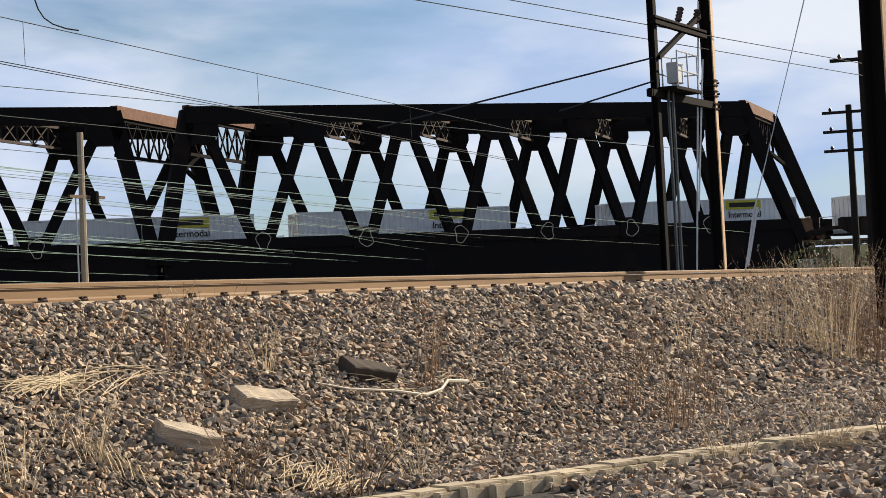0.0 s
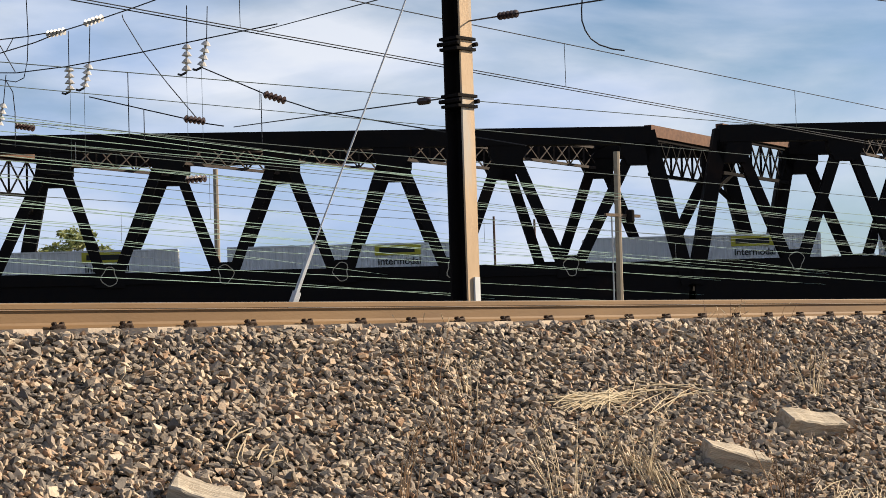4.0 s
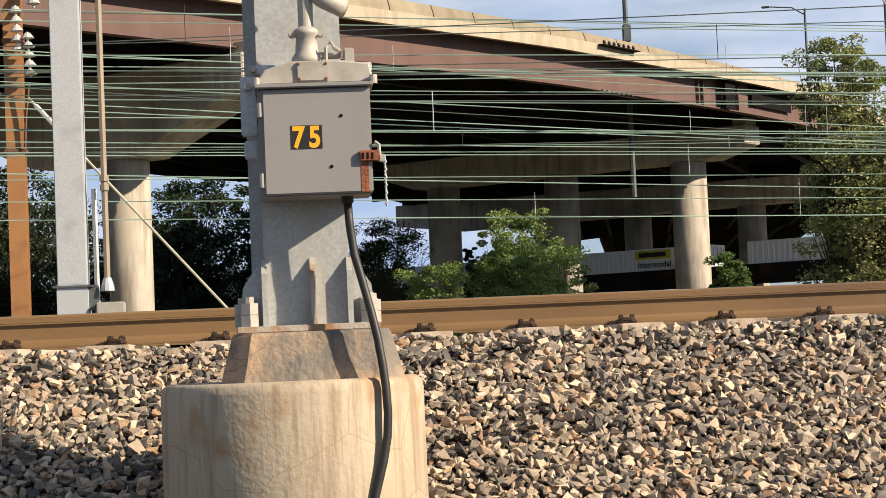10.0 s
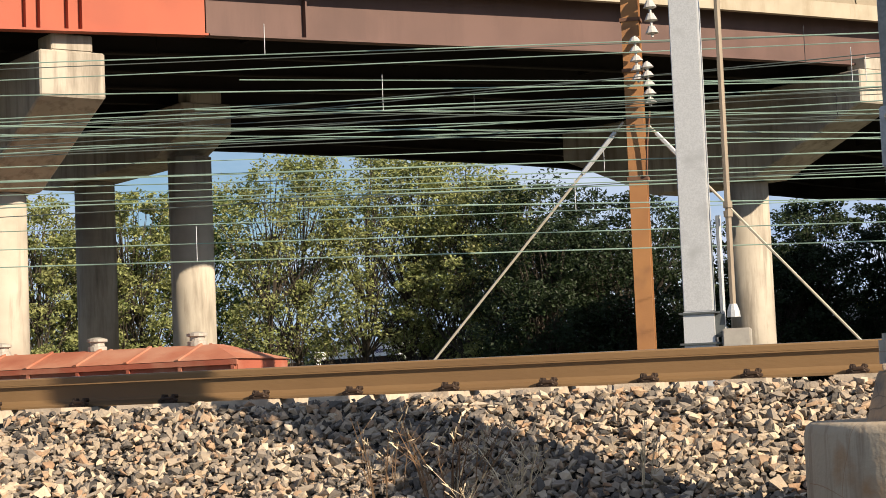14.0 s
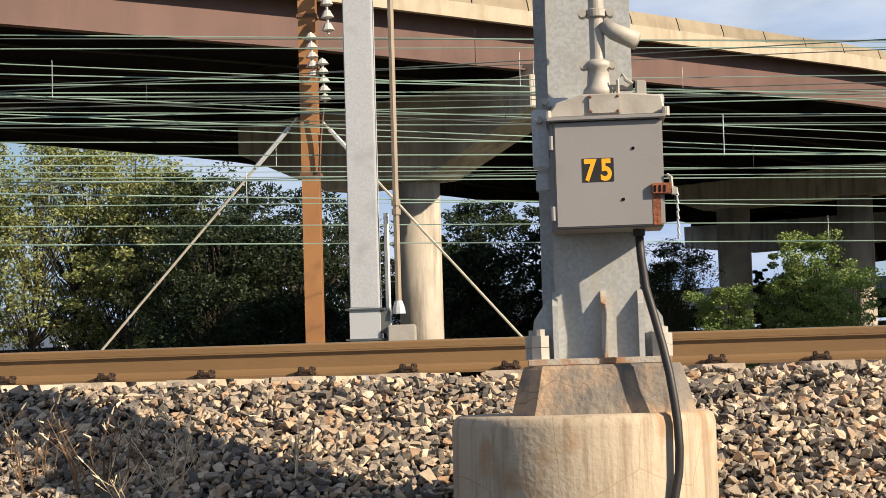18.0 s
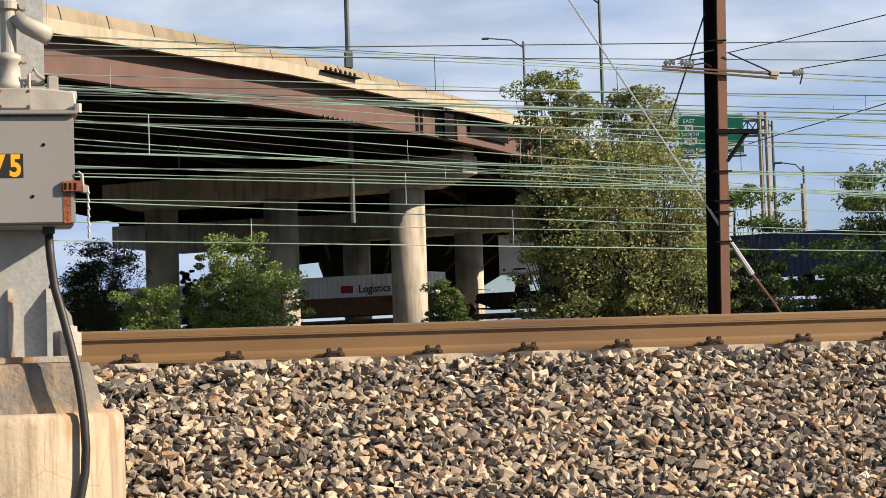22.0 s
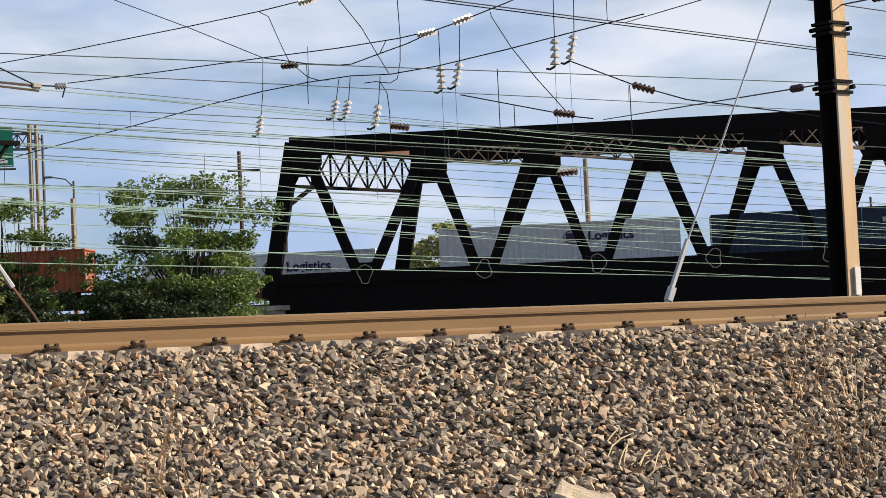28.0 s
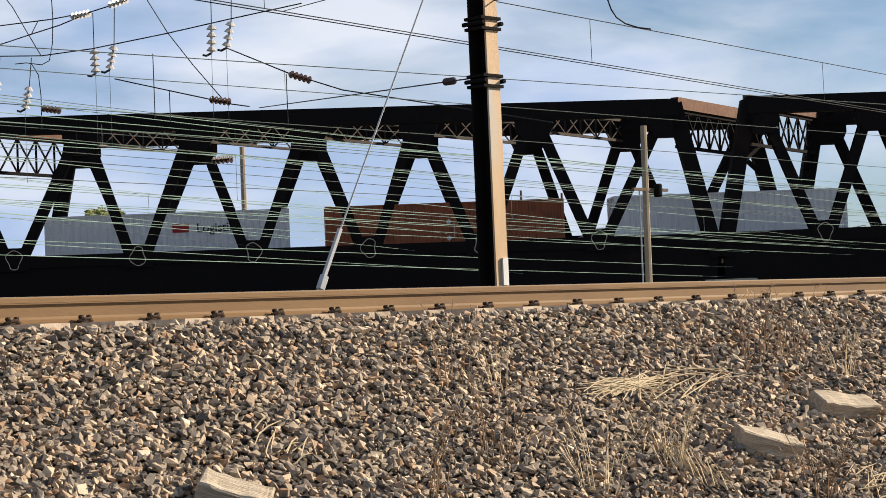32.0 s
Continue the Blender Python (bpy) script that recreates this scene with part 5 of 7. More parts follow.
r_pole.matrix_world = Matrix.Translation((34.0, 8.3, 0)) @ pose(0, 0, 0, 0, 0, -15) @ Matrix.Translation((-34.0, -8.3, 0))

# guy of the tan pole
guy = thing("guy_wire", "steel guy wire with a pale guard tube at its foot", "wire", group="guys")
part("strand", tube([(18.5, 17, 6.2), (17.5, 17, 4.24), (15.51, 17, 0.56)], 0.012, 5), M["galv"], guy)
part("guard", tube([(15.85, 17, 1.2), (15.44, 17, 0.4)], 0.035, 6), M["galv"], guy)
part("turnbuckle", tube([(15.56, 17, 0.62), (15.48, 17, 0.46)], 0.06, 6), M["galv"], guy)
# pull-offs from the tan pole
for p, q, f in (((18.7, 16.95, 4.27), (17.0, 10.6, 3.75), 0.12), ((18.6, 17.15, 3.26), (26.0, 30.4, 4.7), 0.07), ((18.55, 17.1, 4.83), tuple(wp(HANG, 23.92, 7.56)), 0.05)):
    w = thing("pull_off_wire", "dark pull-off wire with a strain insulator", "wire", group="pull-offs")
    p, q = Vector(p), Vector(q)
    part("strand", tube([p, q], 0.0105, 5), M["wire_dark"], w)
    disc_string(w, p.lerp(q, f), p.lerp(q, f + 0.45 / (q - p).length), 5, 0.055, "insul_brown", "disc_string")

# dark timber-brown pole with an arm
d_pole = thing("line_pole", "weathered brown steel line pole, shaded side coloured black, with a slender crossarm", "pole")
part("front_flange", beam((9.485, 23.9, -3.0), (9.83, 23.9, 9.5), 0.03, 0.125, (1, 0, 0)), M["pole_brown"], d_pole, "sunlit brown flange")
# web and rear flange coloured black in place of shade on brown steel
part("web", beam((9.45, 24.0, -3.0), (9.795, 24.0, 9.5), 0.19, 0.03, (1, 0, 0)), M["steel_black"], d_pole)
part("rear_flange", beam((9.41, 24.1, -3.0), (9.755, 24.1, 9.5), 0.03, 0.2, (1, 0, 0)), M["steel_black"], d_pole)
bm = bmesh.new()
for dz in (0.0, -0.06):
    add_beam(bm, (8.8, 23.84, 3.925 + dz * 0.6), (10.44, 23.84, 3.825 + dz), 0.025, 0.025)
arm = part("crossarm", bm, M["pole_dark"], d_pole, "thin double-bar crossarm")
part("end_block", box((10.34, 23.8, 3.8), (10.47, 23.88, 3.87), 0.01), M["casting"], d_pole)
part("brace", tube([(9.7, 23.9, 2.65), (9.82, 23.9, 2.8), (10.0, 23.9, 3.04)], 0.028, 6), M["steel_black"], d_pole)
part("bracket", box((9.55, 23.85, 3.02), (10.15, 23.95, 3.08)), M["steel_black"], d_pole)
for z in (2.1, 1.55, 2.5, 1.95, 4.28):
    part("step_bolt", tube([(9.47, 23.86, z), (9.74, 23.86, z + 0.01)], 0.012, 5), M["steel_black"], d_pole)
disc_string(arm, (8.82, 23.84, 3.97), (8.98, 23.84, 3.985), 3, 0.045, "porcelain")
disc_string(arm, (9.05, 23.84, 3.985), (9.25, 23.84, 3.95), 4, 0.055, "porcelain")
disc_string(arm, (10.67, 23.84, 3.84), (10.83, 23.84, 3.85), 4, 0.05, "porcelain")
for pts in ([(8.82, 23.84, 3.97), (9.2, 23.84, 4.08), (9.54, 23.84, 4.15)], [(9.25, 23.84, 3.95), (9.4, 23.84, 3.97), (9.5, 23.84, 3.92)], [(9.76, 23.84, 4.11), (10.35, 23.84, 3.86)], [(10.45, 23.84, 3.84), (10.67, 23.84, 3.84)], [(10.83, 23.84, 3.85), (10.78, 23.84, 3.69)]):
    part("tie_wire", tube(pts, 0.011, 5), M["wire_dark"], d_pole)
guy = thing("guy_wire", "steel guy wire with a pale guard tube at its foot", "wire", group="guys")
part("strand", tube([(6.0, 24, 7.2), (7.41, 24, 5.1), (10.03, 24, 1.11)], 0.013, 5), M["galv"], guy)
part("guard", tube([(9.45, 24, 2.0), (10.03, 24, 1.11)], [0.018, 0.04], 6), M["galv"], guy)
part("rod", tube([(10.03, 24, 1.11), (10.31, 24, 0.74), (10.6, 24, 0.3)], 0.02, 6), M["steel_rust"], guy)
part("stay", tube([(9.5, 24, 4.68), (8.91, 24, 3.16)], 0.012, 5), M["wire_dark"], guy)

# rust-brown pole with insulators
o_pole = thing("steel_pole", "rust-orange painted steel pole with white insulators", "pole", group="steel line poles")
h_section(o_pole, -5.77, 42.0, -3.1, 11.0, 0.39, 0.34, "pole_orange")
for z in (4.75, 8.35, 7.2):
    part("band", box((-6.0, 41.8, z - 0.05), (-5.54, 42.2, z + 0.03)), M["steel_rust"], o_pole)
for p, q in (((-5.3, 41.6, 9.3), (-5.25, 41.6, 7.85)), ((-5.65, 41.55, 7.9), (-5.6, 41.55, 6.85)), ((-5.4, 41.5, 7.3), (-5.35, 41.5, 6.3))):
    disc_string(o_pole, p, q, 5, 0.155, "porcelain")
part("chain", tube([(-5.4, 41.6, 6.2), (-5.5, 41.7, 5.5), (-5.55, 41.75, 4.8)], 0.03, 5), M["steel_rust"], o_pole)
for a, b in (((-6.05, 42, 6.05), (-12.2, 42, -0.8)), ((-5.5, 42, 5.95), (0.28, 42, -0.7))):
    guy = thing("guy_wire", "pale guy rod braced from the orange pole to the ground", "wire", group="guys")
    part("strand", tube([a, b], 0.03, 6), M["straw_paint"], guy)
    part("guard", tube([Vector(a).lerp(Vector(b), 0.03), Vector(a).lerp(Vector(b), 0.16)], 0.055, 6), M["galv"], guy)

# galvanised column with conduits
g_pole = thing("galvanised_column", "tall galvanised steel column with conduits and a junction box", "pole")
bm = bmesh.new()
add_prism(bm, [(-2.965, 24.8), (-2.565, 24.8), (-2.565, 25.2), (-2.965, 25.2)], -3.1, 1.04, 2)
part("base_sleeve", bm, M["galv"], g_pole)
part("column", box((-2.955, 24.81, 1.04), (-2.575, 25.19, 10.0), 0.01), M["galv"], g_pole)
for z in (1.02, 0.62):
    part("strap", box((-3.02, 24.77, z - 0.012), (-2.5, 25.23, z + 0.012)), M["galv_dark"], g_pole)
part("conduit", tube([(-2.32, 24.9, 0.95), (-2.32, 24.9, 9.5)], 0.04, 8), M["conduit"], g_pole, "tan steel conduit")
part("conduit", tube([(-2.47, 25.05, 0.6), (-2.47, 25.05, 2.3)], 0.035, 8), M["galv"], g_pole)
for z in (2.42, 2.3):
    part("coupling", tube([(-2.32, 24.9, z - 0.04), (-2.32, 24.9, z + 0.04)], 0.06, 8), M["conduit"], g_pole)
part("gland", lathe_z([(0.09, 0.95), (0.08, 1.03), (0.05, 1.12)], 10, (-2.32, 24.9, 0)), M["galv"], g_pole)
part("junction_box", box((-2.46, 24.72, 0.2), (-2.1, 24.98, 0.8), 0.015), M["casting"], g_pole)
part("bracket", box((-2.58, 24.9, 0.7), (-2.44, 24.95, 1.0)), M["galv_dark"], g_pole)

# thin tan pole and far poles
t_pole = thing("line_pole", "thin tan wooden line pole with a small crossarm", "pole", group="thin poles")
part("shaft", tube([(51.15, 40.0, -3.1), (51.3, 40.0, 6.45)], [0.13, 0.11], 8), M["conduit"], t_pole)
part("crossarm", box((50.5, 39.9, 4.2), (52.4, 40.0, 4.3)), M["wood_pole"], t_pole)
part("transformer", lathe_z([(0.12, 4.0), (0.15, 4.05), (0.15, 4.4), (0.12, 4.45)], 12, (51.75, 39.85, 0)), M["steel_black"], t_pole)
part("riser", tube([(50.8, 39.95, -3), (50.85, 39.95, 4.2)], 0.03, 6), M["galv"], t_pole)
for az, d, el_top, r, arms in ((29.3, 140, 6.25, 0.14, 1), (39.8, 150, 5.55, 0.2, 0), (30.6, 150, 4.1, 0.15, 0), (48.19, 170, 3.9, 0.1, 0), (49.42, 170, 3.77, 0.1, 0), (24.3, 135, 5.0, 0.16, 0)):
    x, y = d * math.sin(radians(az)), d * math.cos(radians(az))
    top = d * math.tan(radians(el_top))
    pole = thing("line_pole", "far wooden utility pole against the sky", "pole", pose(x, y, 0, 0, 0, -az), "far utility poles")
    part("shaft", tube([(0, 0, -3.1), (0, 0, top)], [r * 1.3, r], 8), M["conduit"] if r > 0.15 else M["pole_dark"], pole)
    if arms:
        part("crossarm", box((-0.9, -0.1, top - 1.5), (1.5, 0.1, top - 1.35)), M["pole_dark"], pole)

# signal mast with a cage platform, and utility poles beyond the bridge
mast = thing("signal_mast", "dark steel mast with a caged service platform and brackets", "mast", pose(0.4, 0, 0.1))
h_section(mast, 45.25, 17.0, -1.0, 10.0, 0.22, 0.18, "steel_black")
part("platform", box((45.2, 16.4, 5.05), (47.1, 17.2, 5.13)), M["steel_black"], mast)
bm = bmesh.new()
for x in (45.45, 46.2, 46.95):
    for y in (16.45, 17.15):
        add_tube(bm, [(x, y, 5.1), (x, y, 6.05)], 0.022, 5)
for z in (5.55, 6.05):
    for y in (16.45, 17.15):
        add_tube(bm, [(45.45, y, z), (46.95, y, z)], 0.022, 5)
    add_tube(bm, [(46.95, 16.45, z), (46.95, 17.15, z)], 0.022, 5)
part("cage", bm, M["galv"], mast, "grey steel cage")
part("cabinet", box((46.1, 16.7, 5.3), (46.6, 17.0, 5.85), 0.02), M["galv"], mast)
part("top_bracket", box((45.0, 16.8, 6.75), (48.9, 16.95, 6.85)), M["steel_black"], mast)
part("top_bracket", box((45.0, 16.8, 6.9), (48.9, 16.95, 6.96)), M["steel_black"], mast)
part("strut", beam((45.3, 16.9, 5.9), (48.6, 16.9, 7.35), 0.12, 0.12), M["steel_black"], mast)
part("bottom_bracket", box((44.6, 16.85, 4.85), (49.3, 17.0, 5.04)), M["steel_black"], mast)
disc_string(mast, (46.9, 16.9, 7.0), (47.2, 16.9, 7.4), 4, 0.1, "insul_brown")
disc_string(mast, (48.3, 16.9, 7.1), (48.5, 16.9, 7.5), 4, 0.1, "insul_brown")
for x in (45.62, 45.95):
    part("conduit", tube([(x, 16.8, -0.5), (x, 16.8, 5.05)], 0.04, 6), M["galv_dark"], mast)
for a, b in (((45.2, 17, 5.9), (39.5, 22, 4.2)), ((45.2, 17, 5.3), (43.6, 19, 4.6)), ((48.9, 17, 7.8), (47.6, 17, 0.4)), ((49.0, 17, 6.2), (48.0, 17, 2.0))):
    part("stay", tube([a, b], 0.025, 5), M["wire_dark"] if a[0] < 46 else M["galv"], mast)
guy = thing("guy_wire", "steel guy wire with a pale guard tube at its foot", "wire", group="guys")
part("strand", tube([(33.0, 9.2, 5.3), (31.0, 9.8, 1.2), (30.7, 9.9, 0.2)], 0.014, 5), M["galv"], guy)
part("guard", tube([(31.1, 9.77, 1.3), (30.75, 9.88, 0.3)], 0.035, 6), M["galv"], guy)
for az, d, top, arms in ((74.88, 95, 8.8, 3), (75.34, 80, 9.6, 1)):
    x, y = 0.1 + d * math.sin(radians(az)), -0.29 + d * math.cos(radians(az))
    pole = thing("utility_pole", "dark wooden utility pole with crossarms", "pole", pose(x, y, 0, 0, 0, -az), "utility poles")
    part("shaft", tube([(0, 0, -3.1), (0, 0, top)], [0.2, 0.15], 8), M["car_black"], pole)
    for k in range(arms):
        z = top - 0.35 - 0.95 * k
        part("crossarm", box((-1.3, -0.08, z - 0.07), (1.3, 0.08, z + 0.07)), M["car_black"], pole)
        for s in (-1, 1):
            part("pin_insulator", lathe_z([(0.05, z + 0.07), (0.09, z + 0.16), (0.04, z + 0.26)], 8, (s * 0.9, 0, 0)), M["insul_brown"], pole)

# ---- numbered signal pole on its concrete footing ----
def build_pole_75():
    th = thing("signal_pole", "galvanised steel signal pole with a grey cabinet, numbered 75", "signal pole", pose(-0.038, 0, 0.003))
    cx, cy = 0.10, 8.55
    # round concrete footing
    bm = lathe_z([(0.59, -1.7), (0.585, -0.16), (0.575, -0.125), (0.555, -0.11)], 96, (cx - 0.08, cy, 0))
    part("footing", bm, M["drum"], th, "tan weathered round concrete footing", smooth=True)
    # tapered plinth with chamfered corners
    bm = bmesh.new()
    def ring(hx, hy, ch, z):
        pts = [(-hx, -hy + ch), (-hx + ch, -hy), (hx - ch, -hy), (hx, -hy + ch), (hx, hy - ch), (hx - ch, hy), (-hx + ch, hy), (-hx, hy - ch)]
        return [bm.verts.new((cx + 0.01 + x, cy + y, z)) for x, y in pts]
    rs = [ring(0.40, 0.40, 0.10, -0.13), ring(0.385, 0.385, 0.10, -0.06), ring(0.345, 0.345, 0.085, 0.085), ring(0.335, 0.335, 0.08, 0.1)]
    for a, b in zip(rs, rs[1:]):
        for i in range(8):
            bm.faces.new((a[i], a[(i + 1) % 8], b[(i + 1) % 8], b[i]))
    bm.faces.new(rs[-1])
    part("plinth", bm, M["plinth"], th, "cracked concrete plinth")
    part("base_plate", box((cx - 0.31, cy - 0.30, 0.1), (cx + 0.31, cy + 0.30, 0.13), 0.004), M["fin"], th)
    # column: flange facing the camera, web and flange behind
    part("front_flange", box((cx - 0.185, cy - 0.22, 0.13), (cx + 0.185, cy - 0.195, 6.5)), M["galv_dull"], th)
    part("rear_flange", box((cx - 0.245, cy + 0.155, 0.13), (cx + 0.125, cy + 0.18, 6.5)), M["galv_dull"], th)
    part("web", box((cx - 0.06, cy - 0.195, 0.13), (cx - 0.035, cy + 0.155, 6.5)), M["galv_dull"], th)
    # stiffeners at the foot
    for x, z in ((-0.185, 0.42), (0.185, 0.42), (0.025, 0.42)):
        out = prism([(-0.22 - 0.05, 0.13), (-0.22, 0.13), (-0.22, z), (-0.225, z), (-0.22 - 0.05, z - 0.06)], cx + x - 0.012, cx + x + 0.012, 0)
        bmesh.ops.translate(out, verts=out.verts, vec=(0, cy, 0))
        part("stiffener", out, M["fin"] if x == 0.025 else M["galv_dull"], th)
    for sx in (-1, 1):
        bm = prism([(cx + sx * 0.185, 0.13), (cx + sx * 0.30, 0.13), (cx + sx * 0.28, 0.3), (cx + sx * 0.2, 0.42), (cx + sx * 0.185, 0.42)], cy - 0.21, cy - 0.19, 1)
        part("stiffener", bm, M["galv_dull"], th)
        bm = prism([(cx + sx * 0.185, 0.13), (cx + sx * 0.30, 0.13), (cx + sx * 0.185, 0.42)], cy + 0.12, cy + 0.14, 1)
        part("stiffener", bm, M["galv_dull"], th)
    for x, y in ((-0.255, -0.25), (0.265, -0.25), (-0.285, -0.12), (0.285, -0.1)):
        bolt = bmesh.new()
        for z, r in ((0.13, 0.042), (0.182, 0.042)):
            add_tube(bolt, [(cx + x, cy + y, z), (cx + x, cy + y, z + 0.05)], r, 6)
        add_tube(bolt, [(cx + x, cy + y, 0.23), (cx + x, cy + y, 0.26)], 0.022, 8)
        part("anchor_bolt", bolt, M["casting"], th, "large galvanised anchor nut")
    # cabinet
    fy = cy - 0.52
    x0, x1, z0, z1 = -0.065, 0.393, 0.672, 1.128
    cab = part("cabinet", box((x0 - 0.02, fy + 0.022, z0), (x1 - 0.005, cy - 0.235, z1), 0.006), M["cabinet"], th, "grey steel equipment cabinet")
    door = part("cabinet_door", box((x0, fy, z0 + 0.004), (x1, fy + 0.02, z1 - 0.004), 0.006), M["cabinet"], th)
    part("drip_edge", box((x0 - 0.03, fy - 0.025, z1), (x1 + 0.015, cy - 0.23, z1 + 0.018), 0.004), M["cabinet"], cab)
    for z in (1.04, 0.74):
        part("hinge", tube([(x0 - 0.012, fy + 0.01, z - 0.03), (x0 - 0.012, fy + 0.01, z + 0.03)], 0.011, 8), M["cabinet"], door)
    for x, z in ((0.268, 1.005), (0.22, 0.79)):
        part("rivet", lathe_rivet(x, fy, z), M["steel_black"], door)
    part("rust_streak", box((x1 - 0.05, fy - 0.0022, z0 + 0.006), (x1 - 0.018, fy - 0.0002, z0 + 0.13)), M["rust"], door, "rust streak below the latch")
    latch = part("latch", box((x1 - 0.055, fy - 0.022, 0.805), (x1 + 0.028, fy - 0.001, 0.852), 0.004), M["rust"], door, "rusty hasp latch")
    for k in range(3):
        part("slot", box((x1 - 0.045 + k * 0.02, fy - 0.024, 0.815), (x1 - 0.036 + k * 0.02, fy - 0.0215, 0.842)), M["steel_black"], latch)
    part("padlock", box((x1 + 0.026, fy - 0.02, 0.80), (x1 + 0.05, fy + 0.0, 0.835), 0.004), M["casting"], latch)
    part("shackle", tube([(x1 + 0.03, fy - 0.01, 0.835), (x1 + 0.028, fy - 0.01, 0.875), (x1 + 0.012, fy - 0.005, 0.888)], 0.008, 6), M["casting"], latch)
    bm = bmesh.new()
    for k in range(13):
        z = 0.83 - k * 0.0165
        add_tube(bm, [(x1 + 0.05, fy - 0.01, z), (x1 + 0.052 + 0.004 * (k % 2), fy - 0.006 * (k % 2), z - 0.016)], 0.005, 5)
    part("chain", bm, M["galv"], latch)
    part("number_panel", box((0.052, fy - 0.0022, 0.868), (0.184, fy - 0.0002, 0.968)), M["black_paint"], door, "black panel with yellow digits 75")
    for text, x in (("7", 0.083), ("5", 0.152)):
        d = lettering(text, 0.124, x, 0.876, fy - 0.0026, M["digit"], door, "digit", 0.035)
        d.scale = (0.82, 1, 0.4)
    part("side_plate", box((x0 - 0.0235, fy + 0.05, 0.99), (x0 - 0.0205, fy + 0.12, 1.06)), M["black_paint"], cab)
    # mounting frame behind and cast terminal housing on top
    part("mount_channel", box((-0.16, cy - 0.27, 0.96), (-0.085, cy - 0.222, 1.22), 0.006), M["galv"], th)
    part("mount_channel", box((-0.15, cy - 0.26, 0.86), (-0.09, cy - 0.222, 0.94), 0.006), M["galv"], th)
    part("mount_strap", box((-0.12, cy - 0.26, 1.23), (0.42, cy - 0.222, 1.27), 0.004), M["galv"], th)
    for x, z in ((-0.125, 1.17), (-0.1, 1.25), (0.33, 1.25)):
        part("mount_bolt", tube([(x, cy - 0.31, z), (x, cy - 0.26, z)], 0.017, 6), M["casting"], th)
    hz = z1 + 0.018
    hous = bmesh.new()
    add_prism(hous, [(x0 - 0.035, hz), (x1 + 0.02, hz), (x1 + 0.005, hz + 0.085), (0.27, hz + 0.1), (0.06, hz + 0.1), (x0 + 0.01, hz + 0.065)], fy + 0.02, cy - 0.25, 1)
    bmesh.ops.recalc_face_normals(hous, faces=hous.faces)
    bmesh.ops.bevel(hous, geom=hous.edges[:], offset=0.008, segments=1, affect="EDGES")
    housing = part("terminal_housing", hous, M["casting"], th, "cast aluminium terminal housing")
    part("cover_plate", box((0.088, fy + 0.008, hz + 0.012), (0.222, fy + 0.022, hz + 0.095), 0.003), M["casting"], housing)
    for x in (0.098, 0.212):
        for z in (hz + 0.022, hz + 0.085):
            part("screw", lathe_rivet(x, fy + 0.008, z, 0.006), M["rust"], housing)
    for x in (x0 - 0.02, x1 + 0.015, x1 + 0.02):
        part("lug_bolt", tube([(x, fy + 0.0, hz - 0.008), (x, fy + 0.0, hz + 0.03)], 0.014, 8), M["casting"], housing)
    part("side_lug", box((0.29, fy + 0.04, hz + 0.09), (0.335, fy + 0.13, hz + 0.155), 0.005), M["casting"], housing)
    part("hook", tube([(0.215, fy + 0.06, hz + 0.1), (0.215, fy + 0.06, hz + 0.16), (0.235, fy + 0.06, hz + 0.185), (0.25, fy + 0.06, hz + 0.16), (0.28, fy + 0.06, hz + 0.14)], 0.008, 6), M["casting"], housing)
    part("hinge_arm", box((0.16, fy + 0.08, hz + 0.12), (0.28, fy + 0.12, hz + 0.145), 0.004), M["casting"], housing)
    # cable riser
    rx, ry = 0.135, fy + 0.12
    part("riser_bell", lathe_z([(0.068, hz + 0.1), (0.066, hz + 0.13), (0.05, hz + 0.15), (0.045, hz + 0.215), (0.058, hz + 0.225), (0.058, hz + 0.245), (0.036, hz + 0.26)], 20, (rx, ry, 0)), M["casting"], th, smooth=True)
    part("riser_pipe", lathe_z([(0.033, hz + 0.25), (0.033, hz + 0.44), (0.046, hz + 0.445), (0.046, hz + 0.475), (0.034, hz + 0.48), (0.034, hz + 1.2)], 20, (rx, ry, 0)), M["casting"], th)
    for z in (hz + 0.235, hz + 0.46):
        for s in (-1, 1):
            part("clamp_bolt", tube([(rx + s * 0.06, ry - 0.03, z), (rx + s * 0.06, ry + 0.03, z)], 0.018, 8), M["casting"], th)
    part("branch_pipe", tube([(rx + 0.03, ry - 0.02, hz + 0.41), (rx + 0.07, ry - 0.03, hz + 0.375), (rx + 0.17, ry - 0.05, hz + 0.325)], [0.03, 0.036, 0.04], 16), M["casting"], th, "short slanting pipe stub", smooth=True)
    part("cable_plug", lathe_z([(0.022, z0 - 0.03), (0.026, z0 - 0.025), (0.026, z0)], 12, (0.285, fy + 0.14, 0)), M["rubber"], th)
    part("cable", tube([(0.285, fy + 0.14, z0 - 0.02), (0.29, fy + 0.14, 0.55), (0.305, fy + 0.14, 0.42), (0.335, fy + 0.12, 0.3), (0.365, fy + 0.09, 0.17), (0.388, fy + 0.06, 0.05), (0.403, fy + 0.05, -0.06), (0.412, fy + 0.04, -0.15), (0.416, fy + 0.035, -0.26), (0.41, fy + 0.035, -0.36), (0.39, fy + 0.03, -0.46), (0.35, fy + 0.015, -0.6), (0.3, fy + 0.0, -0.8)], 0.0185, 12), M["rubber"], th, "thick black cable", smooth=True)
    return th


def lathe_rivet(x, y, z, r=0.007):
    return tube([(x, y - 0.006, z), (x, y - 0.003, z), (x, y + 0.002, z)], [r * 0.5, r, r], 8)


build_pole_75()

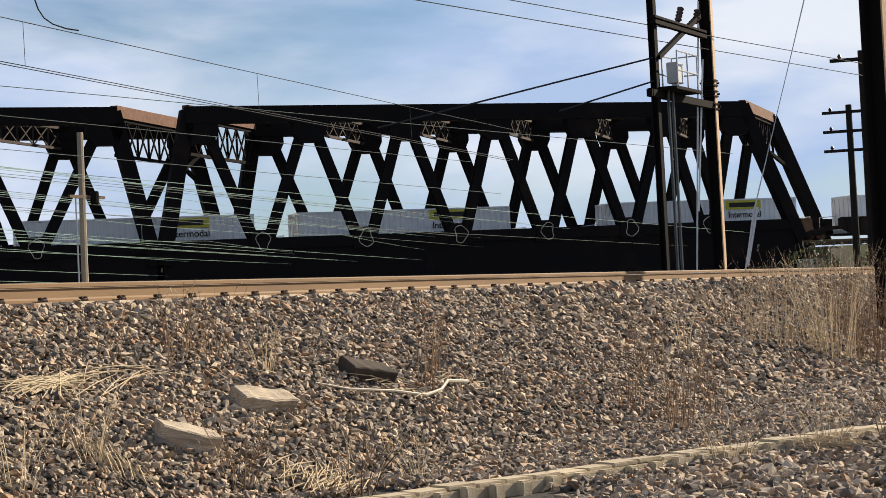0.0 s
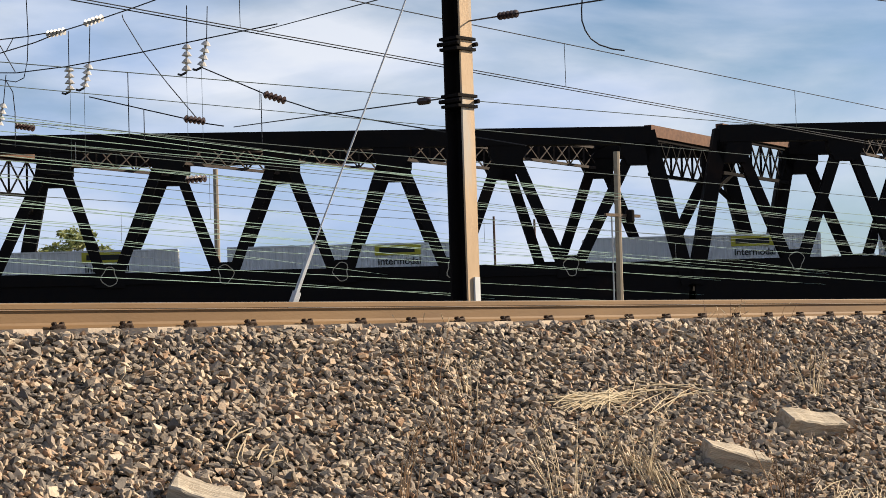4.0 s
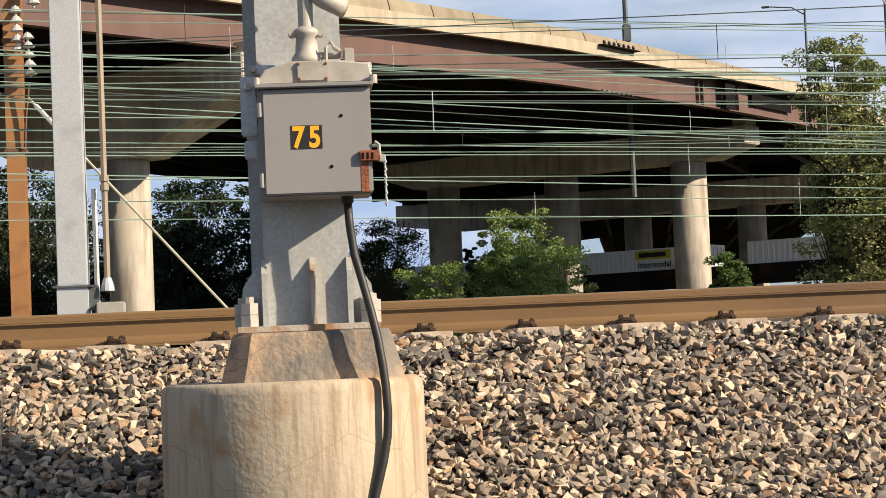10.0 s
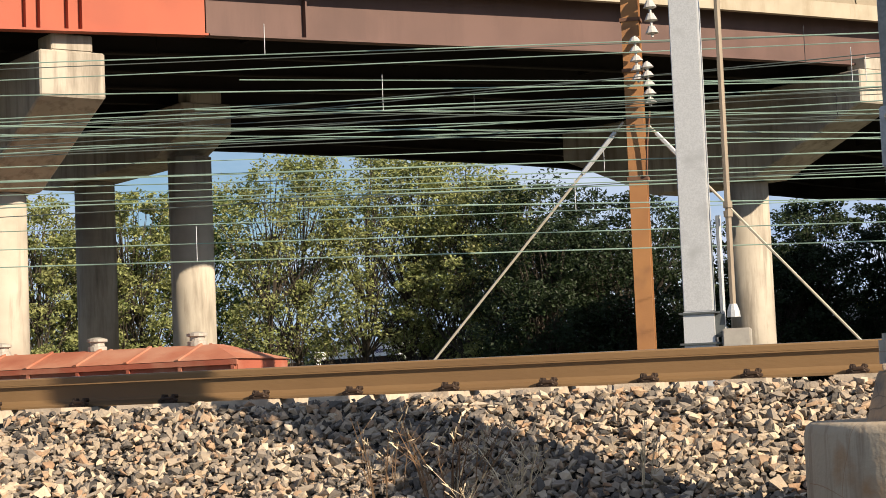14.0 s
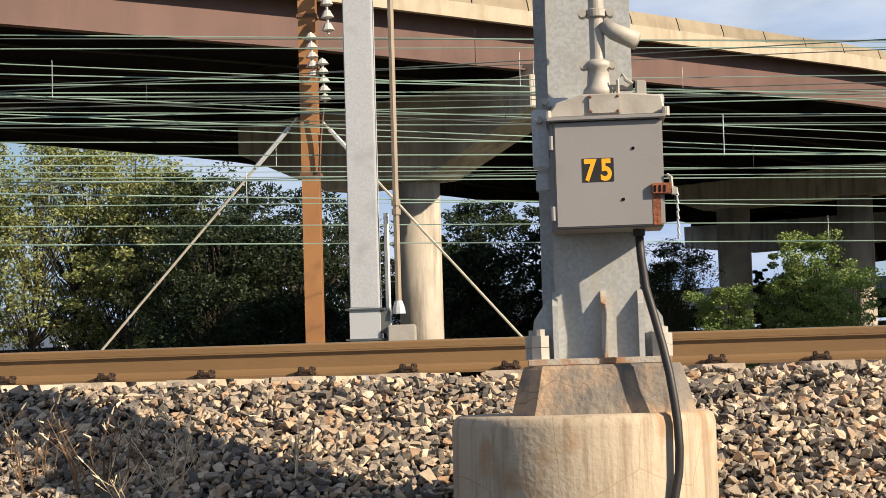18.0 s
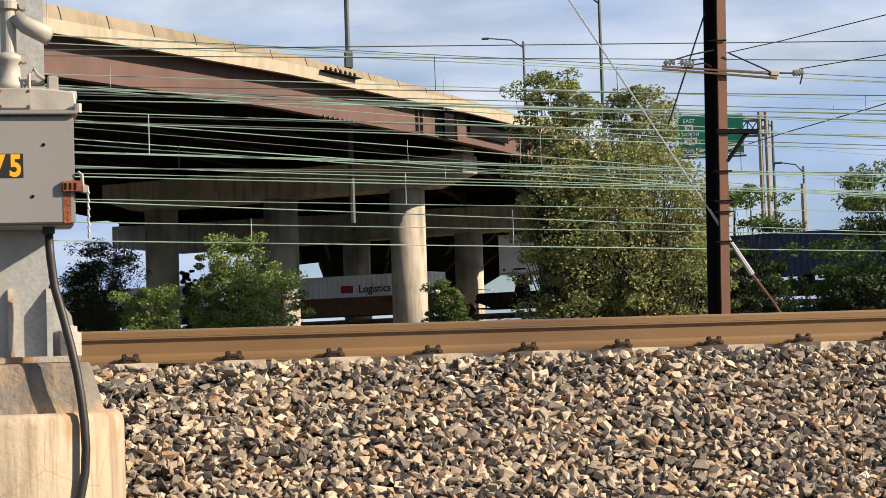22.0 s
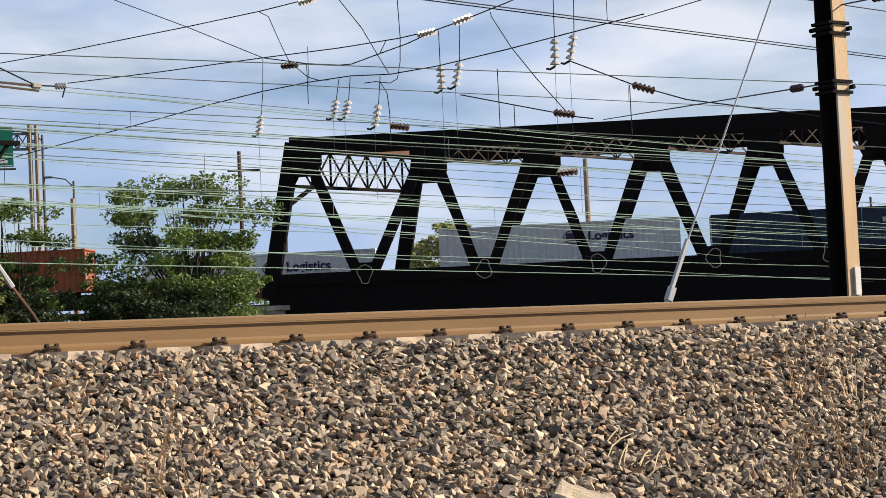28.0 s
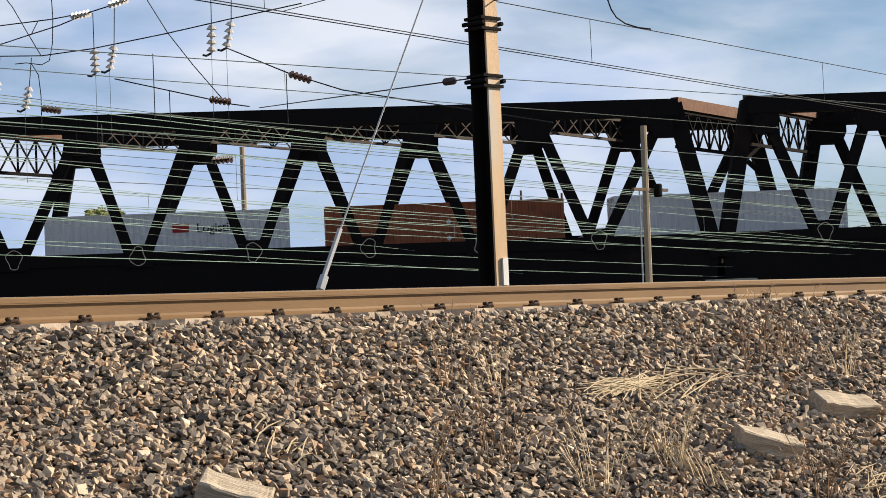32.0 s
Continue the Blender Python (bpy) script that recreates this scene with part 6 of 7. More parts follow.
# ---- covered hopper on the low track ----
hop = thing("hopper_car", "faded red covered hopper rail car with a low ridged roof", "rail car", Matrix.Translation((-16.63, 47.3, 0)) @ pose(0, 0, 0, 0, 0, -8.0))
L, EAVE, RIDGE = 15.0, 1.33, 1.72
part("body", box((-L, -1.45, -2.1), (0, 1.45, EAVE - 0.06), 0.03), M["hopper"], hop)
bm = bmesh.new()
vs = [bm.verts.new(v) for v in ((0.06, -1.55, EAVE - 0.05), (0.06, 1.55, EAVE - 0.05), (-1.3, -0.25, RIDGE), (-1.3, 0.25, RIDGE), (-L, -1.55, EAVE - 0.05), (-L, 1.55, EAVE - 0.05), (-L, -0.25, RIDGE), (-L, 0.25, RIDGE))]
for f in ((0, 1, 3, 2), (0, 2, 6, 4), (1, 5, 7, 3), (2, 3, 7, 6), (4, 6, 7, 5)):
    bm.faces.new([vs[i] for i in f])
part("roof", bm, M["hopper_roof"], hop, "sun-faded pink roof panels")
for k in range(10):
    x = -1.7 - 1.55 * k
    bm = bmesh.new()
    for s in (-1, 1):
        add_beam(bm, (x, s * 1.56, EAVE - 0.03), (x, s * 0.25, RIDGE + 0.02), 0.09, 0.05)
    part("roof_rib", bm, M["hopper_roof"], hop)
for k in range(11):
    x = -0.1 - 1.55 * k
    part("side_post", box((x - 0.05, -1.53, -1.5), (x + 0.05, -1.452, EAVE - 0.12)), M["hopper"], hop)
part("side_rail", box((-L, -1.54, EAVE - 0.2), (0.03, -1.455, EAVE - 0.06)), M["hopper"], hop)
for x in (-1.9, -5.0, -8.1, -11.2, -14.3):
    hatch = part("hatch", lathe_z([(0.26, RIDGE - 0.02), (0.26, RIDGE + 0.1), (0.2, RIDGE + 0.12), (0.2, RIDGE + 0.22), (0.28, RIDGE + 0.24), (0.28, RIDGE + 0.31), (0.1, RIDGE + 0.36)], 14, (x, -0.1, 0)), M["casting"], hop, "pale round roof hatch")
for x, w in ((-3.2, 0.55), (-4.6, 0.35), (-6.2, 0.6), (-8.1, 0.7), (-9.6, 0.4), (-3.0, 0.2)):
    part("paint_mark", prism([(x - w / 2, EAVE - 0.75), (x + w / 2, EAVE - 0.8), (x + w * 0.1, EAVE - 0.42), (x - w * 0.4, EAVE - 0.36)], -1.4565, -1.4525, 1), M["sign_white"], hop, "white painted scrawl")
for x in (-2.2, -14.8):
    tr = part("truck", box((x - 1.2, -1.1, -2.6), (x + 1.2, 1.1, -2.1), 0.06), M["car_black"], hop)
    for dx in (-0.85, 0.85):
        for y in (-0.8, 0.68):
            bm = lathe_z([(0.44, 0), (0.4, 0.12)], 16)
            bmesh.ops.rotate(bm, verts=bm.verts, matrix=Matrix.Rotation(radians(90), 3, "X"))
            bmesh.ops.translate(bm, verts=bm.verts, vec=(x + dx, y + 0.12, -2.6))
            part("wheel", bm, M["steel_rust"], tr)

# ---- highway sign and lamps ----
sg = thing("highway_sign", "green overhead highway sign on a steel gantry", "road sign", Matrix.Translation((52.55, 139.3, -0.38)) @ pose(0, 0, 0, 0, 0, -21.0))
part("panel", box((0, -0.06, 16.0), (5.05, 0.0, 19.15), 0.02), M["sign_green"], sg)
part("border", box((0.06, -0.066, 16.06), (4.99, -0.0605, 16.12)), M["sign_white"], sg)
for text, size, x, z in (("EAST", 0.42, 0.85, 18.6), ("NORTH", 0.38, 0.95, 17.55), ("Port New", 0.5, 1.3, 16.25)):
    lettering(text, size, x, z, -0.07, M["sign_white"], sg)
part("route_shield", prism([(0.55, 17.95), (0.85, 17.85), (1.15, 17.95), (1.2, 18.3), (1.1, 18.45), (0.6, 18.45), (0.5, 18.3)], -0.072, -0.061, 1), M["sign_white"], sg)
part("route_shield", prism([(0.45, 16.95), (0.95, 16.8), (1.45, 16.95), (1.45, 17.4), (0.45, 17.4)], -0.072, -0.061, 1), M["sign_white"], sg)
lettering("1-9", 0.5, 0.95, 16.92, -0.076, M["black_paint"], sg)
lettering("78", 0.4, 0.85, 18.02, -0.076, M["black_paint"], sg)
part("word_bar", box((2.5, -0.072, 16.3), (4.6, -0.061, 16.62)), M["sign_white"], sg)
part("arrow", prism([(3.6, 16.9), (3.8, 16.9), (3.8, 17.6), (4.0, 17.6), (3.7, 18.0), (3.4, 17.6), (3.6, 17.6)], -0.072, -0.061, 1), M["sign_white"], sg)
lattice(sg, "galv_dark", (-0.2, 0.4, 18.6), (7.0, 0.4, 18.6), 1.2, 9, size=0.12)
part("catwalk", box((-0.1, -0.9, 15.75), (5.2, -0.1, 15.83)), M["galv_dark"], sg)
for x in (6.35, 6.85):
    part("post", tube([(x, 0.4, -3), (x, 0.4, 19.3)], 0.17, 8), M["conduit"], sg)
for az, d, z0, z1, reach, turn in ((16.08, 150, 12, 25.5, 2.8, -16), (10.71, 100, 13.6, 40, 0, 0), (18.43, 122, 13, 23.5, 2.3, -18), (23.47, 150, 8, 18.2, 2.1, -23), (24.34, 150, 4, 14.5, 1.7, -24)):
    build_road_lamp(d * math.sin(radians(az)), d * math.cos(radians(az)), z0 - 6, z1, reach, turn)
tagged(part("lamp_base_box", box((18.36, 97.9, 15.85), (18.78, 98.25, 16.75), 0.03), M["galv_dark"]), "dark equipment box on a lamp post above the parapet", "box")
brk = thing("insulator_bracket", "row of small insulators on a rail fixed to the bridge parapet", "bracket", line_pose(0, 0))
for k in range(7):
    part("insulator", lathe_z([(0.05, 0), (0.09, 0.1), (0.05, 0.2)], 8, (FASCIA + 0.75, 76 + k * 0.45, deck_z(76) + 2.0)), M["insul_brown"], brk)
    part("insulator", lathe_z([(0.05, 0), (0.09, 0.1), (0.05, 0.2)], 8, (FASCIA + 0.55, 76 + k * 0.45, deck_z(76) - 0.3)), M["insul_brown"], brk)
part("rail", box((FASCIA + 0.5, 75.8, deck_z(76) + 1.95), (FASCIA + 0.85, 79.2, deck_z(76) + 2.0)), M["steel_black"], brk)
part("rail", box((FASCIA + 0.2, 75.8, deck_z(76) - 0.35), (FASCIA + 0.65, 79.2, deck_z(76) - 0.3)), M["steel_black"], brk)

# ---- loose timber and the cable trough beside the ballast ----
def slope_z(y):
    return bed_height(y)


def build_block(x, y, turn, l, w, h, key, label, tilt=0.0, roll=0.0):
    b = thing("timber_block", label, "timber block", Matrix.Translation((x, y, slope_z(y) + h * 0.32)) @ pose(0, 0, 0, math.degrees(math.atan(SLOPE * math.cos(radians(turn)))) + roll, tilt - math.degrees(math.atan(SLOPE * math.sin(radians(turn)))), turn))
    bm = bmesh.new()
    n = 7
    rings = []
    rng = random.Random(int(x * 100))
    for k in range(n + 1):
        xx = -l / 2 + l * k / n
        j = [rng.uniform(-0.012, 0.012) for _ in range(4)]
        rings.append([bm.verts.new((xx + rng.uniform(-0.01, 0.01), p * w / 2 + a, q * h / 2 + c)) for p, q, a, c in ((-1, -1, j[0], j[1]), (1, -1, j[1], j[2]), (1, 1, j[2], j[3]), (-1, 1, j[3], j[0]))])
    for a, c in zip(rings, rings[1:]):
        for i in range(4):
            bm.faces.new((a[i], a[(i + 1) % 4], c[(i + 1) % 4], c[i]))
    bm.faces.new(rings[0][::-1])
    bm.faces.new(rings[-1])
    bmesh.ops.recalc_face_normals(bm, faces=bm.faces)
    bmesh.ops.bevel(bm, geom=bm.edges[:], offset=0.012, segments=1, affect="EDGES")
    part("wood", bm, M[key], b)
    return b


build_block(11.97, 8.17, -36, 0.50, 0.24, 0.18, "old_wood", "split grey weathered timber block lying on the ballast", roll=-8)
build_block(13.6, 8.53, -14, 0.62, 0.2, 0.18, "old_wood", "sawn tan timber block lying on the ballast", roll=6)
build_block(6.97, 8.32, -45, 0.42, 0.22, 0.18, "old_wood", "split grey weathered timber block lying on the ballast")
build_block(15.85, 8.80, -20, 0.55, 0.26, 0.18, "bark", "dark broken timber lump half buried in ballast")

trough = thing("cable_trough", "tan concrete cable trough with notched lids below the ballast", "cable trough", Matrix.Translation((12.0, 6.17, -1.52)) @ pose(0, 0, 0, 0, 0, -19.0))
part("wall", box((-1.5, -0.13, -0.1), (19, -0.07, 0.075), 0.008), M["kerb"], trough)
part("wall", box((-1.5, 0.1, -0.1), (19, 0.17, 0.09), 0.008), M["kerb"], trough)
lid = box((-0.14, -0.115, 0.0), (0.14, 0.095, 0.035), 0.008)
bmesh.ops.translate(lid, verts=lid.verts, vec=(0, 0, 0.07))
lid_ob = part("lid", lid, M["kerb"], trough)
lid_ob.location.x = -1.2
lug_ob = part("lug", box((-0.055, -0.2, -0.05), (0.055, -0.118, 0.09), 0.012), M["kerb"], trough)
lug_ob.location.x = -1.2
for k in range(1, 66):
    for src, dx in ((lid_ob, 0.0), (lug_ob, random.uniform(-0.03, 0.03))):
        o = new(src.name.split(".")[0], src.data)
        o.parent = trough
        o.location = (-1.2 + 0.3 * k + dx, random.uniform(-0.008, 0.008), random.uniform(-0.012, 0.012))
        o.rotation_euler = (random.uniform(-0.05, 0.05), 0, random.uniform(-0.03, 0.03))


# ---- trees ----
def leaf_cloud(centres, spread, per, size, rng, droop=0.0):
    """Leaves as small folded blades scattered round many centres."""
    n = len(centres) * per
    c = np.repeat(np.asarray(centres, float), per, 0)
    s = np.repeat(np.asarray(spread, float), per, 0)[:, None]
    d = rng.normal(size=(n, 3))
    d /= np.linalg.norm(d, axis=1, keepdims=True)
    p = c + d * s * rng.uniform(0.25, 1.0, (n, 1)) ** 0.6 * (1.0, 1.0, 0.62)
    a = rng.normal(size=(n, 3))
    a[:, 2] = a[:, 2] * 0.6 - droop
    a /= np.linalg.norm(a, axis=1, keepdims=True)
    b = np.cross(a, rng.normal(size=(n, 3)))
    b /= np.linalg.norm(b, axis=1, keepdims=True)
    up = np.cross(a, b)
    L = size * rng.uniform(0.6, 1.35, (n, 1))
    v = np.stack([p - a * L, p + b * L * 0.55 + up * L * 0.18, p + a * L, p - b * L * 0.55 + up * L * 0.18], 1).reshape(-1, 3)
    i = 4 * np.arange(n)[:, None]
    loops = (i + np.array([[0, 1, 2, 0, 2, 3]])).ravel()
    return v, loops, np.arange(0, len(loops), 3)


def build_tree(x, y, z0, height, width, key, label, seed, clumps=60, per=70, leaf=0.2, crown_from=0.25, trunk=0.16, stems=1, shape=1.0, layered=0.0, puff=0.115, name="tree", group="trees by the line"):
    rng = np.random.default_rng(seed)
    clumps, per = int(clumps * 1.5), int(per * 0.85)
    tree = thing(name, label, "tree" if name == "tree" else "bush", pose(x, y, z0), group)
    bm = bmesh.new()
    centres, spreads = [], []
    lean = rng.uniform(-0.06, 0.06, 2)
    roots = [(rng.uniform(-0.3, 0.3) * width * (stems > 1), rng.uniform(-0.2, 0.2) * width * (stems > 1)) for _ in range(stems)]
    tops = []
    for rx, ry in roots:
        bend_ = rng.uniform(-0.05, 0.05, (6, 2)) * width
        pts = [Vector((rx + bend_[k][0] + lean[0] * height * k / 5, ry + bend_[k][1], height * 0.92 * k / 5)) for k in range(6)]
        pts[0] = Vector((rx, ry, -0.3))
        add_tube(bm, pts, [trunk * (1.15 - 0.19 * k) for k in range(6)], 8)
        tops.append(pts)
    for k in range(clumps):
        f = crown_from + (1 - crown_from) * (k + rng.uniform(0, 1)) / clumps
        if layered:
            f = crown_from + (1 - crown_from) * (math.floor((f - crown_from) / (1 - crown_from) * layered) + 0.5 + rng.uniform(-0.18, 0.18)) / layered
        g = (f - crown_from) / (1 - crown_from)
        r = width / 2 * (0.28 + 0.95 * math.sin(math.pi * min(1.0, 0.12 + 0.80 * g)) ** shape) * math.sqrt(rng.uniform(0.02, 1.0)) * rng.uniform(0.78, 1.12)
        a = rng.uniform(0, math.tau)
        pts = tops[k % stems]
        base = pts[min(4, int(f * 4.2))]
        c = (base.x * 0.7 + r * math.cos(a), base.y * 0.7 + r * math.sin(a), height * f)
        centres.append(c)
        spreads.append(width * puff * rng.uniform(0.6, 1.5))
        start = base.lerp(pts[max(0, min(5, int(f * 4.2) - 1))], 0.5)
        mid = start.lerp(Vector(c), 0.55) + Vector((0, 0, -0.03 * width))
        add_tube(bm, [start, mid, Vector(c)], [trunk * 0.36, trunk * 0.2, trunk * 0.06], 5, caps=False)
    part("trunk", bm, M["bark"], tree)
    v, loops, starts = leaf_cloud(centres, spreads, per, leaf, rng, 0.15)
    me = raw_mesh("crown", v, loops, starts, M[key])
    me.shade_flat()
    ob = new("crown", me)
    ob.parent = tree
    return tree


def polar(az, d):
    return d * math.sin(radians(az)), d * math.cos(radians(az))


GZ = -3.05
# tall yellowing trees before the overpass, beside the brown pole
for az, d, top, wd, key, seed, cl, sh in ((17.35, 82, 12.3, 3.6, "leaf_yellow", 11, 150, 0.7), (19.8, 84, 11.7, 4.4, "leaf_yellow", 12, 140, 0.7), (18.9, 80, 8.8, 5.8, "leaf_yellow", 13, 130, 0.6), (17.5, 81, 6.6, 3.2, "leaf_yellow", 14, 40, 0.6), (20.6, 82, 7.2, 3.6, "leaf_yellow", 15, 40, 0.6)):
    x, y = polar(az, d)
    build_tree(x, y, GZ, top - GZ, wd, key, "slim yellow-green poplar with fluttering leaves beside the tracks", seed, cl, 150, 0.09, 0.1, 0.13, 2, sh, puff=0.15)
for az, d, top, wd, key, seed in ((22.0, 88, 7.9, 4.5, "leaf", 21), (23.3, 90, 4.4, 3.6, "leaf", 22), (22.6, 84, 3.4, 4.0, "leaf_dark", 23)):
    x, y = polar(az, d)
    build_tree(x, y, GZ, top - GZ, wd, key, "low green sumac in front of the overpass end", seed, 55, 120, 0.1, 0.4, 0.1, 2, 0.6, 5)
for az, d, top, wd, key, seed, cl in ((26.9, 88, 8.4, 6.6, "leaf", 31, 62), (28.6, 90, 6.0, 4.4, "leaf", 32, 34), (25.4, 86, 3.8, 4.4, "leaf", 33, 45), (27.0, 85, 3.2, 6.0, "leaf_dark", 34, 60)):
    x, y = polar(az, d)
    build_tree(x, y, GZ, top - GZ, wd, key, "spreading green ailanthus with layered feathery branches", seed, cl, 240, 0.1, 0.42, 0.13, 2, 0.55, 6)
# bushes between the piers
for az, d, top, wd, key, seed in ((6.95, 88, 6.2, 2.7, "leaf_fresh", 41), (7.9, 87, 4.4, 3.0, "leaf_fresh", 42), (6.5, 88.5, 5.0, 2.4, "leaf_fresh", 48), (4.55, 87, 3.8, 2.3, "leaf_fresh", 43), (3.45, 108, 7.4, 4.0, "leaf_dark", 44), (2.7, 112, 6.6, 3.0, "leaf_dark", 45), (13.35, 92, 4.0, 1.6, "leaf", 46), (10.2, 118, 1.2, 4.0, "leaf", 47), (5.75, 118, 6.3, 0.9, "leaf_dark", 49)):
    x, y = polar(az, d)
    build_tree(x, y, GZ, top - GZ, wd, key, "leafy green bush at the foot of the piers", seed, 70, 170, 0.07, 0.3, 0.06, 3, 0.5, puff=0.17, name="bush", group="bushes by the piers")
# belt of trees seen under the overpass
# the leaf_dark crowns carry the overpass's shade in their colour
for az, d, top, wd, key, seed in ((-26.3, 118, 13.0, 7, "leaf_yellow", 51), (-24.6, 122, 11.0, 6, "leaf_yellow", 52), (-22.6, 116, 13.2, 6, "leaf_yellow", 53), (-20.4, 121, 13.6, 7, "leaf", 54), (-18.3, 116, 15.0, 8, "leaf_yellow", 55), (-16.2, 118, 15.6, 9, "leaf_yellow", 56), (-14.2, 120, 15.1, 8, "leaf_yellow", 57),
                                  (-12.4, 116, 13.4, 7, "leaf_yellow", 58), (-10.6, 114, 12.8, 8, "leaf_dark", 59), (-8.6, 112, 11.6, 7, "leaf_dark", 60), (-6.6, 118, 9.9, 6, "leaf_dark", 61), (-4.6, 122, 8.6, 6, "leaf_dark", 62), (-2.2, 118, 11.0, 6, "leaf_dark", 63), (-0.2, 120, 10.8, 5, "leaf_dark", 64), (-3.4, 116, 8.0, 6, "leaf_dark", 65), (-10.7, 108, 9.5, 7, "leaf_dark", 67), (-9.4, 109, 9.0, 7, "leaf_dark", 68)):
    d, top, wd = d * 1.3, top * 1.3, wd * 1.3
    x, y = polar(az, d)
    build_tree(x, y, GZ, top - GZ, wd, key, "leafy tree in the belt beyond the overpass, coloured dark for shade" if key == "leaf_dark" else "tall yellow-green tree in the belt beyond the overpass", seed, 110 if key == "leaf_yellow" else 100, 120, 0.16, 0.3, 0.2, 2, 0.6, puff=0.125, group="tree belt beyond the overpass")
for az, d, top, wd, seed in ((35.6, 190, 12.6, 7, 71), (34.6, 195, 10.5, 5, 72)):
    x, y = polar(az, d)
    build_tree(x, y, GZ, top - GZ, wd, "leaf_yellow", "round yellow-green tree behind the bridge", seed, 80, 70, 0.22, 0.3, 0.2, 1, 0.6)

# low scrub along the foot of the embankment, and woods far off
def build_scrub(name, spots, leaf, key, label, seed):
    rng = np.random.default_rng(seed)
    centres, spreads = [], []
    for x, y, z, r in spots:
        centres.append((x, y, z))
        spreads.append(r)
    v, loops, starts = leaf_cloud(centres, spreads, 34, leaf, rng)
    me = raw_mesh(name, v, loops, starts, M[key])
    me.shade_flat()
    return tagged(new(name, me), label, "scrub", kind="stuff")


rng0 = random.Random(5)
spots = []
for k in range(420):
    u, n = rng0.uniform(-120, -22), rng0.uniform(107, 116)
    v = un(u, n, rng0.uniform(-2.2, 1.9))
    spots.append((v.x, v.y, v.z, rng0.uniform(0.6, 1.3)))
for k in range(260):
    u, n = rng0.uniform(70, 150), rng0.uniform(104, 116)
    v = un(u, n, rng0.uniform(-2.2, 2.6))
    spots.append((v.x, v.y, v.z, rng0.uniform(0.6, 1.3)))
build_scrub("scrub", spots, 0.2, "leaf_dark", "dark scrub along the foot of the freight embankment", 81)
spots = []
for k in range(1500):
    az, d = rng0.uniform(-34, 84), rng0.uniform(230, 330)
    x, y = polar(az, d)
    top = 3.2 + 1.6 * noise.noise((az * 0.35, 0.0, 3.0)) + (4 if az < 0 else 0)
    spots.append((x, y, rng0.uniform(-3.0, top), rng0.uniform(2.0, 4.0)))
build_scrub("far_woods", spots, 0.9, "leaf_dark", "low dark line of distant woods on the horizon", 82)


# ---- dry weeds and straw on the ballast ----
def build_weed(x, y, count, height, lean, key, label, seed, spread=0.12, branch=True, group="dry weeds", name="dry_weed"):
    rng = random.Random(seed)
    weed = thing(name, label, "weed", pose(x, y, slope_z(y) - 0.02), group)
    bm = bmesh.new()
    heads = bmesh.new()
    for k in range(count):
        a = rng.uniform(0, math.tau)
        r = spread * math.sqrt(rng.random())
        h = height * rng.uniform(0.5, 1.05)
        bx, by = r * math.cos(a), r * math.sin(a)
        tx, ty = bx + lean * h * math.cos(a) * rng.uniform(0.3, 1.4), by + lean * h * math.sin(a) * rng.uniform(0.3, 1.4)
        pts = [Vector((bx, by, 0)), Vector((bx * 0.7 + tx * 0.3, by * 0.7 + ty * 0.3, h * 0.45)), Vector((tx, ty, h))]
        add_tube(bm, pts, [0.0045, 0.0035, 0.0015], 3, caps=False)
        if branch:
            for j in range(rng.randint(1, 4)):
                s = pts[1].lerp(pts[2], rng.uniform(0, 0.9))
                e = s + Vector((rng.uniform(-1, 1), rng.uniform(-1, 1), rng.uniform(0.3, 1.3))) * 0.09
                add_tube(bm, [s, e], [0.002, 0.001], 3, caps=False)
                add_tube(heads, [e, e + (e - s) * 0.35], [0.005, 0.002], 3)
    part("stem", bm, M[key], weed)
    if branch:
        part("seed_tuft", heads, M["straw"], weed)["kind"] = "stuff"
    else:
        heads.free()
    return weed


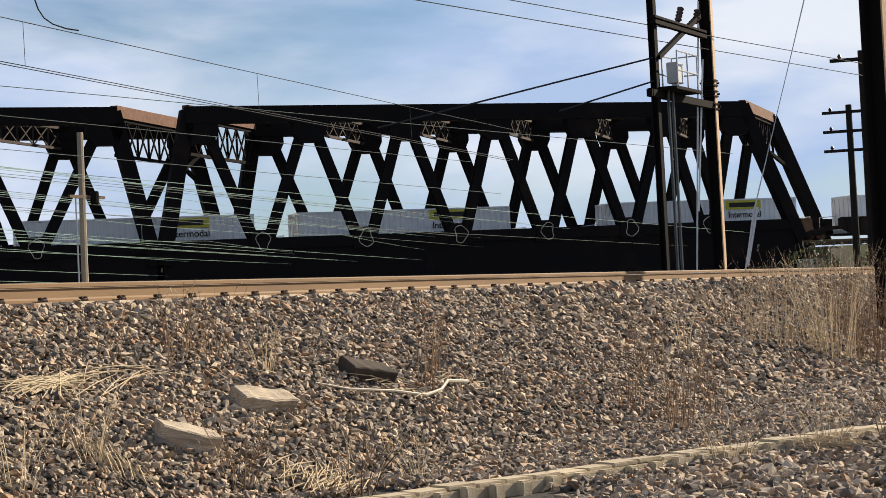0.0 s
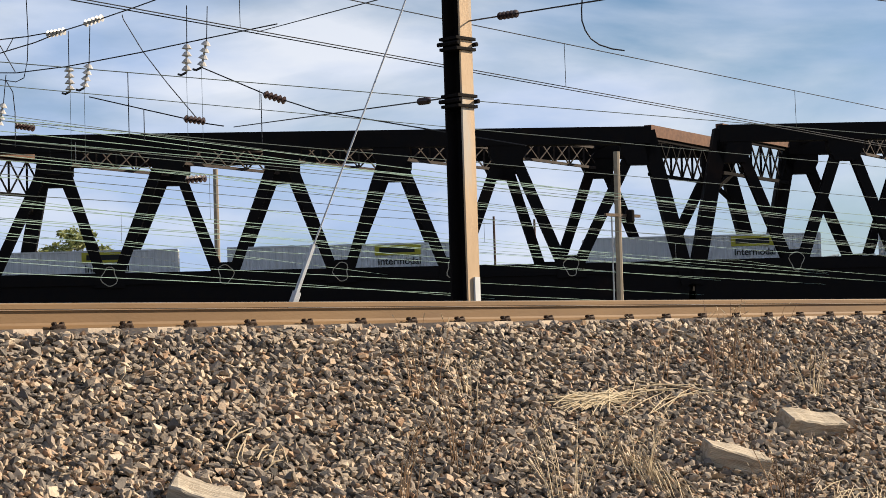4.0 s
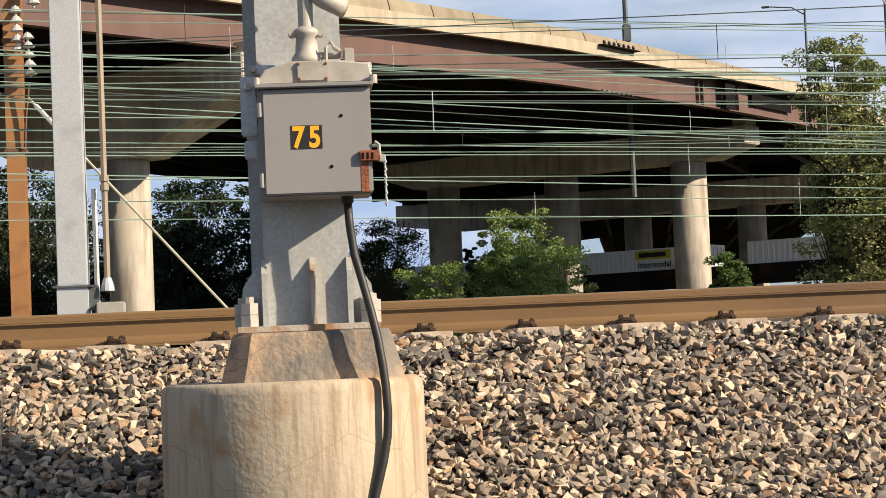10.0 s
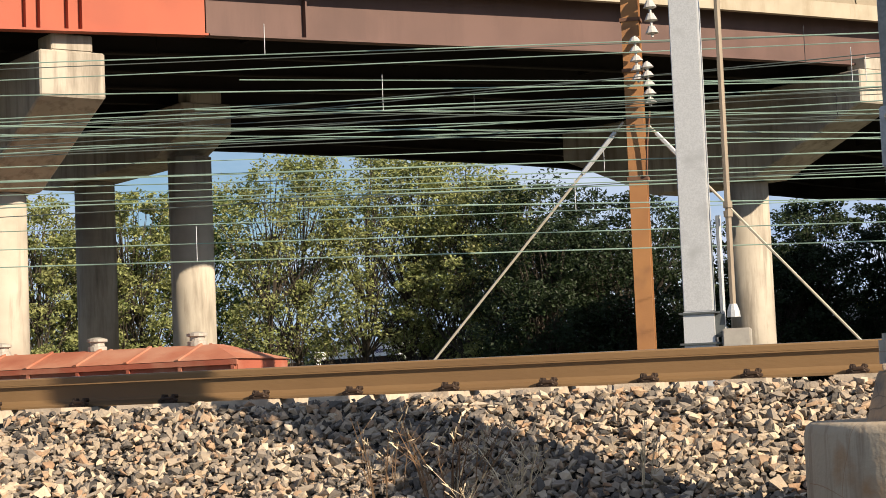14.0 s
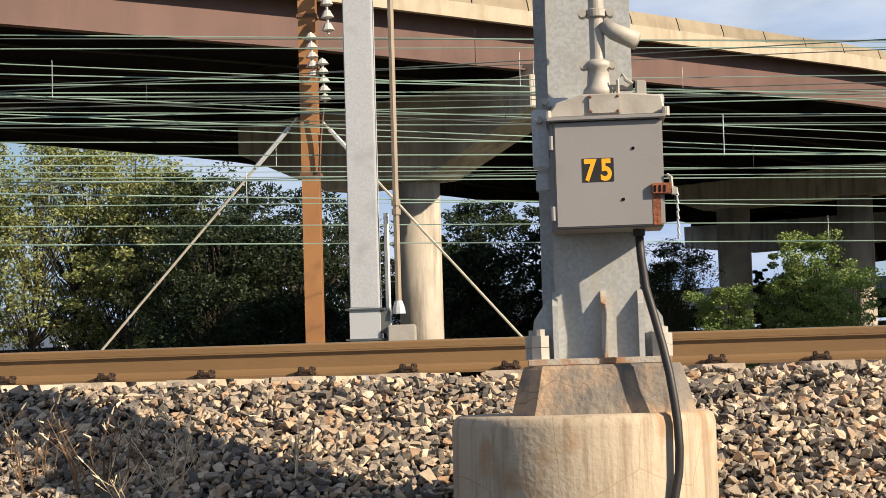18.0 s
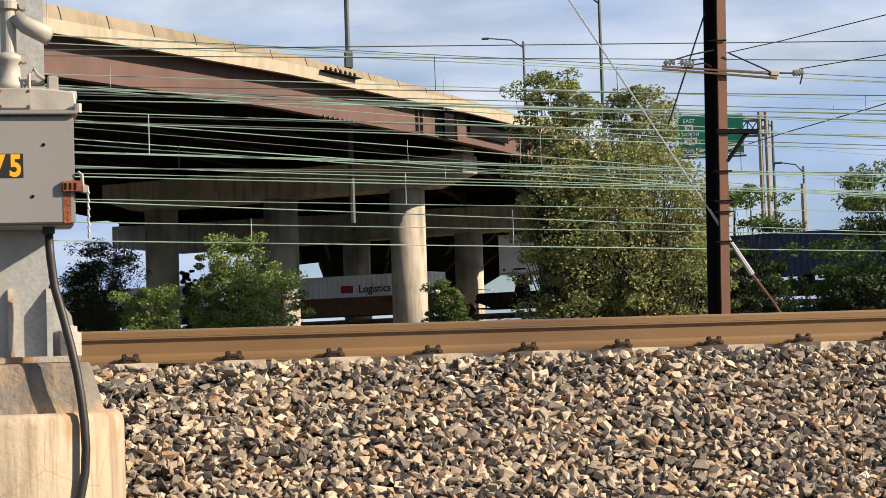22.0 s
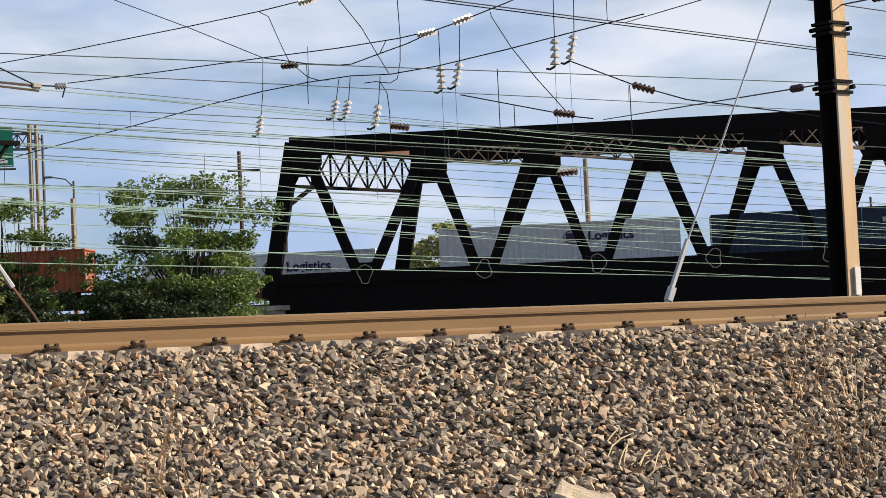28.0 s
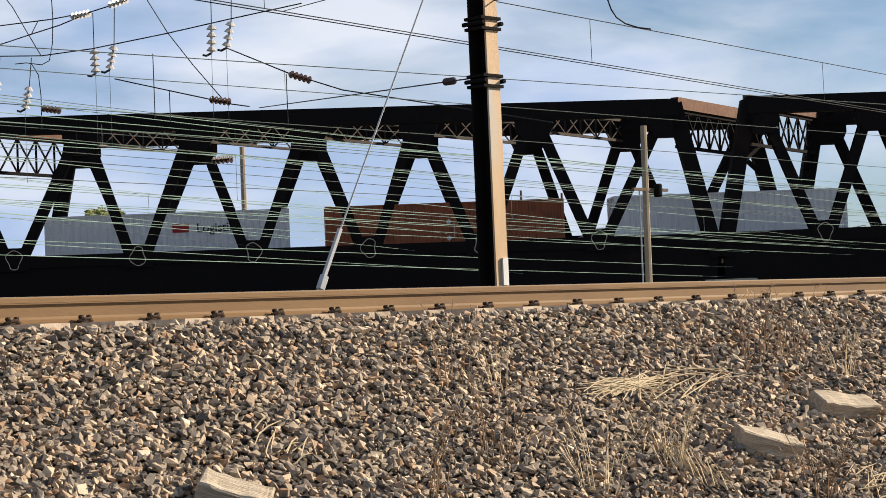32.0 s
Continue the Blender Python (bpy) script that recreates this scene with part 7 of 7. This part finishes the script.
WEEDS = [(-2.42, 9.47, 26, 0.42, 0.6, "stem_brown"), (-2.77, 9.43, 8, 0.45, 0.2, "stem_brown"), (-2.06, 9.45, 9, 0.3, 0.5, "straw"), (-2.2, 9.3, 12, 0.2, 0.8, "straw"), (-1.5, 9.5, 5, 0.3, 0.2, "straw"),
         (4.52, 8.95, 4, 0.85, 0.25, "stem_brown"), (4.36, 9.15, 3, 0.7, 0.3, "stem_brown"), (4.7, 8.8, 5, 0.5, 0.6, "stem_brown"),
         (9.92, 9.42, 9, 0.55, 0.25, "stem_brown"), (10.3, 9.3, 6, 0.4, 0.3, "straw"), (13.7, 9.43, 8, 0.75, 0.25, "stem_brown"), (12.8, 9.5, 7, 0.5, 0.3, "stem_brown"), (13.55, 9.38, 6, 0.8, 0.1, "pole_dark"), (14.04, 9.33, 14, 0.75, 0.3, "stem_brown"), (14.5, 9.1, 10, 0.45, 0.4, "straw"),
         (9.3, 8.5, 12, 0.6, 0.4, "stem_brown"), (9.8, 8.0, 14, 0.6, 0.5, "straw"), (10.8, 8.2, 12, 0.5, 0.5, "straw"), (16.4, 8.5, 12, 0.9, 0.2, "stem_brown"), (12.34, 6.9, 14, 0.55, 0.6, "stem_brown"), (12.8, 7.3, 9, 0.5, 0.6, "straw"), (11.8, 7.6, 16, 0.5, 0.6, "stem_brown"), (13.5, 7.0, 16, 0.4, 0.7, "straw"), (20.4, 6.9, 16, 1.0, 0.2, "stem_brown"), (17.2, 8.8, 10, 0.6, 0.25, "stem_brown"), (8.4, 8.2, 8, 0.55, 0.3, "stem_brown"),
         (18.1, 6.45, 14, 1.15, 0.16, "stem_brown"), (18.5, 6.7, 16, 0.7, 0.3, "stem_brown"), (19.5, 7.6, 16, 0.9, 0.25, "stem_brown"), (22.0, 8.3, 14, 0.9, 0.3, "stem_brown"), (24.0, 8.6, 12, 0.9, 0.3, "straw"),
         (15.0, 4.9, 20, 0.5, 0.6, "straw"), (16.0, 4.4, 24, 0.55, 0.6, "straw"), (17.0, 4.0, 26, 0.6, 0.6, "stem_brown")]
for k, (x, y, c, h, lean, key) in enumerate(WEEDS):
    build_weed(x, y, c, h, lean, key, "thin dry brown weed stalks growing through the ballast" if key != "straw" else "tuft of dry straw-coloured grass in the ballast", 100 + k, 0.08 + 0.004 * c)
for k, (x, y, c, h) in enumerate(((28.7, 7.95, 90, 1.7), (29.8, 7.7, 80, 1.9), (31.2, 7.9, 60, 1.8), (27.6, 8.4, 40, 1.3), (32.0, 8.6, 50, 1.5), (33.0, 7.6, 60, 1.8), (26.6, 8.7, 24, 1.0), (30.5, 9.3, 30, 1.1), (28.0, 9.4, 26, 0.8))):
    build_weed(x, y, c, h, 0.28, "stem_brown" if k % 3 else "straw", "dense clump of tall dry grass beside the track", 200 + k, 0.45, True, "dry grass clumps", "dry_grass_clump")


def build_straw(x, y, count, length, turn, seed, label="flattened patch of pale dead reed stalks on the ballast", width=0.16):
    rng = random.Random(seed)
    st = thing("straw_patch", label, "dead grass", pose(0, 0, 0), "dead reed patches")
    for k in range(count):
        a = radians(turn + rng.gauss(0, 13))
        l = length * rng.uniform(0.35, 1.0)
        cx, cy = x + rng.gauss(0, length * 0.2), y + rng.gauss(0, width)
        p = Vector((cx - math.cos(a) * l / 2, cy - math.sin(a) * l / 2, 0))
        q = Vector((cx + math.cos(a) * l / 2, cy + math.sin(a) * l / 2, 0))
        p.z, q.z = slope_z(p.y) + rng.uniform(0.03, 0.07), slope_z(q.y) + rng.uniform(0.03, 0.09)
        m = (p + q) / 2 + Vector((0, 0, rng.uniform(0.005, 0.03)))
        part("stalk", tube([p, m, q], [0.004, 0.0055, 0.002], 4, False), M["straw"], st)
    return st


build_straw(11.55, 9.12, 90, 0.75, 3, 1, width=0.03)
build_straw(12.3, 9.12, 12, 1.2, 3, 2, width=0.07)
build_straw(10.9, 8.1, 40, 0.5, 60, 3)
build_straw(12.6, 7.4, 60, 0.7, 20, 4)
build_straw(16.0, 4.3, 60, 0.8, 40, 5)
build_straw(7.8, 8.9, 14, 0.4, 30, 6)
build_straw(16.0, 8.6, 14, 0.7, -15, 7)
build_straw(17.2, 8.5, 10, 0.6, 10, 8)
br = thing("fallen_branch", "pale crooked dead branch lying on the ballast", "branch")
LIMB = [(14.7, 8.67, 0.09), (15.1, 8.56, 0.06), (15.7, 8.42, 0.07), (16.1, 8.3, 0.06), (16.45, 8.31, 0.09), (16.8, 8.42, 0.1), (17.2, 8.4, 0.08)]
part("wood", tube([(x, y, slope_z(y) + z) for x, y, z in LIMB], [0.007, 0.01, 0.013, 0.016, 0.015, 0.018, 0.02], 6), M["straw_paint"], br)
part("twig", tube([(14.9, 8.62, slope_z(8.62) + 0.09), (15.05, 8.8, slope_z(8.8) + 0.1), (15.3, 8.95, slope_z(8.95) + 0.08)], [0.007, 0.005, 0.003], 5), M["straw_paint"], br)


motions()
